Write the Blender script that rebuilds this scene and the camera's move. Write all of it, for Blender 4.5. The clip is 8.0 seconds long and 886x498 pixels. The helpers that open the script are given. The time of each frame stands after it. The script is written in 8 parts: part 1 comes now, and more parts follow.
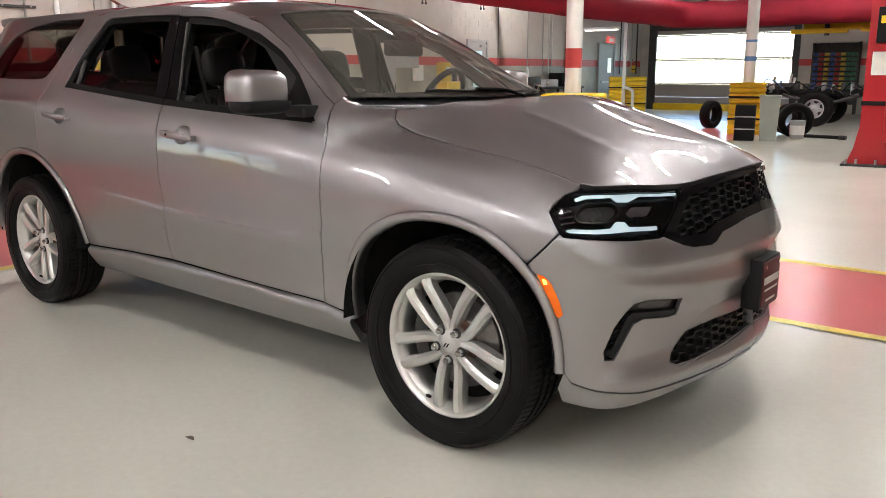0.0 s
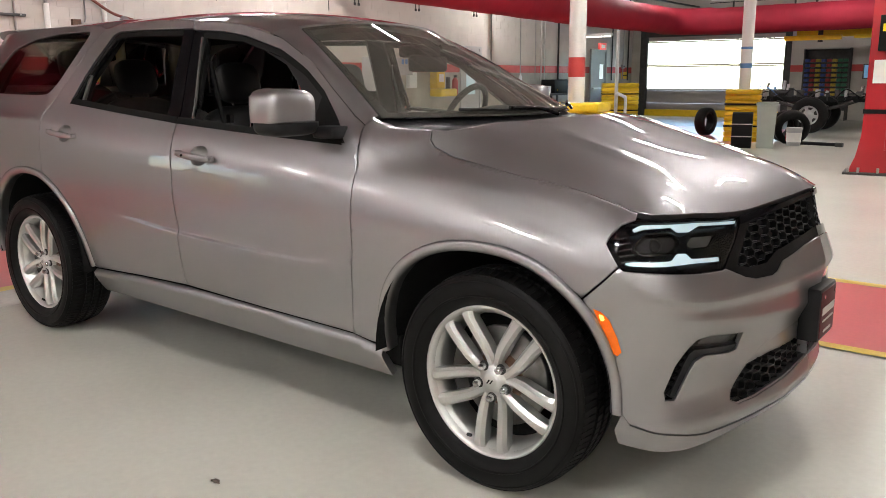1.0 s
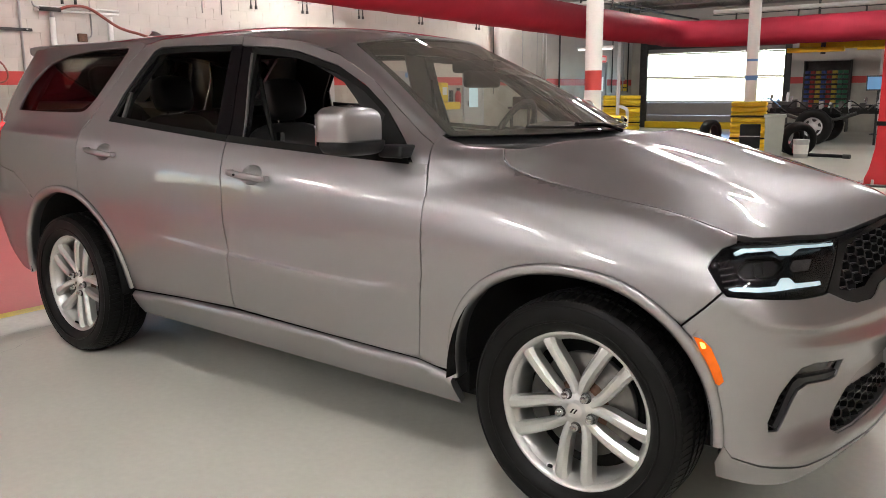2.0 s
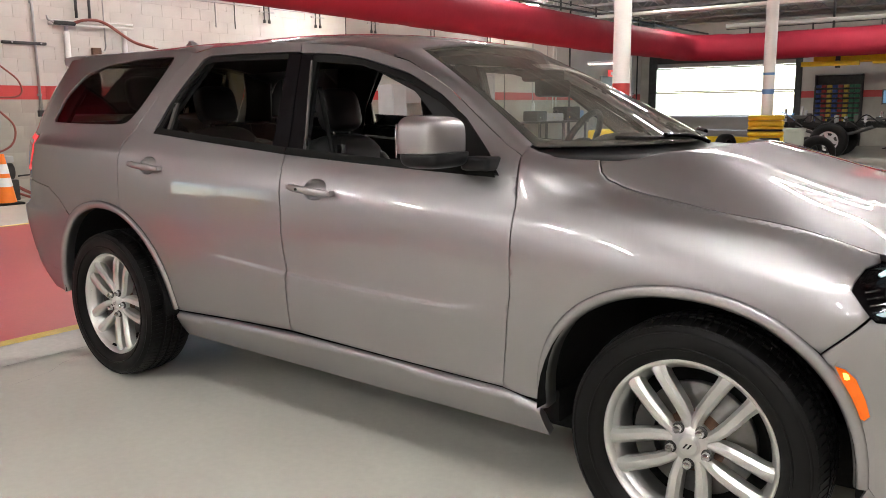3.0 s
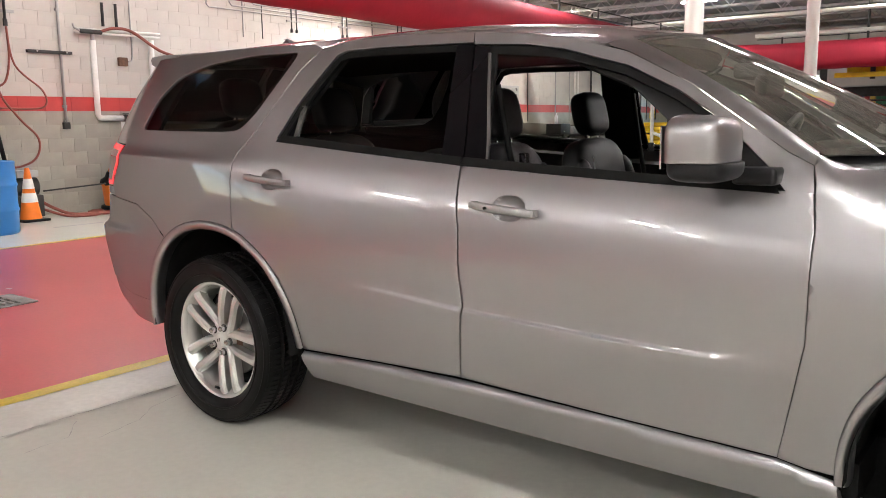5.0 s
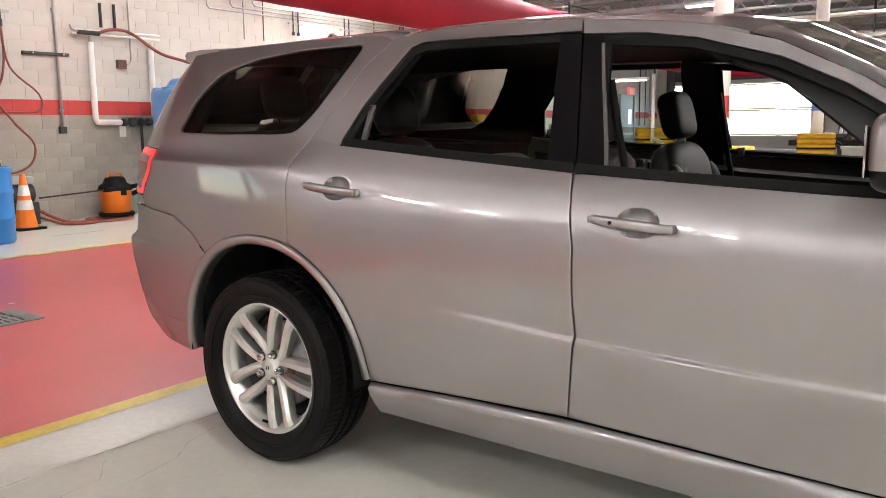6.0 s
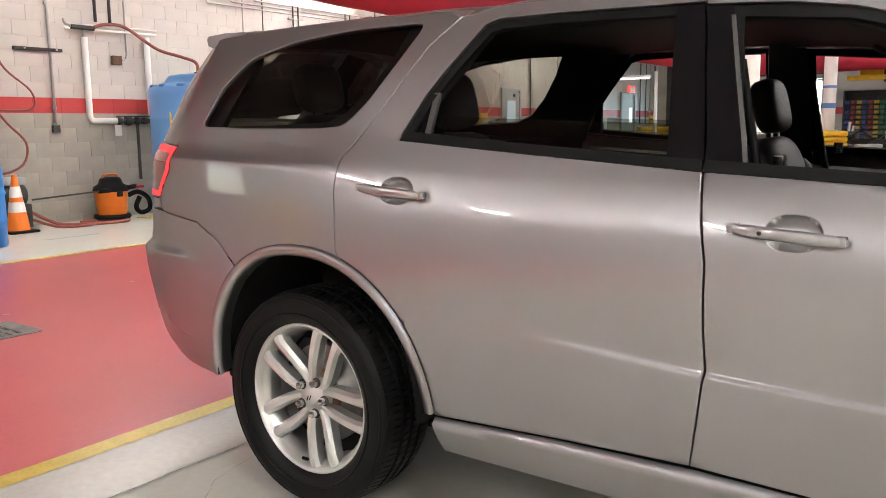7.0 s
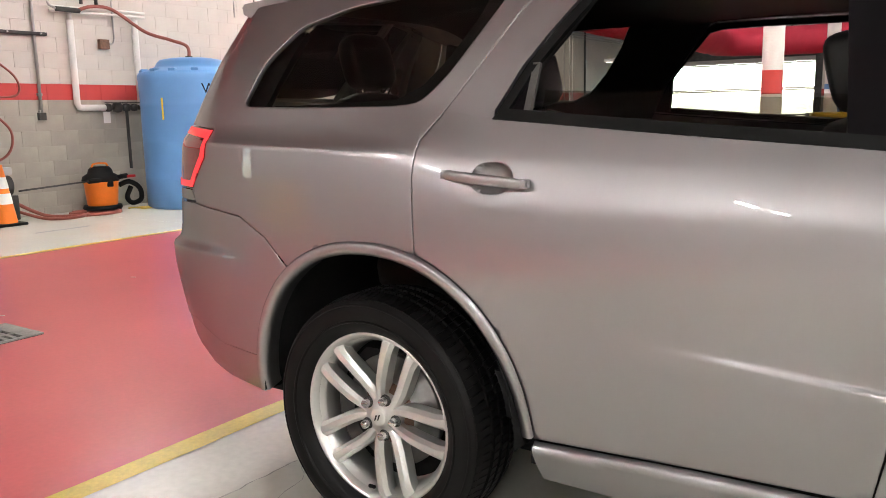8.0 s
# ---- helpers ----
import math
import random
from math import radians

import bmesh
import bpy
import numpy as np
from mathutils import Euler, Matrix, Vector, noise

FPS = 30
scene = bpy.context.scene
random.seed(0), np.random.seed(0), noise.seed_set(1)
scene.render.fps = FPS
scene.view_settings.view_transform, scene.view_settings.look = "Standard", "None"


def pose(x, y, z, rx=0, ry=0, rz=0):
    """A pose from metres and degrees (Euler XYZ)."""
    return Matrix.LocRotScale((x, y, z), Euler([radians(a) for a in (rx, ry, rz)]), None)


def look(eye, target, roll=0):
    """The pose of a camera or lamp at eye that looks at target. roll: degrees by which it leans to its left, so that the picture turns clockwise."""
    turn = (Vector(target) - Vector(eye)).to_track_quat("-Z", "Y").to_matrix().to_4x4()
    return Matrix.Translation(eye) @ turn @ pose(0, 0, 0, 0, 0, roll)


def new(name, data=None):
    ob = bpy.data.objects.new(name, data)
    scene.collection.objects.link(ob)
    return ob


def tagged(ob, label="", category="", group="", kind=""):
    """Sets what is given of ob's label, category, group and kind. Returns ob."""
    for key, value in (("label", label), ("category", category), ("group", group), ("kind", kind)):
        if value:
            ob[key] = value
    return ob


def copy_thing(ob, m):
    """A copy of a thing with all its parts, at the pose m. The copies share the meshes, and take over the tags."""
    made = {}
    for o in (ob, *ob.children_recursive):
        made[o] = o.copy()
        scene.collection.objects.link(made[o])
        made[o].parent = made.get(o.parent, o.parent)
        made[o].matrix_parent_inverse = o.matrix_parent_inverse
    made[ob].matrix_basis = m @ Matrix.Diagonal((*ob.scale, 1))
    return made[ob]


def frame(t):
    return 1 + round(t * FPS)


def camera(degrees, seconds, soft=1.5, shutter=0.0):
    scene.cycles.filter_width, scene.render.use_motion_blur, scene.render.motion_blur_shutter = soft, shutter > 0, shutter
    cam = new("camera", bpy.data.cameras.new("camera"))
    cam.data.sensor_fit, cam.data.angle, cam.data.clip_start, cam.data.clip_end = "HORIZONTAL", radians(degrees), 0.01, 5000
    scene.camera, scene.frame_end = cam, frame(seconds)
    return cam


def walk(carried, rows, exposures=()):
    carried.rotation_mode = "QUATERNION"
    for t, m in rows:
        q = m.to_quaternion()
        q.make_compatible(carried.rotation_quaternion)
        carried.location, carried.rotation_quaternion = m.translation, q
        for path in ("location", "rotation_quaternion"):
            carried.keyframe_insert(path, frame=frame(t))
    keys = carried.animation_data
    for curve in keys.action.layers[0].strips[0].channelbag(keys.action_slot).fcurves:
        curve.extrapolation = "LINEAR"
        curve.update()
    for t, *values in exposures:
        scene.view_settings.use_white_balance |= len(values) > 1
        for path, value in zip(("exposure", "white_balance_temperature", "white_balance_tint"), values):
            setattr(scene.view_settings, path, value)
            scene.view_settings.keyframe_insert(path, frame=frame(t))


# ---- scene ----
cam = camera(57.1, 8.0, soft=0.9)
PATH = [
    (0, (1.722, -3.028, 1.315), (0.488, -1.511, 0.895), -0.2),
    (0.5, (1.591, -3.015, 1.343), (0.367, -1.488, 0.926), -0.3),
    (1, (1.467, -3.005, 1.366), (0.256, -1.467, 0.958), -0.3),
    (1.5, (1.333, -3.063, 1.387), (0.128, -1.516, 0.992), -0.4),
    (3, (0.817, -3.1, 1.362), (-0.39, -1.543, 1.019), -0.6),
    (3.5, (0.609, -3.093, 1.352), (-0.608, -1.541, 1.02), -0.4),
    (4, (0.35, -3.127, 1.36), (-0.87, -1.577, 1.03), -0.7),
    (4.5, (0.131, -3.102, 1.339), (-1.085, -1.546, 1.019), -0.7),
    (6, (-0.623, -2.984, 1.315), (-1.803, -1.396, 1.019), -0.6),
    (6.5, (-0.861, -2.885, 1.294), (-2.037, -1.293, 1.003), -0.5),
    (7, (-1.088, -2.799, 1.294), (-2.25, -1.198, 0.997), -0.7),
    (7.5, (-1.343, -2.763, 1.299), (-2.487, -1.154, 0.985), -1.2),
    (8, (-1.555, -2.68, 1.274), (-2.679, -1.06, 0.943), -1.2),
]
walk(cam, [(t, look(eye, target, roll)) for t, eye, target, roll in PATH], [(0.0, 0.03), (1.5, 0.07), (3.5, 0.19), (5.0, 0.30), (6.5, 0.43), (8.0, 0.43)])

# daylight outside the bay doors: bright, hazy sky
world = bpy.data.worlds.new("daylight")
scene.world = world
world.use_nodes = True
wn = world.node_tree
sky = wn.nodes.new("ShaderNodeTexSky")
sky.sky_type, sky.sun_disc = "NISHITA", False
sky.sun_elevation, sky.sun_rotation = radians(40), radians(200)
sky.air_density, sky.dust_density = 1.0, 0.7
wn.nodes["Background"].inputs["Strength"].default_value = 1.4
wn.links.new(sky.outputs["Color"], wn.nodes["Background"].inputs["Color"])
sun_data = bpy.data.lights.new("sun", "SUN")
sun_data.energy, sun_data.angle, sun_data.color = 2.0, radians(3), (1.0, 0.95, 0.88)
sun = new("sun", sun_data)
sun.matrix_world = look((6, 40, 30), (0, 20, 0))

TUBE_POWER = 350.0  # glow of the ceiling tubes

# ---- materials ----
def mat(name, color, rough=0.5, metal=0.0, vary=0.0, scale=8.0, fine=0.0, fine_scale=120.0, bump=0.0, bump_scale=60.0,
        coat=0.0, coat_rough=0.05, alpha=1.0, trans=0.0, glow=0.0, ior=1.45, rough_vary=0.0, island=0.0, spec=0.5):
    """A node material: base colour varied at two scales, roughness wear and fine relief."""
    m = bpy.data.materials.new(name)
    m.use_nodes = True
    nt = m.node_tree
    b = nt.nodes["Principled BSDF"]
    col = (*color, 1)
    b.inputs["Base Color"].default_value = col
    b.inputs["Roughness"].default_value = rough
    b.inputs["Metallic"].default_value = metal
    b.inputs["Coat Weight"].default_value = coat
    b.inputs["Coat Roughness"].default_value = coat_rough
    b.inputs["Alpha"].default_value = alpha
    b.inputs["Transmission Weight"].default_value = trans
    b.inputs["IOR"].default_value = ior
    b.inputs["Specular IOR Level"].default_value = spec
    if glow:
        b.inputs["Emission Color"].default_value = col
        b.inputs["Emission Strength"].default_value = glow
    if not (vary or fine or bump or rough_vary or island):
        return m
    tc = nt.nodes.new("ShaderNodeTexCoord")
    out = None

    def noise_node(sc, detail):
        n = nt.nodes.new("ShaderNodeTexNoise")
        n.inputs["Scale"].default_value = sc
        n.inputs["Detail"].default_value = detail
        nt.links.new(tc.outputs["Object"], n.inputs["Vector"])
        return n

    def scaled(src, amount):
        mr = nt.nodes.new("ShaderNodeMapRange")
        mr.clamp = False
        mr.inputs["From Min"].default_value, mr.inputs["From Max"].default_value = 0.25, 0.75
        mr.inputs["To Min"].default_value, mr.inputs["To Max"].default_value = 1 - amount, 1 + amount
        nt.links.new(src, mr.inputs["Value"])
        return mr.outputs["Result"]

    factors = []
    if vary:
        factors.append(scaled(noise_node(scale, 4).outputs["Fac"], vary))
    if fine:
        factors.append(scaled(noise_node(fine_scale, 2).outputs["Fac"], fine))
    if island:
        oi = nt.nodes.new("ShaderNodeObjectInfo")
        mr = nt.nodes.new("ShaderNodeMapRange")
        mr.inputs["To Min"].default_value, mr.inputs["To Max"].default_value = 1 - island, 1 + island
        nt.links.new(oi.outputs["Random"], mr.inputs["Value"])
        factors.append(mr.outputs["Result"])
    if factors:
        f = factors[0]
        for g in factors[1:]:
            mm = nt.nodes.new("ShaderNodeMath")
            mm.operation = "MULTIPLY"
            nt.links.new(f, mm.inputs[0])
            nt.links.new(g, mm.inputs[1])
            f = mm.outputs[0]
        vm = nt.nodes.new("ShaderNodeVectorMath")
        vm.operation = "SCALE"
        vm.inputs[0].default_value = color
        nt.links.new(f, vm.inputs["Scale"])
        nt.links.new(vm.outputs[0], b.inputs["Base Color"])
    if rough_vary:
        mr = nt.nodes.new("ShaderNodeMapRange")
        mr.clamp = False
        mr.inputs["From Min"].default_value, mr.inputs["From Max"].default_value = 0.2, 0.8
        mr.inputs["To Min"].default_value, mr.inputs["To Max"].default_value = rough - rough_vary, rough + rough_vary
        nt.links.new(noise_node(scale * 1.7, 5).outputs["Fac"], mr.inputs["Value"])
        nt.links.new(mr.outputs["Result"], b.inputs["Roughness"])
    if bump:
        bn = nt.nodes.new("ShaderNodeBump")
        bn.inputs["Strength"].default_value = bump
        bn.inputs["Distance"].default_value = 0.01
        nt.links.new(noise_node(bump_scale, 3).outputs["Fac"], bn.inputs["Height"])
        nt.links.new(bn.outputs["Normal"], b.inputs["Normal"])
    return m


PAINT = mat("silver_paint", (0.402, 0.389, 0.397), 0.42, 1.0, vary=0.015, scale=3, fine=0.06, fine_scale=1400, coat=1.0, coat_rough=0.008)
PAINT.node_tree.nodes["Principled BSDF"].inputs["Coat IOR"].default_value = 1.65
PAINT.node_tree.nodes["Principled BSDF"].inputs["Specular Tint"].default_value = (0.16, 0.15, 0.16, 1)  # flakes darken at a glancing view
GLOSS_BLACK = mat("gloss_black", (0.006, 0.0055, 0.0065), 0.10, spec=0.2)
MESH_BLACK = mat("grille_black", (0.010, 0.010, 0.011), 0.28, spec=0.5, fine=0.1, fine_scale=90)
TRIM_BLACK = mat("trim_black_plastic", (0.011, 0.011, 0.012), 0.42, fine=0.1, fine_scale=90, spec=0.25)
LINER = mat("wheel_liner", (0.010, 0.010, 0.010), 0.85, fine=0.3, fine_scale=80, spec=0.15)
RUBBER = mat("tyre_rubber", (0.0065, 0.0062, 0.0062), 0.46, vary=0.2, scale=12, fine=0.15, fine_scale=300, rough_vary=0.08, spec=0.16)
SEAL_GREY = mat("grey_seal_rubber", (0.085, 0.083, 0.080), 0.38, fine=0.1, fine_scale=120)
ALLOY = mat("alloy_silver", (0.74, 0.735, 0.715), 0.36, 0.88, vary=0.05, scale=9, fine=0.03, fine_scale=600, rough_vary=0.05)
STEEL = mat("brake_steel", (0.26, 0.25, 0.24), 0.38, 0.9, vary=0.2, scale=25, rough_vary=0.1)
RUST = mat("rusty_hub", (0.16, 0.09, 0.06), 0.8, 0.3, vary=0.4, scale=40)
CHROME = mat("chrome", (0.75, 0.75, 0.76), 0.12, 1.0, fine=0.03)
SMOKED = mat("smoked_lens", (0.035, 0.035, 0.037), 0.06, coat=1.0, fine=0.05, fine_scale=60)
GREY_LENS = mat("grey_projector_lens", (0.16, 0.16, 0.165), 0.08, coat=1.0, vary=0.3, scale=14)
BRIGHT_LENS = mat("bright_reflector_lens", (0.34, 0.34, 0.345), 0.18, 0.6, coat=1.0, vary=0.45, scale=22)
CHROME_DARK = mat("dark_chrome", (0.20, 0.20, 0.21), 0.2, 1.0, fine=0.03)
LEATHER = mat("black_leather", (0.014, 0.0135, 0.014), 0.45, fine=0.15, fine_scale=200, bump=0.25, bump_scale=420)
CABIN = mat("black_cabin_plastic", (0.014, 0.014, 0.015), 0.6, fine=0.2, fine_scale=300)
DASH = mat("dark_grey_dashboard", (0.045, 0.045, 0.043), 0.55, fine=0.2, fine_scale=300, bump=0.08, bump_scale=400)
HEADLINER = mat("dark_headliner", (0.02, 0.02, 0.021), 0.9, fine=0.2, fine_scale=400)
AMBER = mat("amber_lens", (0.80, 0.15, 0.010), 0.15, vary=0.15, scale=30, glow=0.20)
AMBER_LIT = mat("amber_bulb", (1.0, 0.42, 0.06), 0.2, glow=4.0)
DRL = mat("daytime_light_bar", (0.72, 0.90, 0.97), 0.15, vary=0.12, scale=16, glow=0.60)
RED_LENS = mat("red_lens", (0.20, 0.008, 0.012), 0.1, coat=1.0)
RED_LIT = mat("red_light_bar", (0.85, 0.06, 0.07), 0.2, glow=0.42)


def pane_mat(name, tint, gloss_rough=0.0, ior=1.5, veil=0.0):
    """Thin tinted glass: clear passage with a tint, mirror gloss by Fresnel, a streaky film painting in reflected haze.
    """
    m = bpy.data.materials.new(name)
    m.use_nodes = True
    nt = m.node_tree
    nt.nodes.remove(nt.nodes["Principled BSDF"])
    tr = nt.nodes.new("ShaderNodeBsdfTransparent")
    tr.inputs["Color"].default_value = (*tint, 1)
    gl = nt.nodes.new("ShaderNodeBsdfGlossy")
    gl.inputs["Roughness"].default_value = gloss_rough
    fr = nt.nodes.new("ShaderNodeFresnel")
    fr.inputs["IOR"].default_value = ior
    mx = nt.nodes.new("ShaderNodeMixShader")
    nt.links.new(fr.outputs[0], mx.inputs[0])
    nt.links.new(tr.outputs[0], mx.inputs[1])
    nt.links.new(gl.outputs[0], mx.inputs[2])
    last = mx
    # pale diffuse film, painted for the haze of the ceiling's reflection
    if veil:
        df = nt.nodes.new("ShaderNodeBsdfDiffuse")
        df.inputs["Color"].default_value = (0.72, 0.68, 0.58, 1)
        tc = nt.nodes.new("ShaderNodeTexCoord")
        ns = nt.nodes.new("ShaderNodeTexNoise")
        ns.inputs["Scale"].default_value = 3.0
        ns.inputs["Detail"].default_value = 5.0
        nt.links.new(tc.outputs["Object"], ns.inputs["Vector"])
        mr = nt.nodes.new("ShaderNodeMapRange")
        mr.inputs["From Min"].default_value, mr.inputs["From Max"].default_value = 0.3, 0.7
        mr.inputs["To Min"].default_value, mr.inputs["To Max"].default_value = veil * 0.7, veil * 1.3
        nt.links.new(ns.outputs["Fac"], mr.inputs["Value"])
        last = nt.nodes.new("ShaderNodeMixShader")
        nt.links.new(mr.outputs["Result"], last.inputs[0])
        nt.links.new(mx.outputs[0], last.inputs[1])
        nt.links.new(df.outputs[0], last.inputs[2])
    nt.links.new(last.outputs[0], nt.nodes["Material Output"].inputs["Surface"])
    return m


WINDSCREEN = pane_mat("windscreen_glass", (0.82, 0.86, 0.82), 0.0, 1.6, veil=0.075)
PRIVACY = pane_mat("privacy_glass", (0.50, 0.49, 0.45))
LAMP_LENS = pane_mat("lamp_lens", (0.9, 0.9, 0.9))
DOOR_PANE = pane_mat("door_pane", (0.9, 0.95, 0.97))
# tint and film added to weaken the daylight mirrored in the car
DIM_PANE = pane_mat("dim_pane", (0.52, 0.57, 0.62), veil=0.10)

PALE_EPOXY = mat("pale_epoxy_floor", (0.68, 0.655, 0.60), 0.26, vary=0.07, scale=2.5, fine=0.05, fine_scale=30)
EPOXY = mat("grey_epoxy_floor", (0.63, 0.615, 0.545), 0.24, vary=0.05, scale=0.9, fine=0.03, fine_scale=30)
RED_EPOXY = mat("red_epoxy_floor", (0.60, 0.115, 0.12), 0.28, vary=0.07, scale=1.1, fine=0.04, fine_scale=40)
YELLOW_LINE = mat("yellow_line_paint", (0.68, 0.50, 0.06), 0.35, vary=0.12, scale=6, fine=0.1, fine_scale=60)
WHITE_WALL = mat("white_block_paint", (0.535, 0.495, 0.45), 0.55, vary=0.06, scale=2.5, fine=0.03, fine_scale=70, bump=0.25, bump_scale=70, island=0.025)
BEIGE_WALL = mat("beige_block_paint", (0.37, 0.345, 0.295), 0.55, vary=0.24, scale=1.6, fine=0.05, fine_scale=70, bump=0.3, bump_scale=70, island=0.06)
RED_WALL = mat("red_band_paint", (0.50, 0.055, 0.05), 0.5, vary=0.06, scale=3, fine=0.04, fine_scale=70, bump=0.25, bump_scale=70, island=0.03)
WHITE_PAINT = mat("white_paint", (0.76, 0.74, 0.70), 0.45, vary=0.05, scale=4, fine=0.03, fine_scale=60, bump=0.05)
CEILING = mat("grey_ceiling_deck", (0.25, 0.235, 0.23), 0.7, vary=0.08, scale=2)
JOIST = mat("pale_joist_paint", (0.36, 0.34, 0.33), 0.6, vary=0.1, scale=5)
DUCT = mat("red_fabric_duct", (0.26, 0.008, 0.024), 0.8, vary=0.08, scale=3, fine=0.05, fine_scale=200, bump=0.2, bump_scale=14)
GREY_DOOR = mat("grey_door_paint", (0.24, 0.235, 0.23), 0.5, vary=0.06, scale=3, fine=0.03)
DOCK_GREY = mat("dock_door_panel", (0.30, 0.27, 0.26), 0.5, vary=0.05, scale=4, fine=0.04)
DARK_STEEL = mat("dark_steel", (0.05, 0.048, 0.046), 0.55, 0.4, vary=0.3, scale=10)
PIPE_GREY = mat("galvanised_pipe", (0.42, 0.41, 0.40), 0.4, 0.6, vary=0.15, scale=8)
LIFT_RED = mat("red_lift_paint", (0.40, 0.008, 0.014), 0.35, vary=0.08, scale=5, fine=0.05, coat=0.3)
YELLOW_PAD = mat("yellow_plastic", (0.78, 0.52, 0.015), 0.45, vary=0.1, scale=8, fine=0.06)
TANK_BLUE = mat("blue_polyethylene", (0.12, 0.29, 0.58), 0.42, vary=0.05, scale=3, fine=0.03, bump=0.03)
BARREL_BLUE = mat("blue_barrel_plastic", (0.02, 0.17, 0.47), 0.35, vary=0.06, scale=5)
ORANGE = mat("orange_plastic", (0.85, 0.20, 0.015), 0.45, vary=0.07, scale=8, fine=0.05)
CONE_WHITE = mat("reflective_white", (0.75, 0.74, 0.72), 0.5, vary=0.06, scale=12)
HOSE_RED = mat("red_hose_rubber", (0.26, 0.075, 0.055), 0.6, vary=0.15, scale=10)
BLACK_RUBBER = mat("black_rubber", (0.006, 0.006, 0.006), 0.6, vary=0.1, scale=10, spec=0.18)
GREY_BIN = mat("grey_green_bin", (0.29, 0.31, 0.27), 0.5, vary=0.08, scale=5)
TUBE = mat("lit_tube", (1.0, 0.975, 0.945), 0.4, glow=TUBE_POWER)
FIXTURE = mat("white_fixture", (0.75, 0.75, 0.73), 0.45, vary=0.03)
PAPER = mat("white_paper", (0.72, 0.70, 0.66), 0.7, vary=0.06, scale=12)
RED_BOX = mat("red_enamel", (0.42, 0.02, 0.02), 0.35, vary=0.08, scale=6)
BIN_COLOURS = [mat("bin_" + n, c, 0.45, vary=0.08, scale=10) for n, c in
               (("red", (0.25, 0.02, 0.02)), ("yellow", (0.38, 0.27, 0.03)), ("blue", (0.03, 0.06, 0.22)), ("green", (0.02, 0.12, 0.06)))]
ROPE = mat("yellow_rope", (0.62, 0.46, 0.10), 0.8, vary=0.15, scale=30)
MAROON = mat("maroon_plate", (0.10, 0.012, 0.016), 0.5, fine=0.05)
LABEL_BLUE = mat("blue_label", (0.12, 0.25, 0.50), 0.5, vary=0.04)
EXIT_RED = mat("red_sign", (0.9, 0.10, 0.10), 0.4, glow=0.6)
GREY_METAL = mat("grey_enclosure", (0.40, 0.40, 0.40), 0.5, vary=0.05, scale=4)

# ---- building tools ----
def mesh_from(name, verts, faces, material=None, smooth=False):
    me = bpy.data.meshes.new(name)
    me.from_pydata([tuple(map(float, v)) for v in verts], [], [tuple(f) for f in faces])
    if material:
        me.materials.append(material)
    if smooth:
        me.shade_smooth()
    me.update()
    return me


def part(name, data, material=None, parent=None, label=""):
    """Links a bmesh or mesh as one object under its thing."""
    if isinstance(data, bmesh.types.BMesh):
        me = bpy.data.meshes.new(name)
        data.to_mesh(me)
        data.free()
        data = me
    if material is not None:
        data.materials.clear()
        data.materials.append(material)
    ob = new(name, data)
    if parent is not None:
        ob.parent = parent
    if label:
        tagged(ob, label)
    return ob


def thing(name, label, category, group="", kind="", at=None):
    ob = new(name)
    ob.empty_display_size = 0.1
    if at is not None:
        ob.matrix_basis = at
    return tagged(ob, label, category, group, kind)


def solid(name, data, material, label, category, group="", kind="", at=None):
    ob = part(name, data, material)
    if at is not None:
        ob.matrix_basis = at
    return tagged(ob, label, category, group, kind)


def box(x0, y0, z0, x1, y1, z1, bevel=0.0, seg=2, bm=None):
    own = bm or bmesh.new()
    r = bmesh.ops.create_cube(own, size=1.0)
    vs = r["verts"]
    for v in vs:
        v.co = Vector(((x0 + x1) / 2 + v.co.x * (x1 - x0), (y0 + y1) / 2 + v.co.y * (y1 - y0), (z0 + z1) / 2 + v.co.z * (z1 - z0)))
    if bevel:
        es = list({e for v in vs for e in v.link_edges})
        bmesh.ops.bevel(own, geom=es, offset=bevel, segments=seg, affect="EDGES", profile=0.6)
    return own


def smooth_bm(bm, angle=40):
    for f in bm.faces:
        f.smooth = True
    lim = radians(angle)
    for e in bm.edges:
        e.smooth = len(e.link_faces) == 2 and e.calc_face_angle(3.2) < lim
    return bm


def cyl(p, q, r0, r1=None, n=16, caps=True, bm=None):
    """A round bar from p to q."""
    own = bm or bmesh.new()
    p, q = Vector(p), Vector(q)
    d = q - p
    m = Matrix.Translation((p + q) / 2) @ d.to_track_quat("Z", "Y").to_matrix().to_4x4()
    bmesh.ops.create_cone(own, cap_ends=caps, segments=n, radius1=r0, radius2=r0 if r1 is None else r1, depth=d.length, matrix=m)
    return own


def lathe(profile, n=32, axis="Z", bm=None, m=None):
    """Turns rows (radius, height) round an axis."""
    own = bm or bmesh.new()
    m = m or Matrix()
    rings = []
    for r, h in profile:
        ring = []
        for k in range(n):
            a = 2 * math.pi * k / n
            co = Vector((r * math.cos(a), r * math.sin(a), h)) if axis == "Z" else Vector((r * math.cos(a), h, r * math.sin(a)))
            ring.append(own.verts.new(m @ co))
        rings.append(ring)
    for a, b in zip(rings, rings[1:]):
        for k in range(n):
            f = (a[k], a[(k + 1) % n], b[(k + 1) % n], b[k])
            own.faces.new(f if axis == "Z" else f[::-1])
    return own


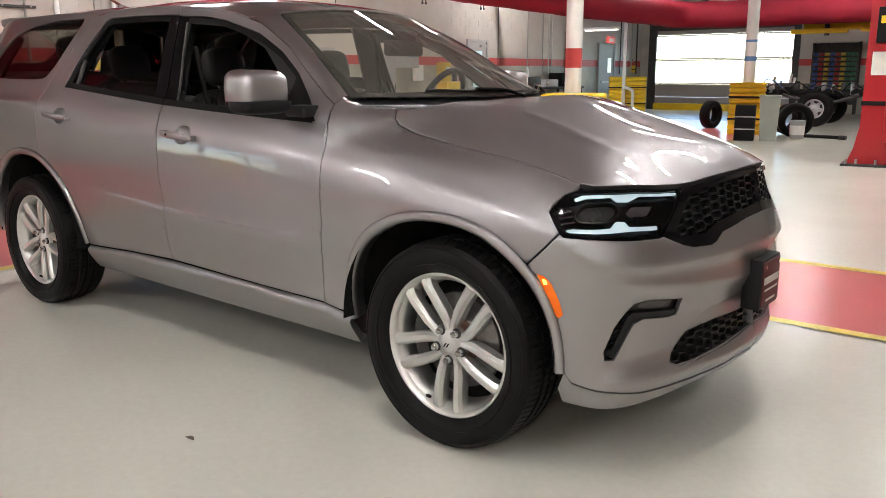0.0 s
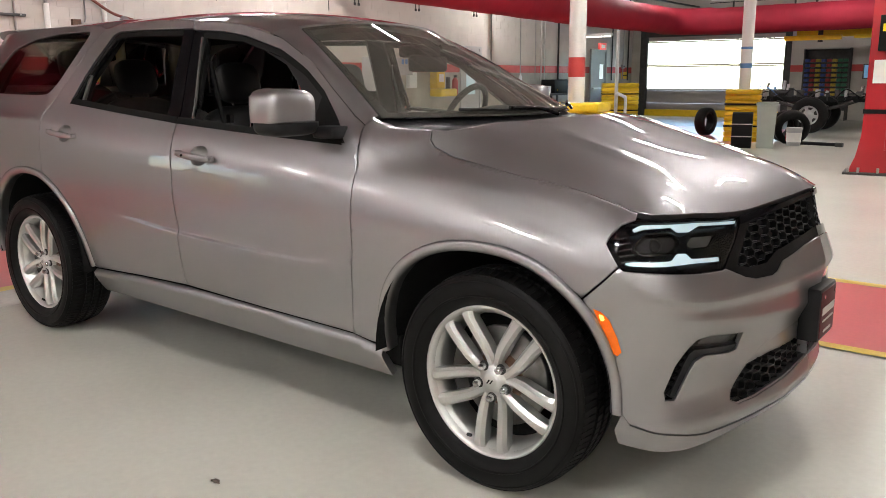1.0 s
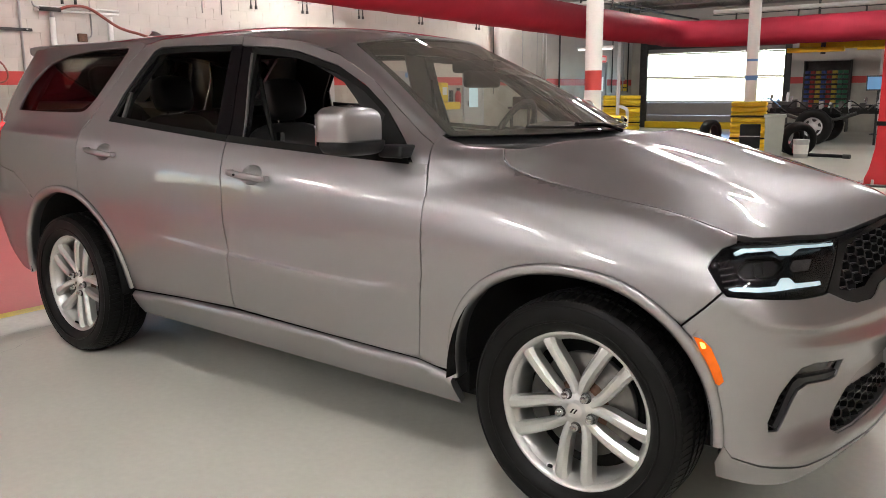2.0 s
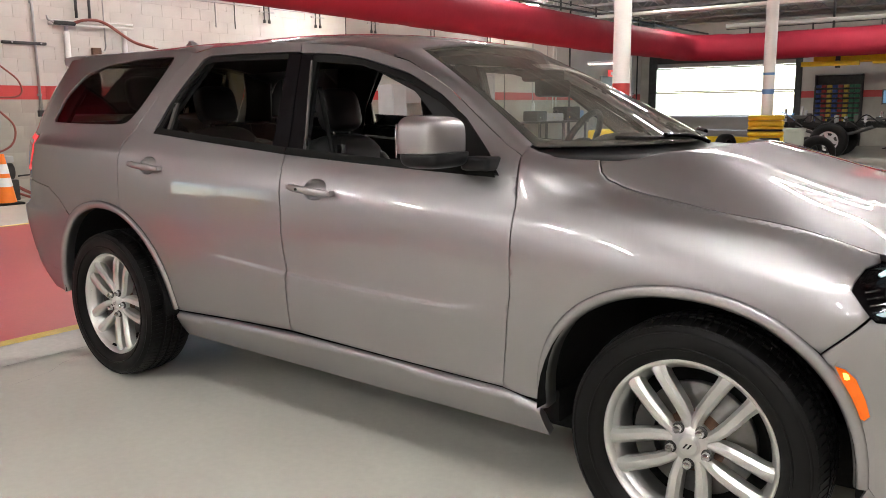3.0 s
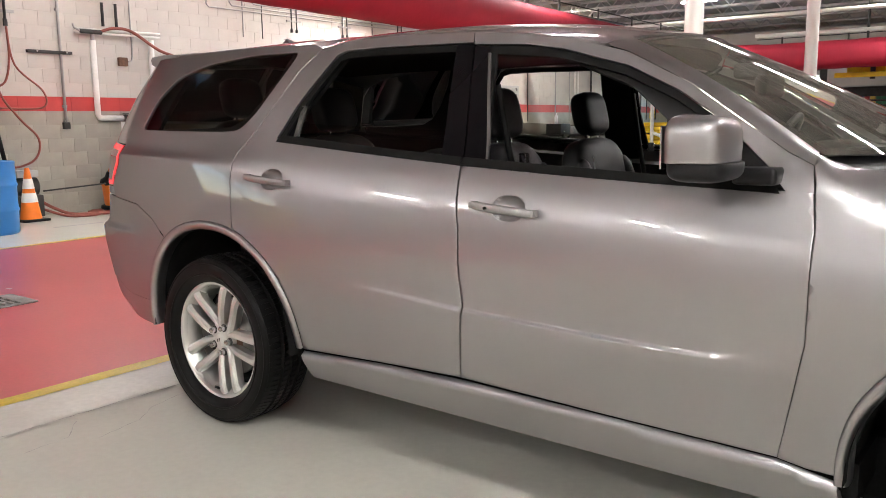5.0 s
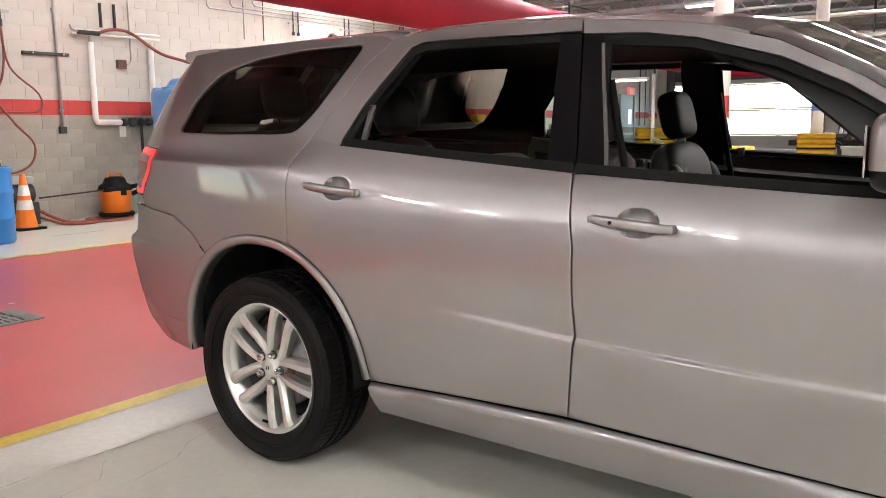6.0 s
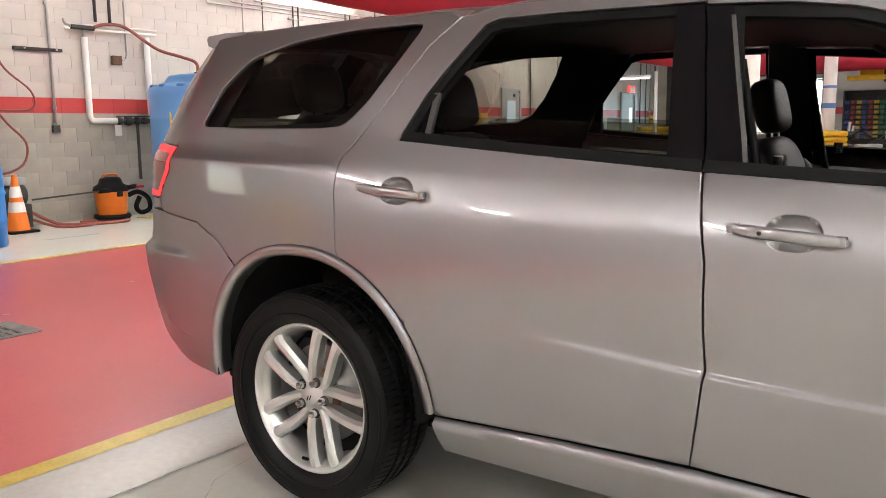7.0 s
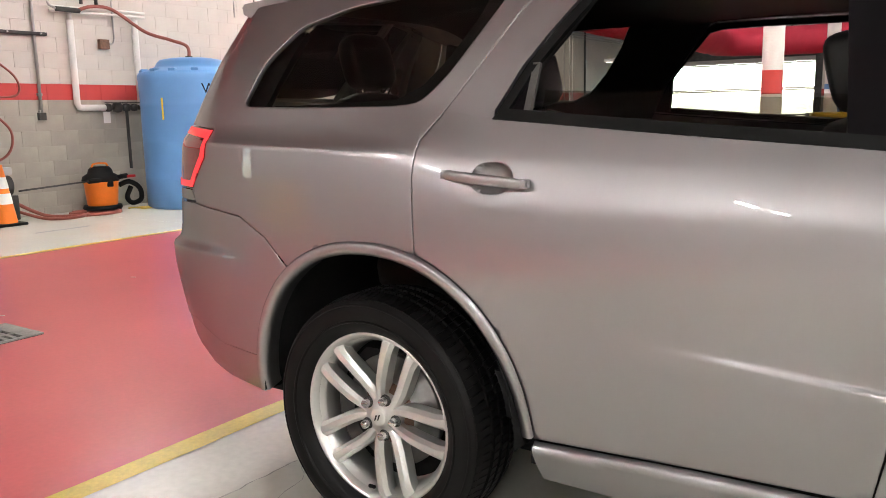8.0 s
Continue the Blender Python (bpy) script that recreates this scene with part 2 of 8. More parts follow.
def tube(points, r, n=10, bm=None, smooth_steps=6):
    """A bent pipe through points."""
    own = bm or bmesh.new()
    pts = [Vector(p) for p in points]
    if smooth_steps > 1 and len(pts) > 2:
        fine = []
        for i in range(len(pts) - 1):
            p0, p1, p2, p3 = pts[max(i - 1, 0)], pts[i], pts[i + 1], pts[min(i + 2, len(pts) - 1)]
            for k in range(smooth_steps):
                t = k / smooth_steps
                fine.append(0.5 * (2 * p1 + (p2 - p0) * t + (2 * p0 - 5 * p1 + 4 * p2 - p3) * t * t + (3 * p1 - p0 - 3 * p2 + p3) * t ** 3))
        pts = fine + [pts[-1]]
    rings, up = [], Vector((0.13, 0.21, 1)).normalized()
    for i, p in enumerate(pts):
        d = (pts[min(i + 1, len(pts) - 1)] - pts[max(i - 1, 0)]).normalized()
        a = d.cross(up)
        if a.length < 0.05:
            a = d.cross(Vector((1, 0, 0)))
        a.normalize()
        b = a.cross(d).normalized()
        up = b
        rings.append([own.verts.new(p + r * (math.cos(w) * a + math.sin(w) * b)) for w in (2 * math.pi * k / n for k in range(n))])
    for a, b in zip(rings, rings[1:]):
        for k in range(n):
            own.faces.new((a[k], b[k], b[(k + 1) % n], a[(k + 1) % n]))
    own.faces.new(rings[0])
    own.faces.new(rings[-1][::-1])
    for f in own.faces:
        f.smooth = len(f.verts) == 4
    return own


def rounded(poly, r, n=4):
    """Fillets the corners of a closed outline."""
    out = []
    P = [Vector(p) for p in poly]
    for i, p in enumerate(P):
        a, b = P[i - 1] - p, P[(i + 1) % len(P)] - p
        c = min(r, a.length * 0.45, b.length * 0.45)
        p0, p2 = p + a.normalized() * c, p + b.normalized() * c
        for k in range(n + 1):
            t = k / n
            out.append(tuple((1 - t) ** 2 * p0 + 2 * t * (1 - t) * p + t * t * p2))
    return out


def dense(poly, step, closed=True):
    out = []
    m = len(poly)
    for i in range(m if closed else m - 1):
        a, b = poly[i], poly[(i + 1) % m]
        k = max(1, int(math.ceil(math.dist(a, b) / step)))
        out += [(a[0] + (b[0] - a[0]) * j / k, a[1] + (b[1] - a[1]) * j / k) for j in range(k)]
    return out if closed else out + [poly[-1]]


def inside(poly, pts):
    P = np.asarray(poly, float)
    x, y = pts[:, 0], pts[:, 1]
    c = np.zeros(len(pts), bool)
    for (x0, y0), (x1, y1) in zip(P, np.roll(P, -1, 0)):
        k = (y0 > y) != (y1 > y)
        with np.errstate(divide="ignore", invalid="ignore"):
            c ^= k & (x < (x1 - x0) * (y - y0) / (y1 - y0 + 1e-15) + x0)
    return c


def edge_gap(loops, pts):
    best = np.full(len(pts), 9.0)
    for L in loops:
        P = np.asarray(L, float)
        for a, b in zip(P, np.roll(P, -1, 0)):
            ab = b - a
            t = np.clip(((pts - a) @ ab) / (ab @ ab + 1e-12), 0, 1)
            best = np.minimum(best, np.linalg.norm(pts - a - t[:, None] * ab, axis=1))
    return best


def inset(poly, g):
    """Points g inside each corner of a dense closed outline."""
    Q = np.asarray(poly, float)
    a = np.roll(Q, -1, 0) - np.roll(Q, 1, 0)
    n = np.stack([-a[:, 1], a[:, 0]], 1)
    n /= np.linalg.norm(n, axis=1)[:, None] + 1e-12
    area = (Q[:, 0] * np.roll(Q[:, 1], -1) - np.roll(Q[:, 0], -1) * Q[:, 1]).sum()
    return [tuple(p) for p in Q + n * g * (1 if area > 0 else -1)]


def skin(name, fn, outline, holes=(), step=0.035, flange=0.014, lift=0.0, flip=1, folds=(), soft=0.0):
    """A curved sheet: the outline is laid on the surface fn, with its true normals and edges turned inwards. flip=-1 mirrors it to the other side."""
    from mathutils.geometry import delaunay_2d_cdt
    loops = [dense(outline, step)] + [dense(h, step) for h in holes]
    allp = np.array([p for L in loops for p in L])
    lo, hi = allp.min(0), allp.max(0)
    gx, gy = np.meshgrid(np.arange(lo[0] + step / 2, hi[0], step), np.arange(lo[1] + step / 2, hi[1], step))
    g = np.stack([gx.ravel(), gy.ravel()], 1)
    keep = inside(loops[0], g)
    for h in loops[1:]:
        keep &= ~inside(h, g)
    g = g[keep]
    if len(g):
        g = g[edge_gap(loops, g) > step * 0.45]
    if soft:
        folds = list(folds) + [p for L in loops for p in inset(L, soft if L is loops[0] else -soft)]
    if len(folds):
        x = np.array(folds, float)
        keep = inside(loops[0], x)
        for h in loops[1:]:
            keep &= ~inside(h, x)
        x = x[keep]
        x = x[edge_gap(loops, x) > (0.75 * soft or 0.004)]
        if len(g):
            g = g[np.sqrt(((g[:, None] - x[None]) ** 2).sum(2)).min(1) > step * 0.5]
        g = np.concatenate([g, x])
    edges, k = [], 0
    for L in loops:
        edges += [(k + i, k + (i + 1) % len(L)) for i in range(len(L))]
        k += len(L)
    vs, _, fs, *_ = delaunay_2d_cdt([Vector(p) for p in np.concatenate([allp, g])], edges, [], 0, 1e-6)
    q = np.array([tuple(v) for v in vs])
    tri = np.array([f for f in fs if len(f) == 3])
    mid = q[tri].mean(1)
    ok = inside(loops[0], mid)
    for h in loops[1:]:
        ok &= ~inside(h, mid)
    tri = tri[ok]
    P = fn(q)
    e = 1e-3
    du, dv = fn(q + [e, 0]) - fn(q - [e, 0]), fn(q + [0, e]) - fn(q - [0, e])
    N = np.cross(du, dv)
    N /= np.linalg.norm(N, axis=1)[:, None] + 1e-12
    P = P + N * lift
    a = np.cross(P[tri[:, 1]] - P[tri[:, 0]], P[tri[:, 2]] - P[tri[:, 0]])
    wrong = np.einsum("ij,ij->i", a, N[tri[:, 0]]) < 0
    tri[wrong] = tri[wrong][:, ::-1]
    count = {}
    for t in tri:
        for i in range(3):
            count[(t[i], t[(i + 1) % 3])] = 1
    rim = [(i, j) for i, j in count if (j, i) not in count]
    flat = N.copy()
    if soft:
        tilt = np.zeros_like(N)
        for i, j in rim:
            o = np.cross(P[j] - P[i], N[i])
            o /= np.linalg.norm(o) + 1e-12
            tilt[i] += o
            tilt[j] += o
        k = np.linalg.norm(tilt, axis=1) > 0.5
        tilt[k] /= np.linalg.norm(tilt[k], axis=1)[:, None]
        N = N + 0.9 * tilt * k[:, None]
        N /= np.linalg.norm(N, axis=1)[:, None]
    verts, faces, norms = [tuple(p) for p in P], [tuple(t) for t in tri], [[tuple(N[i]) for i in t] for t in tri]
    N = flat
    if flange:
        back = {}
        front = {}
        for i, j in rim:
            for w in (i, j):
                if w not in back:
                    front[w] = len(verts)
                    verts.append(tuple(P[w]))
                    back[w] = len(verts)
                    verts.append(tuple(P[w] - N[w] * flange))
        for i, j in rim:
            f = (front[j], front[i], back[i], back[j])
            A, B, C = (np.array(verts[w]) for w in f[:3])
            n = np.cross(B - A, C - B)
            n = n / (np.linalg.norm(n) + 1e-12)
            faces.append(f)
            norms.append([tuple(n)] * 4)
    if flip < 0:
        verts = [(x, -y, z) for x, y, z in verts]
        faces = [f[::-1] for f in faces]
        norms = [[(x, -y, z) for x, y, z in n[::-1]] for n in norms]
    me = bpy.data.meshes.new(name)
    me.from_pydata([tuple(map(float, v)) for v in verts], [], [tuple(map(int, f)) for f in faces])
    me.shade_smooth()
    me.normals_split_custom_set([tuple(map(float, n)) for f in norms for n in f])
    return me

# ---- the hall ----
X0, X1, Y0, Y1, H = -12.36, 9.0, -16.0, 26.1, 4.7
RED_Z0, RED_Z1 = 1.55, 1.765
floor = tagged(part("floor", box(X0 - 0.3, Y0 - 0.3, -0.2, X1 + 0.3, Y1 + 12.0, 0.0), EPOXY), "pale grey glossy epoxy workshop floor", "floor", kind="structure")


def strip(name, x0, y0, x1, y1, m, label, z=0.004):
    """A painted area lying on the floor, with a slightly wavering edge."""
    n = 40
    rnd = random.Random(int(x0 * 100 + y0 * 10))
    lo, hi = [], []
    for i in range(n + 1):
        t = i / n
        j = lambda: rnd.uniform(-0.006, 0.006)
        if x1 - x0 > y1 - y0:
            lo.append((x0 + (x1 - x0) * t, y0 + j(), z))
            hi.append((x0 + (x1 - x0) * t, y1 + j(), z))
        else:
            hi.append((x0 + j(), y0 + (y1 - y0) * t, z))
            lo.append((x1 + j(), y0 + (y1 - y0) * t, z))
    verts = lo + hi
    me = mesh_from(name, verts, [(i, i + 1, n + 2 + i, n + 1 + i) for i in range(n)])
    return solid(name, me, m, label, "floor paint", kind="structure")


strip("red_floor_area", -9.25, -15.8, -4.17, 20.0, RED_EPOXY, "worn red epoxy walkway on the workshop floor")
strip("red_floor_lane", -4.17, 1.44, 8.8, 2.87, RED_EPOXY, "red epoxy lane between yellow lines")
strip("pale_floor_strip", -4.06, -15.8, -3.652, 1.36, PALE_EPOXY, "paler grey strip of floor beside the yellow line")
strip("yellow_line_near", -4.17, -15.8, -4.06, 1.36, YELLOW_LINE, "yellow painted edge line of the red area", 0.007)
strip("yellow_line_far", -9.36, -15.8, -9.25, 20.0, YELLOW_LINE, "yellow painted edge line of the red area", 0.007)
strip("yellow_line_lane", -4.17, 1.36, 8.8, 1.44, YELLOW_LINE, "yellow painted edge line of the red lane", 0.007)
strip("yellow_line_lane", -4.06, 2.87, 8.8, 2.96, YELLOW_LINE, "yellow painted edge line of the red lane", 0.007)


def wall_box(name, x0, y0, x1, y1, label, z0=0.0, z1=H, mats=(BEIGE_WALL, RED_WALL, WHITE_WALL)):
    """A wall in three painted courses, as one thing."""
    w = thing(name, label, "wall", kind="structure")
    for nm, a, b, m in (("lower_wall", z0, RED_Z0, mats[0]), ("red_band", RED_Z0, RED_Z1, mats[1]), ("upper_wall", RED_Z1, z1, mats[2])):
        if b > a:
            part(nm, box(x0, y0, a, x1, y1, b), m, w)
    return w


WY0, WY1 = -15.3, -7.8   # side bay door in the west wall
wall_left = wall_box("wall_west", X0 - 0.3, WY1, X0 - 0.006, Y1, "white painted block wall with red band over beige base")
wall_left2 = wall_box("wall_west_south", X0 - 0.3, Y0 - 0.3, X0, WY0, "white painted block wall with red band over beige base")
part("upper_wall", box(X0 - 0.3, WY0, 3.0, X0, WY1, H), WHITE_WALL, wall_left2)
DX0, DX1, DTOP = -12.0, -6.65, 3.35   # bay door opening in the far wall
wall_far = wall_box("wall_north", DX1, Y1, X1, Y1 + 0.3, "white painted block wall with red band over beige base")
part("upper_wall", box(X0 - 0.3, Y1, DTOP, DX1, Y1 + 0.3, H), WHITE_WALL, wall_far)
part("lower_wall", box(X0 - 0.3, Y1, 0, DX0, Y1 + 0.3, DTOP), BEIGE_WALL, wall_far)
wall_box("wall_east", X1, Y0 - 0.3, X1 + 0.3, Y1 + 0.3, "white painted block wall with red band over beige base")
wall_box("wall_south", X0, Y0 - 0.3, X1, Y0, "white painted block wall with red band over beige base")
ceiling = tagged(part("ceiling", box(X0 - 0.3, Y0 - 0.3, H, X1 + 0.3, Y1 + 0.3, H + 0.1), CEILING), "grey metal roof deck over open joists", "ceiling", kind="structure")

# joists under the deck
jb = bmesh.new()
for k in range(24):
    y = Y0 + 0.6 + k * 1.8
    box(X0, y - 0.04, H - 0.52, X1, y + 0.04, H - 0.46, bm=jb)
    box(X0, y - 0.04, H - 0.07, X1, y + 0.04, H - 0.005, bm=jb)
    n = 26
    for i in range(n):
        xa = X0 + (X1 - X0) * i / n
        xb = X0 + (X1 - X0) * (i + 1) / n
        cyl((xa, y, H - 0.48), ((xa + xb) / 2, y, H - 0.05), 0.018, n=5, caps=False, bm=jb)
        cyl(((xa + xb) / 2, y, H - 0.05), (xb, y, H - 0.48), 0.018, n=5, caps=False, bm=jb)
tagged(part("joists", jb, JOIST), "pale painted open-web roof joists", "joists", kind="structure")


def bay_door(name, x0, x1, y, rows, label, pane=DOOR_PANE):
    """A sectional bay door: panels from the floor up, some glazed."""
    d = thing(name, label, "bay door", kind="structure")
    z = 0.0
    for h, glazed in rows:
        a, b = z + 0.004, z + h - 0.004
        if not glazed:
            part("panel", smooth_bm(box(x0, y - 0.025, a, x1, y + 0.025, b, 0.006)), DOCK_GREY, d)
            part("rib", box(x0, y - 0.032, (a + b) / 2 - 0.01, x1, y - 0.0255, (a + b) / 2 + 0.01), DOCK_GREY, d)
        else:
            part("rail", box(x0, y - 0.025, a, x1, y + 0.025, a + 0.05), DOCK_GREY, d)
            part("rail", box(x0, y - 0.025, b - 0.05, x1, y + 0.025, b), DOCK_GREY, d)
            for xx in (x0, x1 - 0.09):
                part("stile", box(xx, y - 0.025, a + 0.05, xx + 0.09, y + 0.025, b - 0.05), DOCK_GREY, d)
            g = part("pane", box(x0 + 0.09, y - 0.004, a + 0.05, x1 - 0.09, y + 0.004, b - 0.05), pane, d)
            g.visible_shadow = False
        z += h
    return d


bay_door("bay_door_north", DX0, DX1, Y1 + 0.12, ((0.46, 0), (0.47, 0), (0.875, 1), (0.875, 1), (0.67, 0)), "grey sectional bay door with two rows of bright glass panes")
side_door = bay_door("bay_door_west", 0.0, WY1 - WY0, 0.12, ((0.45, 0), (0.45, 0), (0.9, 1), (0.8, 1), (0.4, 0)), "grey sectional bay door with dimmed glass panes", DIM_PANE)
side_door.matrix_basis = Matrix.Translation((X0, WY0, 0)) @ Euler((0, 0, radians(90))).to_matrix().to_4x4()
for k in range(1, 6):
    part("mullion", box((WY1 - WY0) * k / 6 - 0.05, 0.09, 0.95, (WY1 - WY0) * k / 6 + 0.05, 0.15, 2.55), DOCK_GREY, side_door)
# steel jambs of the far bay door, a dark header put in for the shade on its top panel, and the yellow kerb at its foot
for nm, x0_, x1_, z0_, z1_ in (("door_jamb", DX0 - 0.02, DX0 + 0.26, 0.0, DTOP), ("door_jamb", DX1 - 0.20, DX1 + 0.02, 0.0, DTOP), ("door_header", DX0 + 0.26, DX1 - 0.20, DTOP - 0.52, DTOP)):
    tagged(part(nm, smooth_bm(box(x0_, Y1 - 0.03, z0_, x1_, Y1 + 0.08, z1_, 0.01)), DARK_STEEL), "dark steel jambs and shade-dark header of the bay door", "door frame", kind="structure")
tagged(part("door_kerb", smooth_bm(box(DX0 + 0.3, Y1 - 0.16, 0.0, DX1 - 0.25, Y1 - 0.04, 0.24, 0.03, 3)), YELLOW_PAD), "yellow kerb along the foot of the bay door", "kerb", kind="structure")
ground = tagged(part("ground", box(-80, -90, -0.45, 80, 110, -0.25), mat("asphalt_outside", (0.25, 0.24, 0.23), 0.8, vary=0.1, scale=0.5)), "pale asphalt yard outside the bay doors", "ground", kind="structure")

# ceiling strip lights


def strip_light():
    s = part("strip_light", smooth_bm(box(-0.46, -0.075, 0.0, 0.46, 0.075, 0.06, 0.008)), FIXTURE)
    tagged(s, "white ceiling strip light with lit tubes", "ceiling light", "ceiling strip lights")
    part("diffuser", smooth_bm(box(-0.42, -0.035, -0.03, 0.42, 0.035, -0.001, 0.012, 3)), TUBE, s)
    for xx in (-0.36, 0.36):
        part("hanger", cyl((xx, 0, 0.06), (xx, 0, 0.62), 0.006, n=6), PIPE_GREY, s)
    return s


first = strip_light()
LIGHT_Z = 4.08
first.matrix_basis = pose(-3.5, -8.8, LIGHT_Z, 0, 0, 90)
# rows out of view are set where the floor and car need light
for y, xs in ((-8.8, (-7.4, 0.4, 4.3)), (-6.8, (-7.4, -3.5, 0.4, 4.3)), (-2.6, (0.4, 4.3)), (3.2, (-7.4, -3.5, 0.2)), (6.2, (-1.6,)), (9.0, (-11.3, -7.4, -3.5, 0.4, 4.3)), (16.5, (-11.3, -7.4, -3.5, 0.4, 4.3))):
    for x in xs:
        copy_thing(first, pose(x, y, LIGHT_Z, 0, 0, 90 if -11 < y < 0 else 0))
# two more, unseen, added to brighten the west wall
for y in (2.6, 6.0):
    copy_thing(first, pose(-9.6, y, LIGHT_Z, 0, 0, 90))

# ---- wall services on the west wall ----
WX = X0 + 0.004


def pipe_thing(name, pts, r, m, label, category="pipe", steps=1, n=10, group=""):
    return solid(name, tube(pts, r, n, None, steps), m, label, category, group)


def clamps(parent, x, ys, zs, m=PIPE_GREY):
    for y, z in zip(ys, zs):
        part("clamp", box(x - 0.03, y - 0.03, z - 0.02, x + 0.025, y + 0.03, z + 0.02, 0.004), m, parent)


conduit = pipe_thing("conduit", [(WX + 0.03, 3.42, 1.33), (WX + 0.03, 3.42, H)], 0.022, PIPE_GREY, "grey steel conduit running up the block wall")
clamps(conduit, WX + 0.02, (3.42, 3.42, 3.42), (1.39, 1.62, 3.05))
part("outlet_box", box(WX, 3.37, 1.28, WX + 0.06, 3.47, 1.38, 0.006), DARK_STEEL, conduit)
c2 = pipe_thing("conduit", [(WX + 0.02, 4.62, 2.42), (WX + 0.02, 4.62, H)], 0.012, PIPE_GREY, "thin grey conduit down to a brown switch box")
part("switch_box", smooth_bm(box(WX, 4.36, 2.265, WX + 0.07, 4.51, 2.40, 0.01)), RUST, c2)
part("elbow", tube([(WX + 0.02, 4.62, 2.45), (WX + 0.02, 4.60, 2.36), (WX + 0.03, 4.53, 2.34)], 0.012, 8), PIPE_GREY, c2)
bar = solid("wall_rail", smooth_bm(box(WX, 2.91, 2.395, WX + 0.06, 3.59, 2.44, 0.006)), DARK_STEEL, "dark steel rail screwed to the white wall", "rail")
for y in (3.05, 3.5):
    part("bolt", cyl((WX + 0.06, y, 2.42), (WX + 0.075, y, 2.42), 0.012, n=8), PIPE_GREY, bar)
white = pipe_thing("water_pipe", [(WX + 0.06, 3.93, 2.63), (WX + 0.06, 3.93, 1.50), (WX + 0.06, 3.96, 1.445), (WX + 0.06, 4.04, 1.44), (WX + 0.06, 4.35, 1.44)], 0.045, WHITE_PAINT, "white painted water pipe bending to black valves", n=14)
part("cut_end", cyl((WX + 0.06, 3.93, 2.61), (WX + 0.06, 3.93, 2.80), 0.030, n=12), PIPE_GREY, white)
pipe_thing("water_pipe", [(WX + 0.06, 4.95, 2.70), (WX + 0.06, 4.95, 1.44)], 0.045, WHITE_PAINT, "white painted water pipe beside the blue tank", n=14)
valve = thing("valve_set", "black iron valve set with a white tag", "valve")
part("valve_pipe", cyl((WX + 0.06, 4.35, 1.44), (WX + 0.06, 4.98, 1.44), 0.035, n=12), DARK_STEEL, valve)
for y, s in ((4.40, 0.06), (4.55, 0.075), (4.70, 0.06), (4.83, 0.055)):
    part("valve_body", smooth_bm(lathe([(0.001, -s), (s * 0.8, -s * 0.8), (s, 0), (s * 0.8, s * 0.8), (0.001, s)], 12, m=Matrix.Translation((WX + 0.06, y, 1.44)))), DARK_STEEL, valve)
    part("valve_lever", box(WX + 0.09, y - 0.07, 1.50, WX + 0.11, y + 0.07, 1.515), DARK_STEEL, valve)
part("tag", box(WX + 0.13, 4.27, 1.22, WX + 0.134, 4.38, 1.38), PAPER, valve, "white paper tag")
part("drop_pipe", cyl((WX + 0.06, 4.70, 1.40), (WX + 0.06, 4.70, 0.55), 0.022, n=10), DARK_STEEL, valve)
rail = thing("hose_rail", "pair of thin pipes carrying a red-brown hose", "pipe")
for z in (2.73, 2.79):
    part("pipe", tube([(WX + 0.10, 3.62, z), (WX + 0.10, 5.10, z + 0.02)], 0.016, 8, None, 1), WHITE_PAINT, rail)
part("hose_joint", cyl((WX + 0.12, 3.70, 2.755), (WX + 0.12, 4.05, 2.755), 0.034, n=10), DARK_STEEL, rail)
part("hose_joint", tube([(WX + 0.12, 3.72, 2.76), (WX + 0.12, 3.62, 2.80), (WX + 0.12, 3.60, 2.86)], 0.018, 8), PIPE_GREY, rail)
for y in (4.13, 4.36):
    r_ = pipe_thing("hanging_rod", [(WX + 0.05, y, 2.86), (WX + 0.05, y, 3.22)], 0.024, DARK_STEEL, "short dark rod hanging on the wall", "rod", group="hanging rods")
pipe_thing("tank_hose", [(WX + 0.12, 4.02, 2.76), (WX + 0.14, 4.25, 2.83), (WX + 0.16, 4.55, 2.80), (WX + 0.3, 4.95, 2.52), (WX + 0.55, 5.20, 2.40), (WX + 0.80, 5.28, 2.30), (WX + 0.83, 5.28, 2.12)], 0.024, HOSE_RED, "red-brown hose running to the blue tank lid", "hose", 8)
svc = thing("pipe_run", "thin grey pipes running high along the wall", "pipe")
for k, z in enumerate((3.36, 3.43, 3.50)):
    part("pipe", tube([(WX + 0.05, 6.1 + 0.5 * k, H), (WX + 0.05, 6.1 + 0.5 * k, z + 0.05), (WX + 0.05, 6.15 + 0.5 * k, z), (WX + 0.05, 26.0, z)], 0.014, 8, None, 1), PIPE_GREY, svc)
for y in (8.05, 9.45, 11.2, 13.4, 15.9):
    hk = thing("drop_hook", "pair of dark pipe drops with a crossbar", "pipe drop", "pipe drops")
    for d in (0, 0.13):
        part("drop", tube([(WX + 0.07, y + d, 3.5), (WX + 0.07, y + d, 3.10)], 0.014, 8, None, 1), DARK_STEEL, hk)
        part("foot", cyl((WX + 0.07, y + d, 3.06), (WX + 0.07, y + d, 3.12), 0.028, n=8), DARK_STEEL, hk)
    part("crossbar", box(WX + 0.05, y - 0.12, 3.26, WX + 0.08, y + 0.25, 3.29), PIPE_GREY, hk)
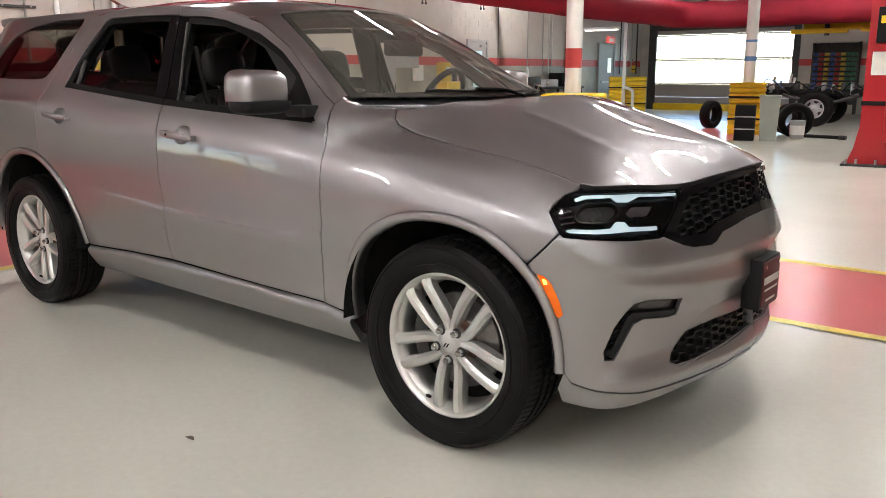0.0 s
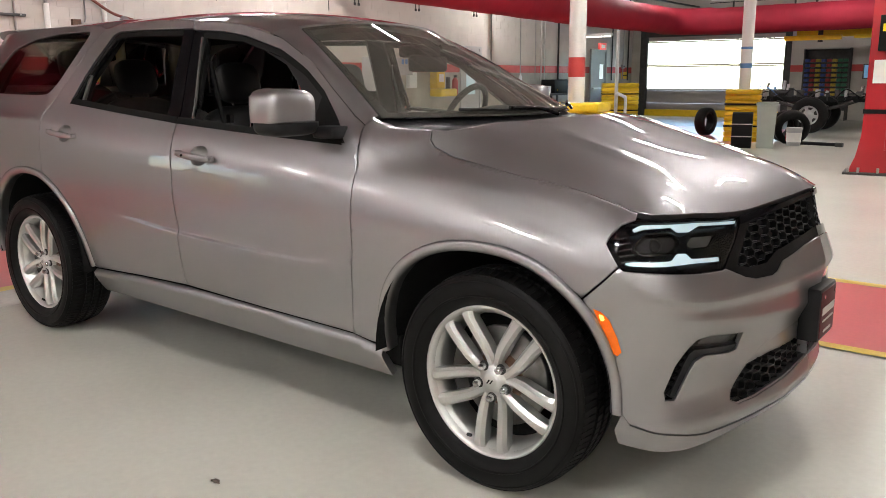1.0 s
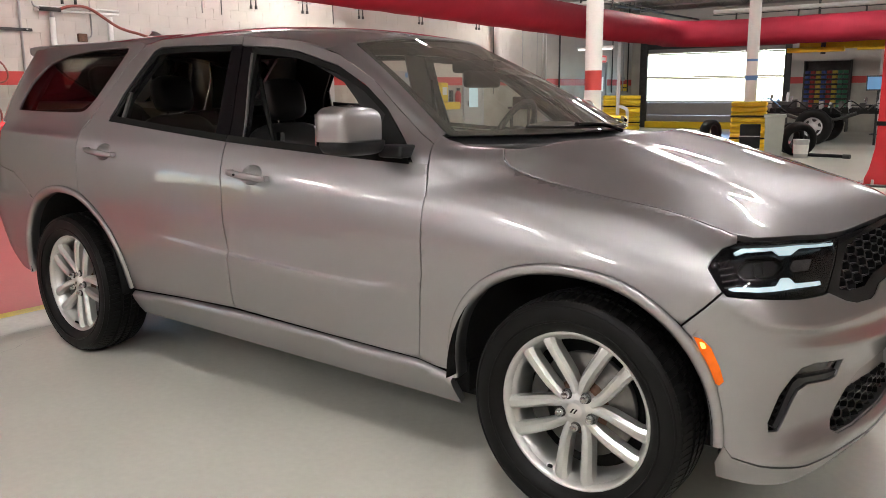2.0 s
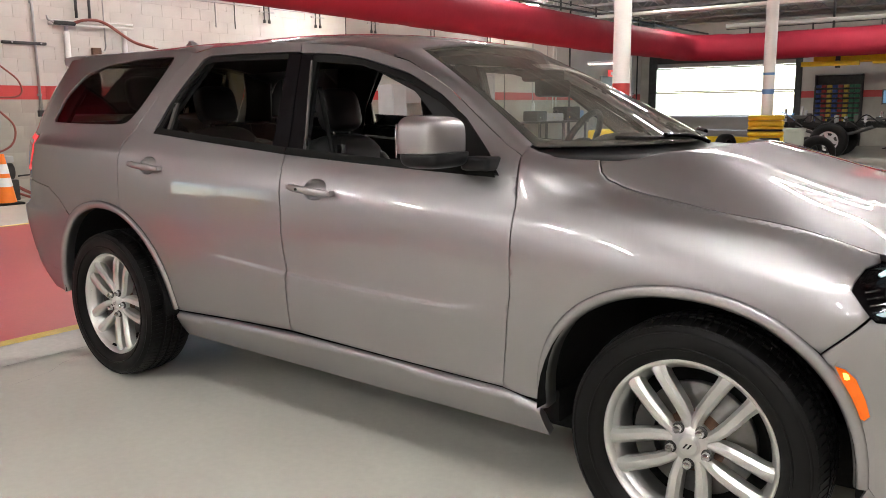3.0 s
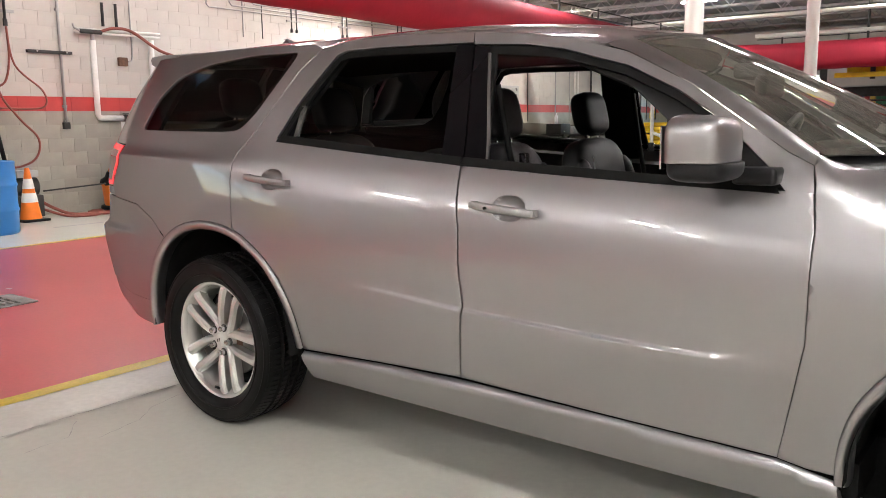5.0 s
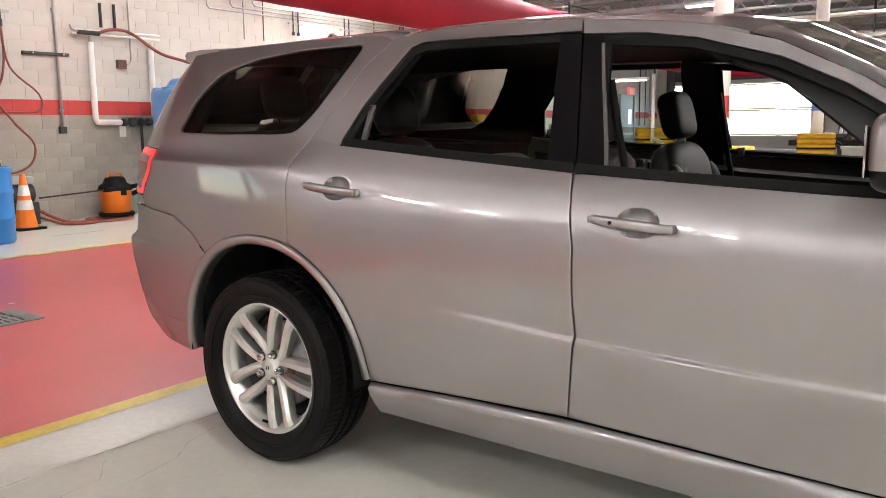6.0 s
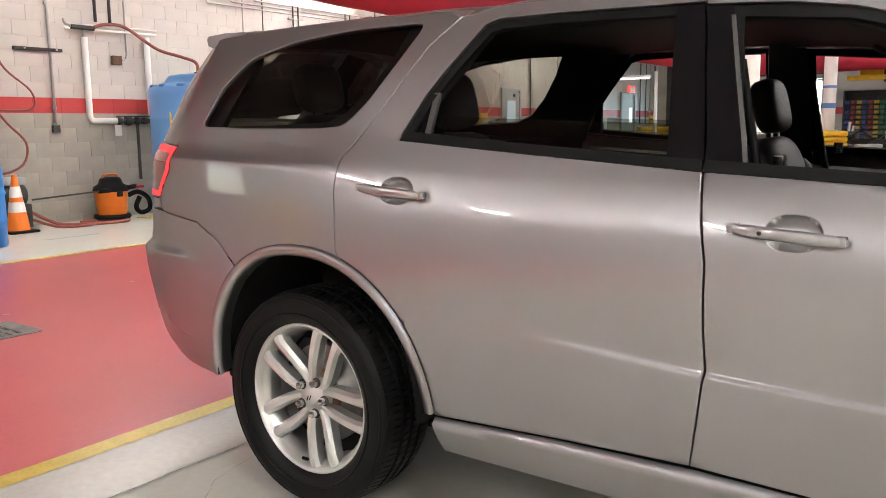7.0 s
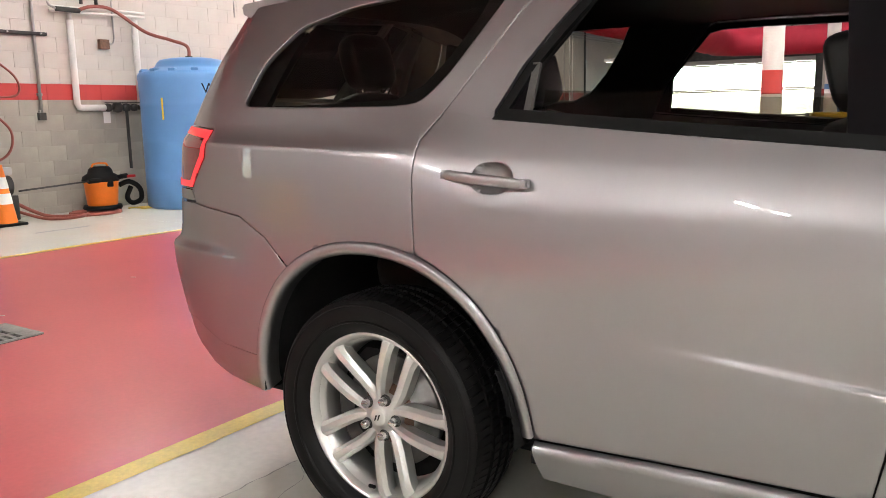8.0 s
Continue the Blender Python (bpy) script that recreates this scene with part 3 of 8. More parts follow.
for y, r, m in ((6.9, 0.012, PIPE_GREY), (7.35, 0.010, DARK_STEEL), (10.4, 0.010, DARK_STEEL), (16.8, 0.012, DARK_STEEL), (18.35, 0.016, PIPE_GREY), (19.2, 0.010, PIPE_GREY), (19.55, 0.022, WHITE_PAINT), (19.75, 0.018, WHITE_PAINT), (20.6, 0.03, DARK_STEEL), (24.4, 0.02, DARK_STEEL), (24.9, 0.015, DARK_STEEL), (25.3, 0.02, PIPE_GREY), (25.7, 0.025, DARK_STEEL)):
    pipe_thing("conduit", [(WX + 0.03, y, 1.30 if y > 12 else 2.9), (WX + 0.03, y, H)], r, m, "thin conduit running up the white wall", group="wall conduits", n=8)

# hose drops at the wash bay
hd = thing("hose_station", "dark pipe drops with red hoses hung in loops", "hose station")
hd.matrix_basis = pose(0, 0.56, 0)
for k, y in enumerate((1.55, 1.68, 1.80, 1.92, 2.06)):
    part("pipe", tube([(WX + 0.08, y, H), (WX + 0.08, y, 2.75)], 0.020, 8, None, 1), DARK_STEEL, hd)
    part("coupling", cyl((WX + 0.08, y, 2.74), (WX + 0.08, y, 2.84), 0.032, n=8), DARK_STEEL, hd)
part("crossbar", box(WX + 0.04, 1.4, 2.93, WX + 0.07, 2.2, 2.97), PIPE_GREY, hd)
part("hose", tube([(WX + 0.09, 2.06, 2.75), (WX + 0.10, 2.06, 2.3), (WX + 0.14, 1.95, 1.95), (WX + 0.12, 1.75, 1.90), (WX + 0.10, 1.6, 2.1)], 0.016, 8), HOSE_RED, hd)
part("hose", tube([(WX + 0.09, 2.06, 2.75), (WX + 0.12, 2.12, 2.2), (WX + 0.14, 2.48, 1.85), (WX + 0.14, 2.50, 1.62), (WX + 0.12, 2.2, 1.58), (WX + 0.1, 1.75, 1.60)], 0.014, 8), HOSE_RED, hd)
part("hose", tube([(WX + 0.09, 1.92, 2.75), (WX + 0.12, 1.85, 1.9), (WX + 0.14, 2.1, 1.45), (WX + 0.14, 2.36, 1.15), (WX + 0.14, 2.30, 0.86), (WX + 0.13, 2.0, 0.74), (WX + 0.12, 1.75, 0.85)], 0.016, 8), HOSE_RED, hd)
part("hose", tube([(WX + 0.10, 1.80, 2.75), (WX + 0.13, 1.72, 1.8), (WX + 0.15, 1.80, 1.1), (WX + 0.16, 1.9, 0.5)], 0.03, 8), BLACK_RUBBER, hd)
part("manifold", smooth_bm(box(WX, 1.62, 1.55, WX + 0.12, 1.86, 2.05, 0.02)), DARK_STEEL, hd)

# blue tank
TC = (-11.40, 5.20)
tk = lathe([(0.0, 0.0), (0.70, 0.0), (0.735, 0.03), (0.735, 0.4), (0.74, 0.42), (0.735, 0.44), (0.735, 0.92), (0.74, 0.94), (0.735, 0.96), (0.735, 1.44), (0.74, 1.46), (0.735, 1.48), (0.745, 1.80), (0.75, 1.86), (0.735, 1.90), (0.70, 1.925), (0.55, 1.965), (0.50, 2.0), (0.47, 2.05), (0.43, 2.09), (0.30, 2.115), (0.0, 2.12)], 56)
tank = solid("water_tank", smooth_bm(tk, 50), TANK_BLUE, "tall blue polyethylene water tank by the wall", "tank", at=pose(*TC, 0))
part("lid_fitting", smooth_bm(lathe([(0.001, 2.16), (0.05, 2.16), (0.06, 2.13), (0.06, 2.10)], 14, m=Matrix.Translation((-0.13, 0.08, 0)))), DARK_STEEL, tank)
for k in range(6):
    a = radians(200 + 25 * k)
    part("lug", smooth_bm(box(0.62, -0.05, 1.905, 0.72, 0.05, 1.955, 0.015)), TANK_BLUE, tank).matrix_basis = pose(0, 0, 0, 0, 0, 200 + 25 * k)
txt = bpy.data.curves.new("letter", "FONT")
txt.body, txt.size, txt.extrude, txt.align_x = "W", 0.20, 0.002, "LEFT"
tmp = bpy.data.objects.new("letter", txt)
me = bpy.data.meshes.new_from_object(tmp)
bpy.data.objects.remove(tmp)
let = part("lettering", me, BLACK_RUBBER, tank, "black painted letter")
la = math.atan2(-2.68 - TC[1], -1.555 - TC[0]) + radians(9)
let.matrix_basis = Matrix.Translation((0.746 * math.cos(la), 0.746 * math.sin(la), 1.60)) @ Euler((radians(90), 0, la + radians(90))).to_matrix().to_4x4()
part("sight_strip", box(-0.012, -0.755, 1.25, 0.012, -0.748, 1.55), YELLOW_PAD, tank).matrix_basis = pose(0, 0, 0, 0, 0, 18)

# blue barrel
bl = lathe([(0.0, 0.02), (0.27, 0.0), (0.285, 0.03), (0.29, 0.27), (0.30, 0.29), (0.30, 0.31), (0.29, 0.33), (0.29, 0.58), (0.30, 0.60), (0.30, 0.62), (0.29, 0.64), (0.285, 0.86), (0.29, 0.87), (0.29, 0.90), (0.27, 0.905), (0.265, 0.88), (0.0, 0.88)], 40)
solid("barrel", smooth_bm(bl, 45), BARREL_BLUE, "blue plastic barrel standing on the floor", "barrel", at=pose(-10.72, 1.53, 0))

# traffic cone
cone = thing("traffic_cone", "orange traffic cone with white reflective collars", "cone", at=pose(-11.72, 2.47, 0))
part("base", smooth_bm(box(-0.19, -0.19, 0, 0.19, 0.19, 0.035, 0.012)), BLACK_RUBBER, cone)


def cone_ring(z0, z1, extra, m, nm):
    r = lambda z: 0.150 - 0.118 * z / 0.74
    part(nm, smooth_bm(lathe([(r(z0) + extra, z0), (r(z1) + extra, z1)], 32), 50), m, cone)


cone_ring(0.03, 0.74, 0.0, ORANGE, "body")
cone_ring(0.27, 0.40, 0.003, CONE_WHITE, "collar")
cone_ring(0.46, 0.60, 0.003, CONE_WHITE, "collar")
part("tip", smooth_bm(lathe([(0.032, 0.74), (0.03, 0.75), (0.0, 0.752)], 20)), ORANGE, cone)
pump = thing("pressure_pump", "dark pump unit with pale lid behind the cone", "pump", at=pose(-12.08, 2.50, 0))
part("frame", smooth_bm(box(-0.16, -0.32, 0.02, 0.12, 0.30, 0.34, 0.02)), DARK_STEEL, pump)
part("motor", smooth_bm(cyl((-0.02, -0.28, 0.46), (-0.02, 0.26, 0.46), 0.13, n=20), 40), DARK_STEEL, pump)
part("lid", smooth_bm(box(-0.14, -0.05, 0.60, 0.10, 0.26, 0.70, 0.02)), GREY_METAL, pump)
part("tank", smooth_bm(cyl((-0.02, -0.22, 0.34), (-0.02, -0.22, 0.66), 0.09, n=16), 40), BLACK_RUBBER, pump)
pipe_thing("floor_hose", [(-12.0, 2.75, 0.25), (-11.95, 2.95, 0.12), (-11.85, 3.15, 0.03), (-11.6, 3.45, 0.025), (-11.5, 3.8, 0.025), (-11.62, 4.0, 0.025), (-11.85, 3.85, 0.025), (-12.0, 3.55, 0.025), (-12.05, 3.7, 0.025), (-12.1, 4.1, 0.025)], 0.024, HOSE_RED, "red-brown hose lying in curves on the floor", "hose", 8)
pipe_thing("floor_hose", [(-12.0, 2.8, 0.12), (-11.7, 3.0, 0.025), (-11.5, 3.3, 0.025), (-11.75, 3.6, 0.025), (-11.95, 3.45, 0.025)], 0.020, HOSE_RED, "red-brown hose lying in curves on the floor", "hose", 8)

# shop vacuum
vac = thing("shop_vacuum", "orange shop vacuum with black lid and hose", "vacuum", at=pose(-11.90, 3.93, 0))
part("drum", smooth_bm(lathe([(0.0, 0.09), (0.185, 0.09), (0.20, 0.11), (0.225, 0.40), (0.235, 0.415), (0.235, 0.43), (0.22, 0.435)], 32), 40), ORANGE, vac)
part("dolly", smooth_bm(lathe([(0.0, 0.04), (0.24, 0.04), (0.26, 0.06), (0.25, 0.10), (0.20, 0.10)], 28), 40), BLACK_RUBBER, vac)
part("lid", smooth_bm(lathe([(0.24, 0.43), (0.25, 0.45), (0.235, 0.50), (0.17, 0.54), (0.15, 0.60), (0.12, 0.63), (0.0, 0.635)], 28), 40), BLACK_RUBBER, vac)
part("carry_handle", tube([(0, -0.12, 0.61), (0, -0.09, 0.67), (0, 0.09, 0.67), (0, 0.12, 0.61)], 0.014, 8), ORANGE, vac)
for a in (30, 140, 260):
    part("caster", smooth_bm(cyl((0.23 * math.cos(radians(a)), 0.23 * math.sin(radians(a)) - 0.015, 0.035), (0.23 * math.cos(radians(a)), 0.23 * math.sin(radians(a)) + 0.015, 0.035), 0.035, n=14)), BLACK_RUBBER, vac)
part("latch", smooth_bm(box(0.205, -0.05, 0.36, 0.25, 0.03, 0.44, 0.01)), BLACK_RUBBER, vac)
part("hose", tube([(0.08, 0.22, 0.36), (0.12, 0.36, 0.40), (0.12, 0.52, 0.30), (0.10, 0.55, 0.14), (0.08, 0.42, 0.09), (0.08, 0.34, 0.18), (0.10, 0.40, 0.33)], 0.035, 10), BLACK_RUBBER, vac)
part("wand", tube([(0.18, -0.30, 0.455), (0.18, -0.05, 0.46), (0.16, 0.30, 0.49)], 0.035, 8, None, 2), BLACK_RUBBER, vac)
part("thin_wand", tube([(0.18, -1.25, 0.41), (0.18, -0.30, 0.455)], 0.012, 8, None, 1), DARK_STEEL, vac)
part("cord_plug", smooth_bm(box(0.10, 0.28, 0.46, 0.20, 0.42, 0.50, 0.012)), RED_BOX, vac)
rope = bmesh.new()
rr = random.Random(5)
for k in range(4):
    pts = [(-11.9 + 0.35 * rr.random(), 4.3 + 0.22 * i + 0.1 * rr.random(), 0.012) for i in range(8)]
    tube(pts, 0.010, 5, rope, 4)
solid("yellow_rope", rope, ROPE, "yellow rope tangled on the floor by the tank", "rope")

# floor details
GRATE_GREY = mat("worn_grate_paint", (0.26, 0.265, 0.24), 0.55, 0.2, vary=0.25, scale=9, fine=0.2, fine_scale=80)
grate = thing("floor_drain", "worn grey steel drain grate with short slots in the red floor", "drain", at=pose(-6.26, -0.14, 0.004))
part("pit", box(-0.44, -1.20, 0, 0.0, -0.01, 0.002), BLACK_RUBBER, grate)
part("end_plate", smooth_bm(box(-0.44, -0.11, 0.0, 0.0, 0.0, 0.012, 0.003)), GRATE_GREY, grate)
for k in range(4):
    xx = -0.44 + 0.1375 * k
    part("long_bar", smooth_bm(box(xx, -1.20, 0.0, xx + 0.0275, -0.11, 0.012, 0.002)), GRATE_GREY, grate)
for k in range(22):
    yy = -0.14 - 0.049 * k
    part("cross_bar", box(-0.436, yy - 0.026, 0.001, -0.004, yy, 0.011), GRATE_GREY, grate)
chip = solid("paper_scrap", smooth_bm(box(-0.022, -0.008, 0.0, 0.022, 0.008, 0.004, 0.0015)), PAPER, "tiny white speck on the red floor", "scrap", "paper scraps", at=pose(-7.33, 1.22, 0.004, 0, 0, 20))
copy_thing(chip, pose(-6.965, -0.034, 0.004, 0, 0, 35))
leaf = bmesh.new()
vs = [leaf.verts.new(p) for p in ((-0.024, 0, 0.001), (-0.01, -0.013, 0.012), (0.014, -0.012, 0.009), (0.026, 0.0, 0.002), (0.01, 0.013, 0.008), (-0.012, 0.012, 0.006))]
leaf.faces.new(vs)
solid("dry_leaf", leaf, mat("dry_leaf", (0.10, 0.07, 0.05), 0.7, vary=0.3, scale=60), "small curled dry brown leaf on the floor", "leaf", at=pose(-0.765, -1.455, 0.002))
solid("oil_streak", strip("streak", -10.7, 2.25, -10.62, 2.95, EPOXY, "x", 0.004).data, mat("dark_streak", (0.16, 0.16, 0.15), 0.5, vary=0.3, scale=8), "dark streak on the grey floor", "stain", kind="structure")
bpy.data.objects.remove(bpy.data.objects["streak"])
JOINT_DIRT = mat("joint_dirt", (0.36, 0.35, 0.32), 0.6, vary=0.35, scale=9, fine=0.3, fine_scale=60)
strip("floor_joint", -12.3, 3.62, -9.4, 3.632, JOINT_DIRT, "thin dark control joint in the epoxy floor", 0.003)


def crack(name, pts, wide, label, seed):
    """A wandering hairline crack lying on the floor."""
    r = random.Random(seed)
    line = []
    for (ax, ay), (bx, by) in zip(pts, pts[1:]):
        n = max(2, int(math.dist((ax, ay), (bx, by)) / 0.04))
        line += [(ax + (bx - ax) * k / n + r.uniform(-0.006, 0.006), ay + (by - ay) * k / n + r.uniform(-0.006, 0.006)) for k in range(n)]
    verts, faces = [], []
    for k, (x, y) in enumerate(line):
        a, b = line[max(k - 1, 0)], line[min(k + 1, len(line) - 1)]
        d = Vector((b[0] - a[0], b[1] - a[1])).normalized()
        w = wide * r.uniform(0.35, 1.3)
        verts += [(x - d.y * w, y + d.x * w, 0.0062), (x + d.y * w, y - d.x * w, 0.0062)]
    faces = [(2 * k + 1, 2 * k + 3, 2 * k + 2, 2 * k) for k in range(len(line) - 1)]
    return solid(name, mesh_from(name, verts, faces), JOINT_DIRT, label, "crack", kind="structure")


crack("floor_crack", [(-3.655, 1.3), (-3.65, -0.4), (-3.66, -1.6), (-3.65, -4.0), (-3.655, -8.8)], 0.0035, "dirty hairline crack along the floor joint", 3)
crack("floor_crack", [(-3.64, -0.62), (-3.52, -0.75), (-3.47, -0.98), (-3.36, -1.12), (-3.30, -1.40)], 0.0022, "hairline crack branching off the floor joint", 4)
crack("floor_crack", [(-3.58, -1.30), (-3.42, -1.42), (-3.40, -1.66)], 0.002, "hairline crack branching off the floor joint", 6)

# panels, doors and machines further along the west wall
pan = thing("electrical_panel", "pale grey electrical panel with blue stickers", "panel")
part("enclosure", smooth_bm(box(WX, 12.21, 1.47, WX + 0.16, 13.14, 1.90, 0.01)), GREY_METAL, pan)
for y in (12.72, 12.86):
    part("sticker", box(WX + 0.16, y, 1.74, WX + 0.163, y + 0.09, 1.86), LABEL_BLUE, pan)
part("dispenser", smooth_bm(box(WX, 13.05, 1.15, WX + 0.14, 13.35, 1.55, 0.03)), FIXTURE, pan)
lock = thing("grey_locker", "grey steel locker against the wall", "locker")
part("body", smooth_bm(box(WX, 11.45, 0.05, WX + 0.45, 11.95, 1.90, 0.01)), GREY_METAL, lock)
part("door", smooth_bm(box(WX + 0.45, 11.47, 0.10, WX + 0.47, 11.93, 1.86, 0.004)), GREY_METAL, lock)
part("handle", box(WX + 0.47, 11.86, 0.95, WX + 0.49, 11.88, 1.1), CHROME, lock)
copy_thing(lock, pose(0, -2.0, 0))
tb = thing("tool_chest", "red tool chest with drawers against the wall", "tool chest")
part("body", smooth_bm(box(WX, 8.1, 0.12, WX + 0.5, 9.35, 1.52, 0.012)), RED_BOX, tb)
for k in range(7):
    part("drawer", smooth_bm(box(WX + 0.5, 8.13, 0.16 + 0.19 * k, WX + 0.515, 9.32, 0.335 + 0.19 * k, 0.004)), RED_BOX, tb)
    part("pull", box(WX + 0.515, 8.2, 0.30 + 0.19 * k, WX + 0.53, 9.25, 0.315 + 0.19 * k), CHROME, tb)
gd = thing("glazed_door", "white door with a tall glass pane", "door", kind="structure")
part("frame", box(WX, 15.33, 0, WX + 0.05, 15.41, 2.26), GREY_METAL, gd)
part("frame", box(WX, 16.22, 0, WX + 0.05, 16.30, 2.26), GREY_METAL, gd)
part("frame", box(WX, 15.41, 2.20, WX + 0.05, 16.22, 2.26), GREY_METAL, gd)
part("leaf", box(WX, 15.42, 0.01, WX + 0.03, 16.21, 2.19), GREY_METAL, gd)
# the glass glows by itself in place of daylight behind it
part("pane", box(WX + 0.03, 15.6, 0.95, WX + 0.036, 16.02, 1.95), mat("glowing_pane", (0.55, 0.72, 0.80), 0.1, glow=0.45), gd, "glass pane glowing in place of daylight")
part("handle", box(WX + 0.03, 15.48, 1.0, WX + 0.08, 15.52, 1.12), CHROME, gd)
part("closer", box(WX + 0.03, 15.9, 2.05, WX + 0.10, 16.15, 2.12), PIPE_GREY, gd)
yw = thing("eyewash_unit", "yellow plastic eyewash unit on the wall", "eyewash")
part("bowl", rounded(((0, 0), (1, 0), (1, 1), (0, 1)), 0.1) and smooth_bm(box(WX, 14.0, 0.92, WX + 0.40, 14.72, 1.12, 0.05, 3)), YELLOW_PAD, yw)
part("tank", smooth_bm(box(WX, 14.0, 1.12, WX + 0.26, 14.36, 1.62, 0.05, 3)), YELLOW_PAD, yw)
part("label", box(WX + 0.26, 14.10, 1.3, WX + 0.263, 14.30, 1.5), FIXTURE, yw)
part("bottle", smooth_bm(cyl((WX + 0.18, 14.58, 1.12), (WX + 0.18, 14.58, 1.42), 0.06, n=14)), DARK_STEEL, yw)
ex = thing("fire_extinguisher", "red fire extinguisher hung on the wall", "extinguisher")
part("cylinder", smooth_bm(lathe([(0.0, 0.95), (0.08, 0.95), (0.085, 0.98), (0.085, 1.32), (0.05, 1.39), (0.03, 1.41), (0.0, 1.41)], 18, m=Matrix.Translation((WX + 0.11, 14.98, 0)))), RED_BOX, ex)
part("valve", box(WX + 0.08, 14.95, 1.41, WX + 0.16, 15.01, 1.48), DARK_STEEL, ex)
be = thing("work_bench", "dark steel work bench with machines on it", "bench")
part("top", smooth_bm(box(WX, 17.6, 0.86, WX + 0.75, 20.6, 0.92, 0.008)), DARK_STEEL, be)
for y in (17.7, 19.1, 20.5):
    for x in (0.08, 0.68):
        part("leg", box(WX + x - 0.03, y - 0.03, 0, WX + x + 0.03, y + 0.03, 0.86), DARK_STEEL, be)
part("shelf", box(WX, 17.65, 0.25, WX + 0.7, 20.55, 0.28), DARK_STEEL, be)
for y, w, hh, m, lab in ((17.7, 0.55, 0.30, DARK_STEEL, "dark bench machine with a white bottle"), (18.5, 0.75, 0.22, GREY_METAL, "grey machine standing on the bench"), (19.45, 0.85, 0.42, BLACK_RUBBER, "black bench machine with hoses"), (20.3, 0.25, 0.3, LABEL_BLUE, "blue crate on the bench")):
    q = solid("bench_machine", smooth_bm(box(WX + 0.1, y, 0.922, WX + 0.6, y + w, 0.922 + hh, 0.03)), m, lab, "machine")
    part("knob", cyl((WX + 0.6, y + 0.12, 1.02), (WX + 0.63, y + 0.12, 1.02), 0.03, n=10), CHROME, q)
solid("white_bottle", smooth_bm(lathe([(0, 0), (0.05, 0), (0.05, 0.2), (0.02, 0.26), (0.02, 0.30), (0, 0.30)], 12), 40), FIXTURE, "white spray bottle on the bench machine", "bottle", at=pose(WX + 0.3, 17.95, 1.224))
ed = thing("exit_door", "grey steel exit door, closed", "door", kind="structure")
part("leaf", box(WX, 22.86, 0.01, WX + 0.04, 23.86, 2.28), GREY_DOOR, ed)
for y0_, y1_ in ((22.78, 22.86), (23.86, 23.94)):
    part("frame", box(WX, y0_, 0, WX + 0.07, y1_, 2.36), GREY_DOOR, ed)
part("frame", box(WX, 22.86, 2.28, WX + 0.07, 23.86, 2.36), GREY_DOOR, ed)
part("push_bar", box(WX + 0.04, 22.95, 1.0, WX + 0.10, 23.75, 1.06), PIPE_GREY, ed)
# small pane with its own glow, standing in for light beyond the door
part("wired_pane", box(WX + 0.04, 23.45, 1.35, WX + 0.046, 23.7, 1.85), mat("glowing_wired_glass", (0.8, 0.85, 0.85), 0.2, glow=0.5), ed)
sgn = solid("exit_sign", box(WX, 23.38, 2.35, WX + 0.08, 23.83, 2.58, 0.01), EXIT_RED, "lit red exit sign over the door", "sign")
part("lettering", box(WX + 0.08, 23.46, 2.41, WX + 0.083, 23.75, 2.52), FIXTURE, sgn)
ys = solid("yellow_notice", box(WX, 25.25, 1.35, WX + 0.01, 25.75, 1.60), YELLOW_PAD, "yellow notice board beside the bay door", "notice")
part("lettering", box(WX + 0.01, 25.32, 1.45, WX + 0.012, 25.68, 1.49), DARK_STEEL, ys)
swb = solid("switch_box", smooth_bm(box(WX, 25.2, 1.72, WX + 0.08, 25.35, 1.86, 0.008)), GREY_METAL, "small grey switch box on the red band", "switch")
part("toggle", box(WX + 0.08, 25.26, 1.77, WX + 0.10, 25.29, 1.81), DARK_STEEL, swb)

# columns with yellow guards


def ribbed_guard(x, y, w, d, h, rot, label, ribs=9, top=True):
    """A stack of ribbed yellow bumper pads, strapped."""
    g = thing("column_guard", label, "guard", "yellow column guards", at=pose(x, y, 0, 0, 0, rot))
    for k in range(ribs):
        a, b = h * k / ribs, h * (k + 1) / ribs
        part("pad", smooth_bm(box(-w / 2, -d / 2, a + 0.003, w / 2, d / 2, b - 0.003, 0.04, 3), 60), YELLOW_PAD, g)
    for t in (0.30, 0.72):
        part("strap", box(-w / 2 - 0.004, -d / 2 - 0.004, h * t - 0.02, w / 2 + 0.004, d / 2 + 0.004, h * t + 0.02), BLACK_RUBBER, g)
    return g


def column(x, y, r, z0, z1, label, marks=()):
    c = thing("column", label, "column", "steel columns", kind="structure", at=pose(x, y, 0))
    for nm, a, b, m in (("lower_shaft", 0.0, z0, WHITE_PAINT), ("red_band", z0, z1, RED_WALL), ("upper_shaft", z1, H, WHITE_PAINT)):
        if b - a > 0.01:
            part(nm, smooth_bm(lathe([(r, a), (r, b)], 24), 50), m, c)
    part("base_plate", box(-r * 1.6, -r * 1.6, 0, r * 1.6, r * 1.6, 0.025), DARK_STEEL, c)
    for z, hh, m in marks:
        part("sticker", smooth_bm(lathe([(r + 0.003, z), (r + 0.003, z + hh)], 24), 50), m, c)
    return c


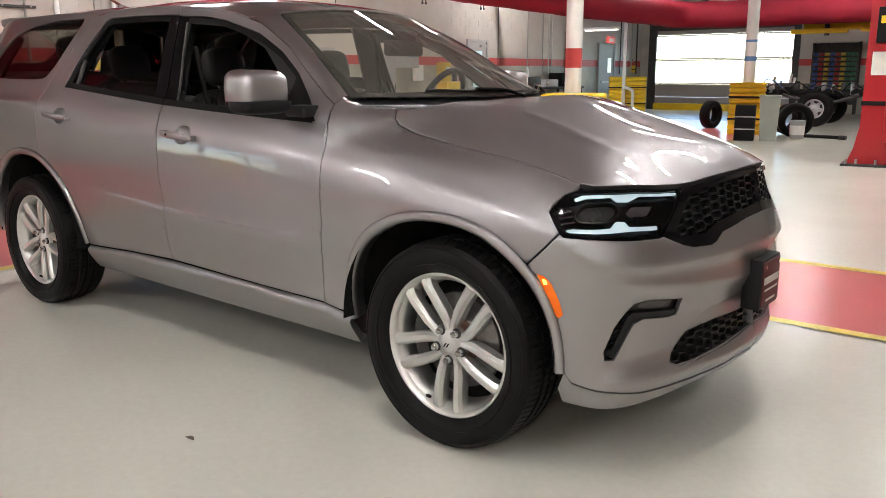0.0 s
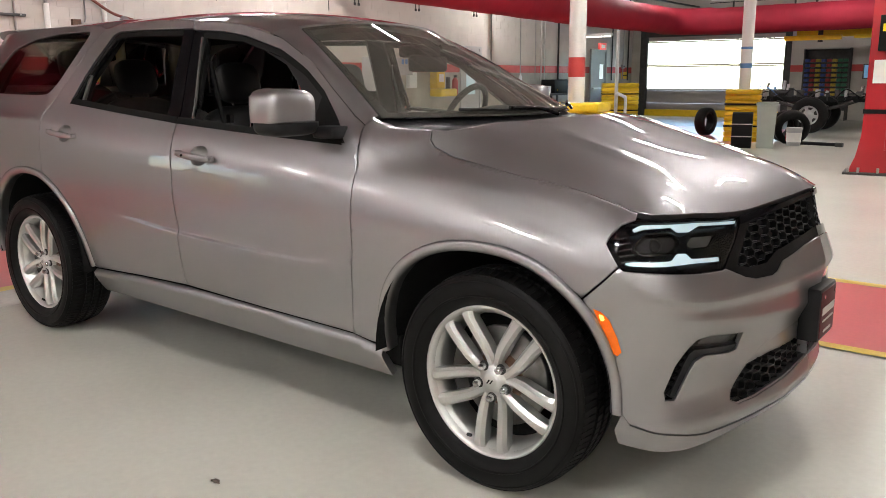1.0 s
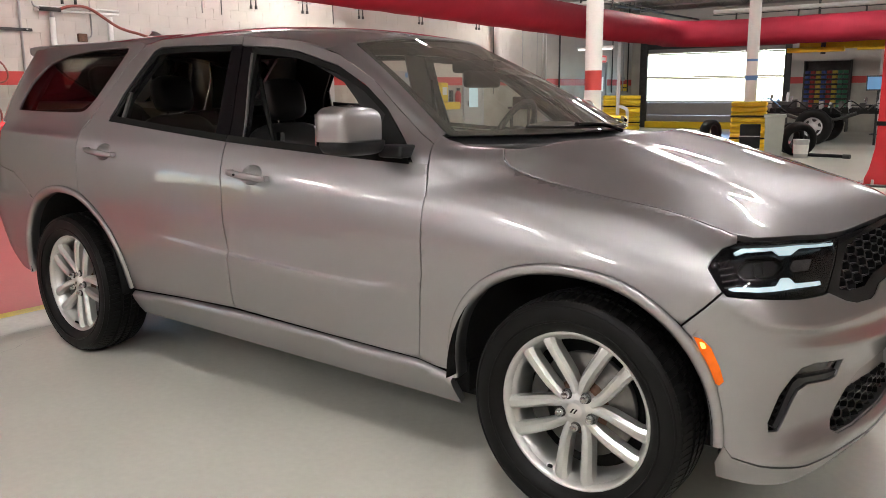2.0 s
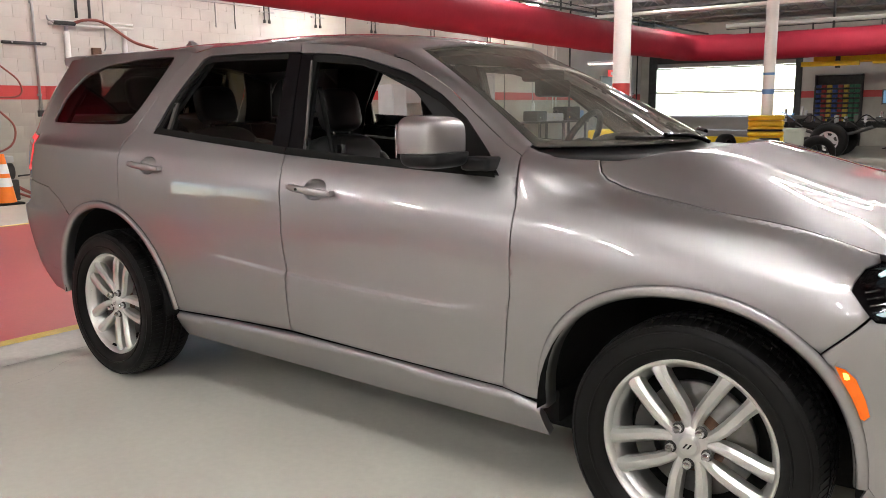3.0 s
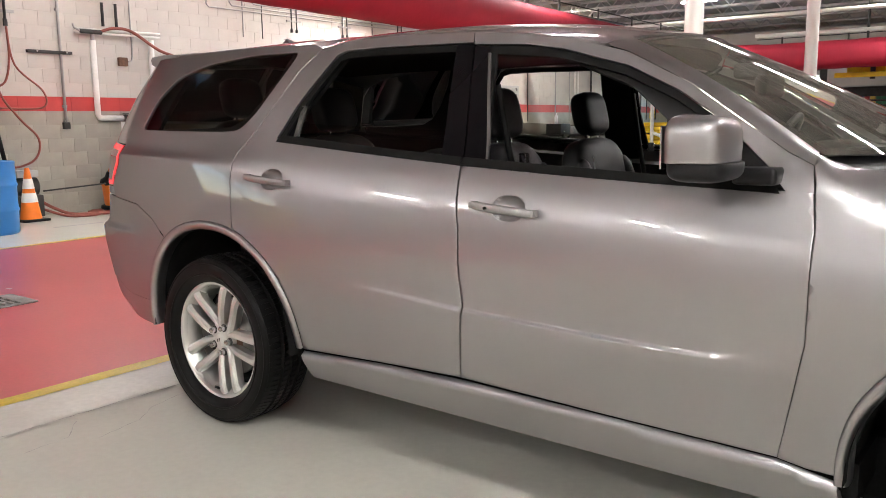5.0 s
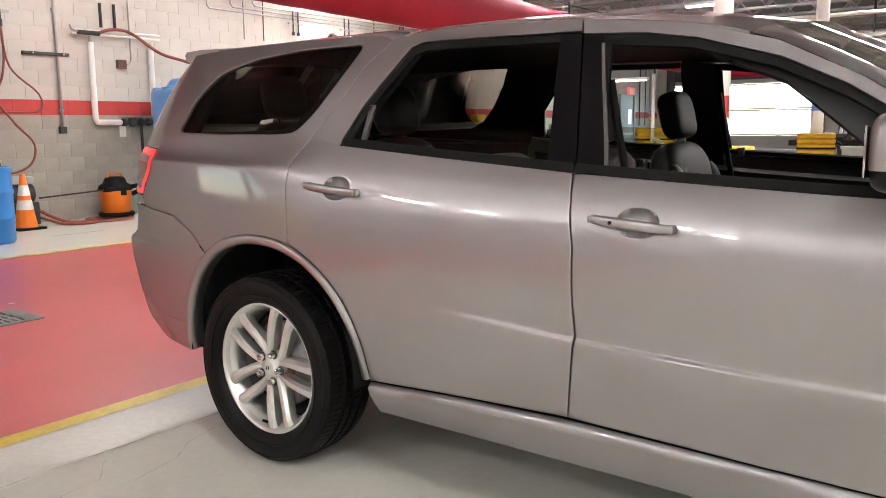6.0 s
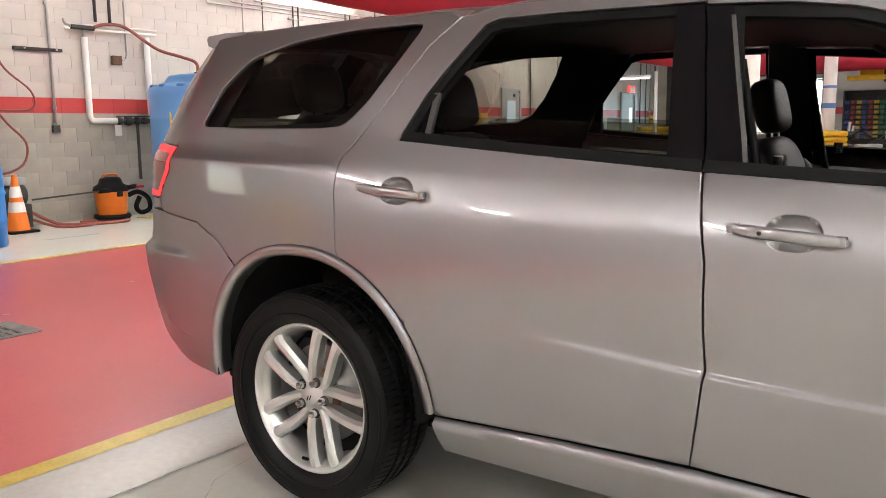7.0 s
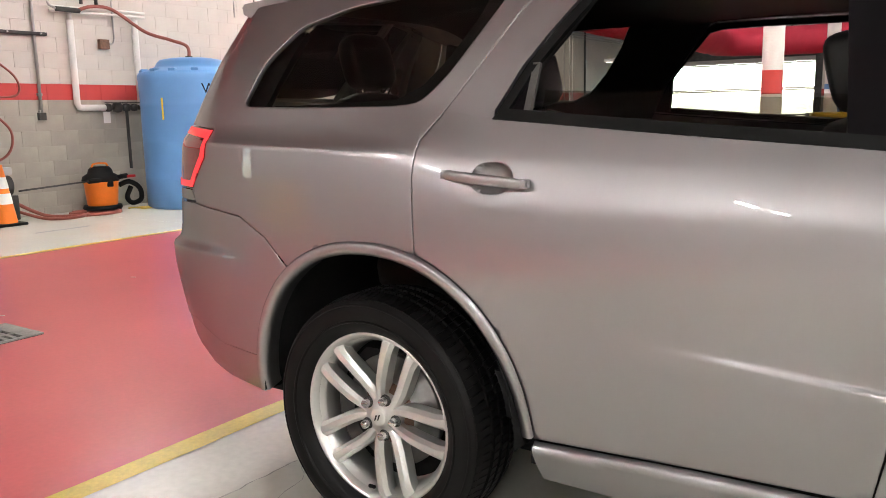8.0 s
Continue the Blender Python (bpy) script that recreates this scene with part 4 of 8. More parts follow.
column(-3.555, 6.04, 0.102, 1.385, 1.62, "white steel column with a red band")
column(-4.55, 15.3, 0.125, 0.4, 0.405, "white steel column with blue tape marks", ((1.57, 0.10, LABEL_BLUE), (1.97, 0.05, LABEL_BLUE)))
column(2.2, 15.3, 0.125, 1.43, 1.67, "white steel column with a red band")
column(-3.53, 24.6, 0.16, 1.55, 1.765, "white steel column with a red band")
ribbed_guard(-3.53, 6.04, 0.68, 0.62, 1.08, 12, "yellow ribbed pad guard strapped round a white column")
ribbed_guard(-4.55, 15.3, 0.72, 0.62, 1.12, 14, "yellow ribbed pad guard strapped round a white column", 10)
ribbed_guard(-10.9, -8.2, 0.7, 0.7, 1.1, 0, "yellow ribbed pad guard standing by the side door")
ribbed_guard(-10.6, 21.6, 1.15, 0.8, 1.22, 30, "yellow ribbed pad guard with a white pipe through it", 9)
post = thing("white_post", "white painted pipe post with a bright tube arm", "post")
part("upright", tube([(-10.45, 21.05, 0.0), (-10.45, 21.05, 2.85)], 0.055, 12, None, 1), WHITE_PAINT, post)
part("arm", smooth_bm(box(-11.70, 20.6, 2.66, -10.45, 20.7, 2.74, 0.01)), FIXTURE, post)
part("tube", box(-11.66, 20.62, 2.63, -10.52, 20.68, 2.658), mat("arm_tube", (1, 0.97, 0.92), 0.4, glow=3.0), post)
part("handrail", tube([(-10.1, 21.0, 0.25), (-10.1, 21.0, 0.72), (-10.18, 21.0, 0.82), (-10.4, 21.0, 0.90)], 0.05, 10), FIXTURE, post)

# red fabric ducts


def fabric_duct(path, r, name, label, seed):
    """A sagging fabric duct with ring seams and wrinkles."""
    bm = bmesh.new()
    pts = [Vector(p) for p in path]
    n, rings = 40, []
    rnd = random.Random(seed)
    dist = 0.0
    for i, p in enumerate(pts):
        d = (pts[min(i + 1, len(pts) - 1)] - pts[max(i - 1, 0)]).normalized()
        a = d.cross(Vector((0, 0, 1))).normalized()
        b = a.cross(d).normalized()
        if i:
            dist += (p - pts[i - 1]).length
        ring = []
        for k in range(n):
            w = 2 * math.pi * k / n
            nz = noise.noise(Vector((dist * 2.2, math.cos(w) * 1.3, math.sin(w) * 1.3 + seed)))
            seam = -0.012 * max(0, 1 - abs((dist % 1.5) - 0.75) / 0.06)
            rr_ = r * (1 + 0.035 * nz) + seam
            top = 0.94 if math.sin(w) > 0.7 else 1.0
            ring.append(bm.verts.new(p + rr_ * (math.cos(w) * a + top * math.sin(w) * b)))
        rings.append(ring)
    for u, v in zip(rings, rings[1:]):
        for k in range(n):
            bm.faces.new((u[k], u[(k + 1) % n], v[(k + 1) % n], v[k]))
    bmesh.ops.recalc_face_normals(bm, faces=bm.faces)
    for q in bm.faces:
        q.smooth = True
    return solid(name, bm, DUCT, label, "duct")


d1 = [(-7.5, y, 3.06 - 0.017 * min(max(y, 0), 13) + 0.0) for y in np.arange(-15.6, 17.4, 0.2)]
zc_ = d1[-1][2]
d1 += [(-7.5 + 0.9 * (1 - math.cos(t)), 17.5 + 0.95 * math.sin(t), zc_ - 0.02) for t in np.linspace(0.1, math.pi / 2, 10)]
d1 += [(x, 18.45, 2.80 + 0.004 * (x + 6)) for x in np.arange(-6.4, 8.8, 0.2)]
duct = fabric_duct(d1, 0.345, "fabric_duct", "red fabric air duct hanging under the roof", 3)
part("support_cable", tube([(-7.5, -15.6, 3.52), (-7.5, 17.4, 3.34)], 0.012, 6, None, 1), DARK_STEEL, duct)
part("support_cable", tube([(-6.6, 18.45, 3.25), (8.8, 18.45, 3.30)], 0.012, 6, None, 1), DARK_STEEL, duct)
for k in range(17):
    part("hook", box(-7.51, -8 + 1.5 * k - 0.02, 3.27 - 0.004 * k, -7.49, -8 + 1.5 * k + 0.02, 3.52 - 0.008 * k), DARK_STEEL, duct)
for k in range(10):
    part("hook", box(-6 + 1.5 * k - 0.02, 18.44, 3.10, -6 + 1.5 * k + 0.02, 18.46, 3.28), DARK_STEEL, duct)
pipe_thing("sprinkler_pipe", [(-12.4, 16.6, 3.62), (9.05, 16.6, 3.62)], 0.045, WHITE_PAINT, "white sprinkler pipe under the joists", n=12)
pipe_thing("sprinkler_pipe", [(-7.0, 19.6, 3.45), (8.8, 19.6, 3.40)], 0.05, WHITE_PAINT, "white sprinkler pipe under the joists", n=12)
pipe_thing("sprinkler_pipe", [(-12.4, 9.6, 3.75), (9.05, 9.6, 3.75)], 0.035, PIPE_GREY, "grey pipe under the joists", n=10)
pipe_thing("gas_pipe", [(-9.8, 4.0, 3.80), (-9.8, 25.9, 3.80)], 0.03, DARK_STEEL, "dark pipe under the joists", n=10)

# red lift post
lf = thing("lift_post", "red two-post lift column bolted to the floor", "lift", at=pose(-0.89, 10.05, 0, 0, 0, 8))
part("base_plate", smooth_bm(box(-0.40, -0.30, 0, 0.40, 0.30, 0.03, 0.006)), DARK_STEEL, lf)
shaft = bmesh.new()
lv = []
for z, hw in ((0.03, 0.34), (0.25, 0.26), (0.55, 0.205), (0.9, 0.20), (4.0, 0.20)):
    lv.append([shaft.verts.new(p) for p in ((-hw, -0.16, z), (hw, -0.16, z), (hw, 0.16, z), (-hw, 0.16, z))])
for u, v in zip(lv, lv[1:]):
    for i in range(4):
        shaft.faces.new((u[i], u[(i + 1) % 4], v[(i + 1) % 4], v[i]))
shaft.faces.new(lv[-1])
bmesh.ops.recalc_face_normals(shaft, faces=shaft.faces)
bmesh.ops.bevel(shaft, geom=[e for e in shaft.edges if abs(e.verts[0].co.z - e.verts[1].co.z) > 0.1], offset=0.015, segments=2, affect="EDGES")
part("shaft", shaft, LIFT_RED, lf)
part("carriage", smooth_bm(box(0.10, -0.24, 0.35, 0.34, -0.14, 1.35, 0.015)), LIFT_RED, lf)
part("control_box", smooth_bm(box(-0.10, -0.27, 1.72, 0.14, -0.162, 2.20, 0.012)), BLACK_RUBBER, lf)
part("control_label", box(-0.06, -0.274, 1.98, 0.04, -0.2705, 2.08), YELLOW_PAD, lf)
part("notice", box(-0.13, -0.168, 1.28, 0.17, -0.1625, 1.60), PAPER, lf, "white paper notices")
part("notice", box(-0.02, -0.168, 2.30, 0.19, -0.1625, 2.62), PAPER, lf)
part("strap", box(-0.212, -0.176, 0.86, 0.212, 0.17, 0.92), BLACK_RUBBER, lf)
for bx in (-0.33, -0.2, 0.05, 0.33):
    part("anchor_bolt", cyl((bx, -0.23, 0.03), (bx, -0.23, 0.10), 0.018, n=8), PIPE_GREY, lf)
for bx in (0.24, 0.45, 0.62):
    part("arm_gear", smooth_bm(box(bx, -0.34, 0.30, bx + 0.18, -0.1, 0.52, 0.02)), LIFT_RED, lf)
arm2 = thing("raised_lift", "yellow raised lift beams of another bay", "lift", at=pose(-3.4, 19.6, 2.28))
part("beam", smooth_bm(box(-1.3, -0.12, 0.08, 1.4, 0.12, 0.26, 0.02)), YELLOW_PAD, arm2)
part("arm", smooth_bm(box(-1.55, -0.3, 0.0, -0.2, -0.14, 0.12, 0.02)), YELLOW_PAD, arm2)
part("arm", smooth_bm(box(0.1, -0.34, 0.02, 1.4, -0.14, 0.10, 0.02)), YELLOW_PAD, arm2)
part("pin", cyl((-0.7, -0.2, -0.05), (-0.7, -0.2, 0.30), 0.06, n=12), DARK_STEEL, arm2)
part("hanger", cyl((-0.9, 0, 0.2), (-0.9, 0, 2.4), 0.03, n=8), DARK_STEEL, arm2)
part("hanger", cyl((0.9, 0, 0.2), (0.9, 0, 2.4), 0.03, n=8), DARK_STEEL, arm2)


# tyres, bins and truck chassis
def loose_tyre(R, w, at, label, name="tyre"):
    t = solid(name, smooth_bm(lathe([(R * 0.60, -w * 0.4), (R * 0.66, -w * 0.5), (R * 0.9, -w * 0.5), (R * 0.98, -w * 0.38), (R, 0), (R * 0.98, w * 0.38), (R * 0.9, w * 0.5), (R * 0.66, w * 0.5), (R * 0.60, w * 0.4), (R * 0.70, 0), (R * 0.60, -w * 0.4)], 40, "Y"), 40), RUBBER, label, "tyre", "loose tyres", at=at)
    return t


loose_tyre(0.335, 0.24, pose(-5.85, 16.6, 0.335, 0, 0, 78), "black tyre standing on its tread")
loose_tyre(0.36, 0.26, pose(-3.45, 15.1, 0.34, 14, 0, 30), "black tyre leaning beside the bin")
loose_tyre(0.33, 0.24, pose(-3.75, 15.6, 0.33, 10, 0, 60), "black tyre leaning beside the bin")
for z in (0.13, 0.39, 0.65):
    loose_tyre(0.33, 0.25, pose(0.6, 19.5, z, 90, 0, 0), "black tyre lying in a low stack")
bx = thing("black_bin", "black plastic bin with moulded ribs", "bin", at=pose(-3.95, 13.5, 0, 0, 0, 16))
part("body", smooth_bm(box(-0.19, -0.17, 0, 0.19, 0.17, 0.70, 0.02)), BLACK_RUBBER, bx)
for z in (0.22, 0.46):
    part("rib", smooth_bm(box(-0.196, -0.176, z, 0.196, 0.176, z + 0.02, 0.004)), PIPE_GREY, bx)
gb = thing("waste_bin", "slim grey-green waste bin with a lid", "bin", at=pose(-3.55, 13.7, 0, 0, 0, 16))
bmg = bmesh.new()
vv = [[bmg.verts.new((sx * w, sy * w * 0.9, z)) for sx, sy in ((-1, -1), (1, -1), (1, 1), (-1, 1))] for w, z in ((0.15, 0.0), (0.185, 0.84))]
for i in range(4):
    bmg.faces.new((vv[0][i], vv[0][(i + 1) % 4], vv[1][(i + 1) % 4], vv[1][i]))
bmg.faces.new(vv[0][::-1])
part("body", bmg, GREY_BIN, gb)
part("lid", smooth_bm(box(-0.205, -0.19, 0.83, 0.205, 0.19, 0.89, 0.012)), GREY_BIN, gb)
bk = thing("bucket", "pale plastic bucket with a red and white label", "bucket", at=pose(-3.24, 14.55, 0))
part("body", smooth_bm(lathe([(0.0, 0.0), (0.13, 0.0), (0.15, 0.33), (0.155, 0.34), (0.155, 0.37), (0.14, 0.37), (0.0, 0.368)], 24), 40), GREY_METAL, bk)
part("label", smooth_bm(lathe([(0.1375, 0.08), (0.1495, 0.27)], 24), 50), PAPER, bk)
part("label", box(-0.152, -0.03, 0.1, -0.145, 0.05, 0.25), RED_BOX, bk)
ax = thing("drive_shaft", "black drive shaft lying on the floor", "shaft", at=pose(-2.75, 14.75, 0.045, 0, 0, -10))
part("shaft", smooth_bm(cyl((-0.45, 0, 0), (0.30, 0, 0), 0.035, n=14)), BLACK_RUBBER, ax)
part("joint", smooth_bm(cyl((0.28, 0, 0), (0.42, 0, 0), 0.045, n=12)), DARK_STEEL, ax)
tr = thing("truck_chassis", "bare black truck chassis with a steel wheel", "chassis", at=pose(-4.05, 19.4, 0, 0, 0, 4) @ Matrix.Scale(1.13, 4))
for y in (-0.42, 0.42):
    part("rail", smooth_bm(box(-1.7, y - 0.04, 0.68, 5.0, y + 0.04, 0.80, 0.01)), BLACK_RUBBER, tr)
for x in (-1.6, -0.6, 0.7, 1.6, 3.0):
    part("cross_member", box(x - 0.05, -0.42, 0.69, x + 0.05, 0.42, 0.79), DARK_STEEL, tr)
part("axle", smooth_bm(cyl((0, -0.8, 0.40), (0, 0.8, 0.40), 0.06, n=12)), DARK_STEEL, tr)
part("differential", smooth_bm(lathe([(0.0, -0.2), (0.15, -0.14), (0.19, 0), (0.15, 0.14), (0, 0.2)], 16, "Y", m=Matrix.Translation((0, 0.1, 0.40)))), DARK_STEEL, tr)
for y in (-0.5, 0.5):
    part("leaf_spring", tube([(-0.75, y, 0.69), (-0.35, y, 0.56), (0, y, 0.50), (0.4, y, 0.56), (0.8, y, 0.70)], 0.035, 8), DARK_STEEL, tr)
for y, f in ((-0.80, 1), (0.80, -1)):
    tw = part("wheel", smooth_bm(lathe([(0.205, -0.10), (0.225, -0.125), (0.33, -0.125), (0.375, -0.10), (0.392, 0), (0.375, 0.10), (0.33, 0.125), (0.225, 0.125), (0.205, 0.10)], 44, "Y"), 40), RUBBER, tr)
    tw.matrix_basis = pose(0, y, 0.40, 0, 0, 0 if f > 0 else 180)
    part("rim", smooth_bm(lathe([(0.210, -0.115), (0.198, -0.105), (0.185, -0.06), (0.17, -0.05)], 36, "Y"), 40), GREY_METAL, tw)
    part("disc", smooth_bm(lathe([(0.0, -0.10), (0.045, -0.10), (0.06, -0.08), (0.12, -0.07)], 30, "Y"), 40), GREY_METAL, tw)
    for k in range(6):
        a = radians(60 * k + 10)
        part("spoke", smooth_bm(box(0.05, -0.075, -0.036, 0.188, -0.045, 0.036, 0.012)), GREY_METAL, tw).matrix_basis = pose(0, 0, 0, 0, 60 * k + 10, 0)
    part("brake_drum", smooth_bm(cyl((0, -0.02, 0), (0, 0.1, 0), 0.19, n=24)), DARK_STEEL, tw)
part("engine_block", smooth_bm(box(-1.15, -0.25, 0.80, -0.55, 0.25, 0.94, 0.03)), DARK_STEEL, tr)
for x, h_, m in ((-1.05, 0.34, CHROME), (-0.9, 0.22, LABEL_BLUE), (-0.7, 0.40, GREY_METAL), (-0.62, 0.30, GREY_METAL), (0.2, 0.12, GREY_METAL), (0.9, 0.25, CHROME), (1.15, 0.16, PAPER)):
    part("fitting", smooth_bm(cyl((x, -0.2, 0.80), (x + 0.03, -0.18, 0.82 + h_ * 0.8), 0.032, n=10)), m, tr)
part("hose", tube([(-1.3, -0.3, 0.82), (-1.15, -0.35, 1.02), (-0.95, -0.3, 0.95), (-0.8, -0.3, 0.82)], 0.014, 6), LABEL_BLUE, tr)
part("tray", box(0.55, -0.45, 0.84, 1.5, 0.3, 0.87), DARK_STEEL, tr)
rt = random.Random(12)
for k in range(16):
    x, w, h_ = -1.5 + 0.19 * k + 0.06 * rt.random(), 0.05 + 0.09 * rt.random(), 0.05 + 0.16 * rt.random()
    part("bracket", smooth_bm(box(x, -0.46, 0.78 - 0.10 * rt.random(), x + w, -0.30, 0.80 + h_, 0.008)), (DARK_STEEL, BLACK_RUBBER, GREY_METAL)[k % 3 if k % 5 else 0], tr)
for k in range(5):
    x = -1.2 + 0.55 * k
    part("brake_line", tube([(x, -0.48, 0.76), (x + 0.2, -0.50, 0.90 + 0.05 * (k % 2)), (x + 0.42, -0.48, 0.82), (x + 0.6, -0.46, 0.70)], 0.012, 6), BLACK_RUBBER if k % 2 else DARK_STEEL, tr)
mon = thing("diagnostic_monitor", "dark monitor with a blue picture on a stand", "monitor", at=pose(-2.75, 19.3, 0, 0, 0, 10))
part("stand", cyl((0, 0, 0), (0, 0, 1.35), 0.03, n=10), DARK_STEEL, mon)
part("screen", smooth_bm(box(-0.28, -0.03, 1.32, 0.28, 0.03, 1.68, 0.01)), DARK_STEEL, mon)
part("picture", box(-0.25, -0.034, 1.35, 0.25, -0.0305, 1.65), mat("screen_picture", (0.10, 0.22, 0.38), 0.2, glow=0.4), mon)

# rack of coloured parts bins
rk = thing("parts_rack", "dark rack full of coloured small-parts bins", "rack", at=pose(-6.12, Y1 - 0.34, 0))
part("back", box(0, 0.28, 0.3, 1.38, 0.32, 2.26), DARK_STEEL, rk)
for x in (0, 1.36):
    part("side", box(x - 0.02, 0, 0.0, x + 0.02, 0.32, 2.26), DARK_STEEL, rk)
part("top", box(-0.02, 0, 2.26, 1.38, 0.32, 2.29), PIPE_GREY, rk)
for r in range(9):
    z = 0.62 + 0.155 * r
    part("shelf", box(0.0, 0.02, z - 0.02, 1.36, 0.28, z - 0.008), DARK_STEEL, rk)
    for c in range(8):
        m = BIN_COLOURS[(2, 0, 1, 2, 0, 1, 3, 3)[c]]
        x = 0.03 + 0.166 * c
        part("bin", smooth_bm(box(x, 0.0, z - 0.008, x + 0.14, 0.24, z + 0.085, 0.008, 1)), m, rk)


# ---- body surface of the car: sections swept along a plan line (x forward, right side at minus y) ----
def pchip(kx, ky, x):
    """Smooth monotone interpolation through knots."""
    kx, ky, x = np.asarray(kx, float), np.asarray(ky, float), np.asarray(x, float)
    hh = np.diff(kx)
    dl = np.diff(ky) / hh
    m = np.zeros_like(ky)
    for i in range(1, len(kx) - 1):
        if dl[i - 1] * dl[i] > 0:
            w1, w2 = 2 * hh[i] + hh[i - 1], hh[i] + 2 * hh[i - 1]
            m[i] = (w1 + w2) / (w1 / dl[i - 1] + w2 / dl[i])
    m[0], m[-1] = dl[0], dl[-1]
    i = np.clip(np.searchsorted(kx, x) - 1, 0, len(kx) - 2)
    t = np.clip((x - kx[i]) / hh[i], -0.2, 1.2)
    t2, t3 = t * t, t * t * t
    return ((2 * t3 - 3 * t2 + 1) * ky[i] + (t3 - 2 * t2 + t) * hh[i] * m[i]
            + (-2 * t3 + 3 * t2) * ky[i + 1] + (t3 - t2) * hh[i] * m[i + 1])


WIDE = 0.93
PLAN = [(-4.21, 0.0), (-4.20, -0.35), (-4.15, -0.63), (-4.045, -0.81), (-3.905, -0.888), (-3.72, -0.925), (-3.45, -0.93), (-2.5, -0.93),
        (-1.0, -0.93), (0.0, -0.93), (0.28, -0.93), (0.43, -0.918), (0.55, -0.87), (0.632, -0.77), (0.685, -0.63), (0.735, -0.42), (0.781, -0.2), (0.800, 0.0)]


def plan_knots():
    at = [i for i, p in enumerate(PLAN) if p == (0.0, -0.93)][0]
    s = [0.0] * len(PLAN)
    for i in range(at + 1, len(PLAN)):
        s[i] = s[i - 1] + math.dist(PLAN[i], PLAN[i - 1])
    for i in range(at - 1, -1, -1):
        s[i] = s[i + 1] - math.dist(PLAN[i], PLAN[i + 1])
    return s


PLAN_S = plan_knots()
S_FRONT, S_REAR = PLAN_S[-1], PLAN_S[0]
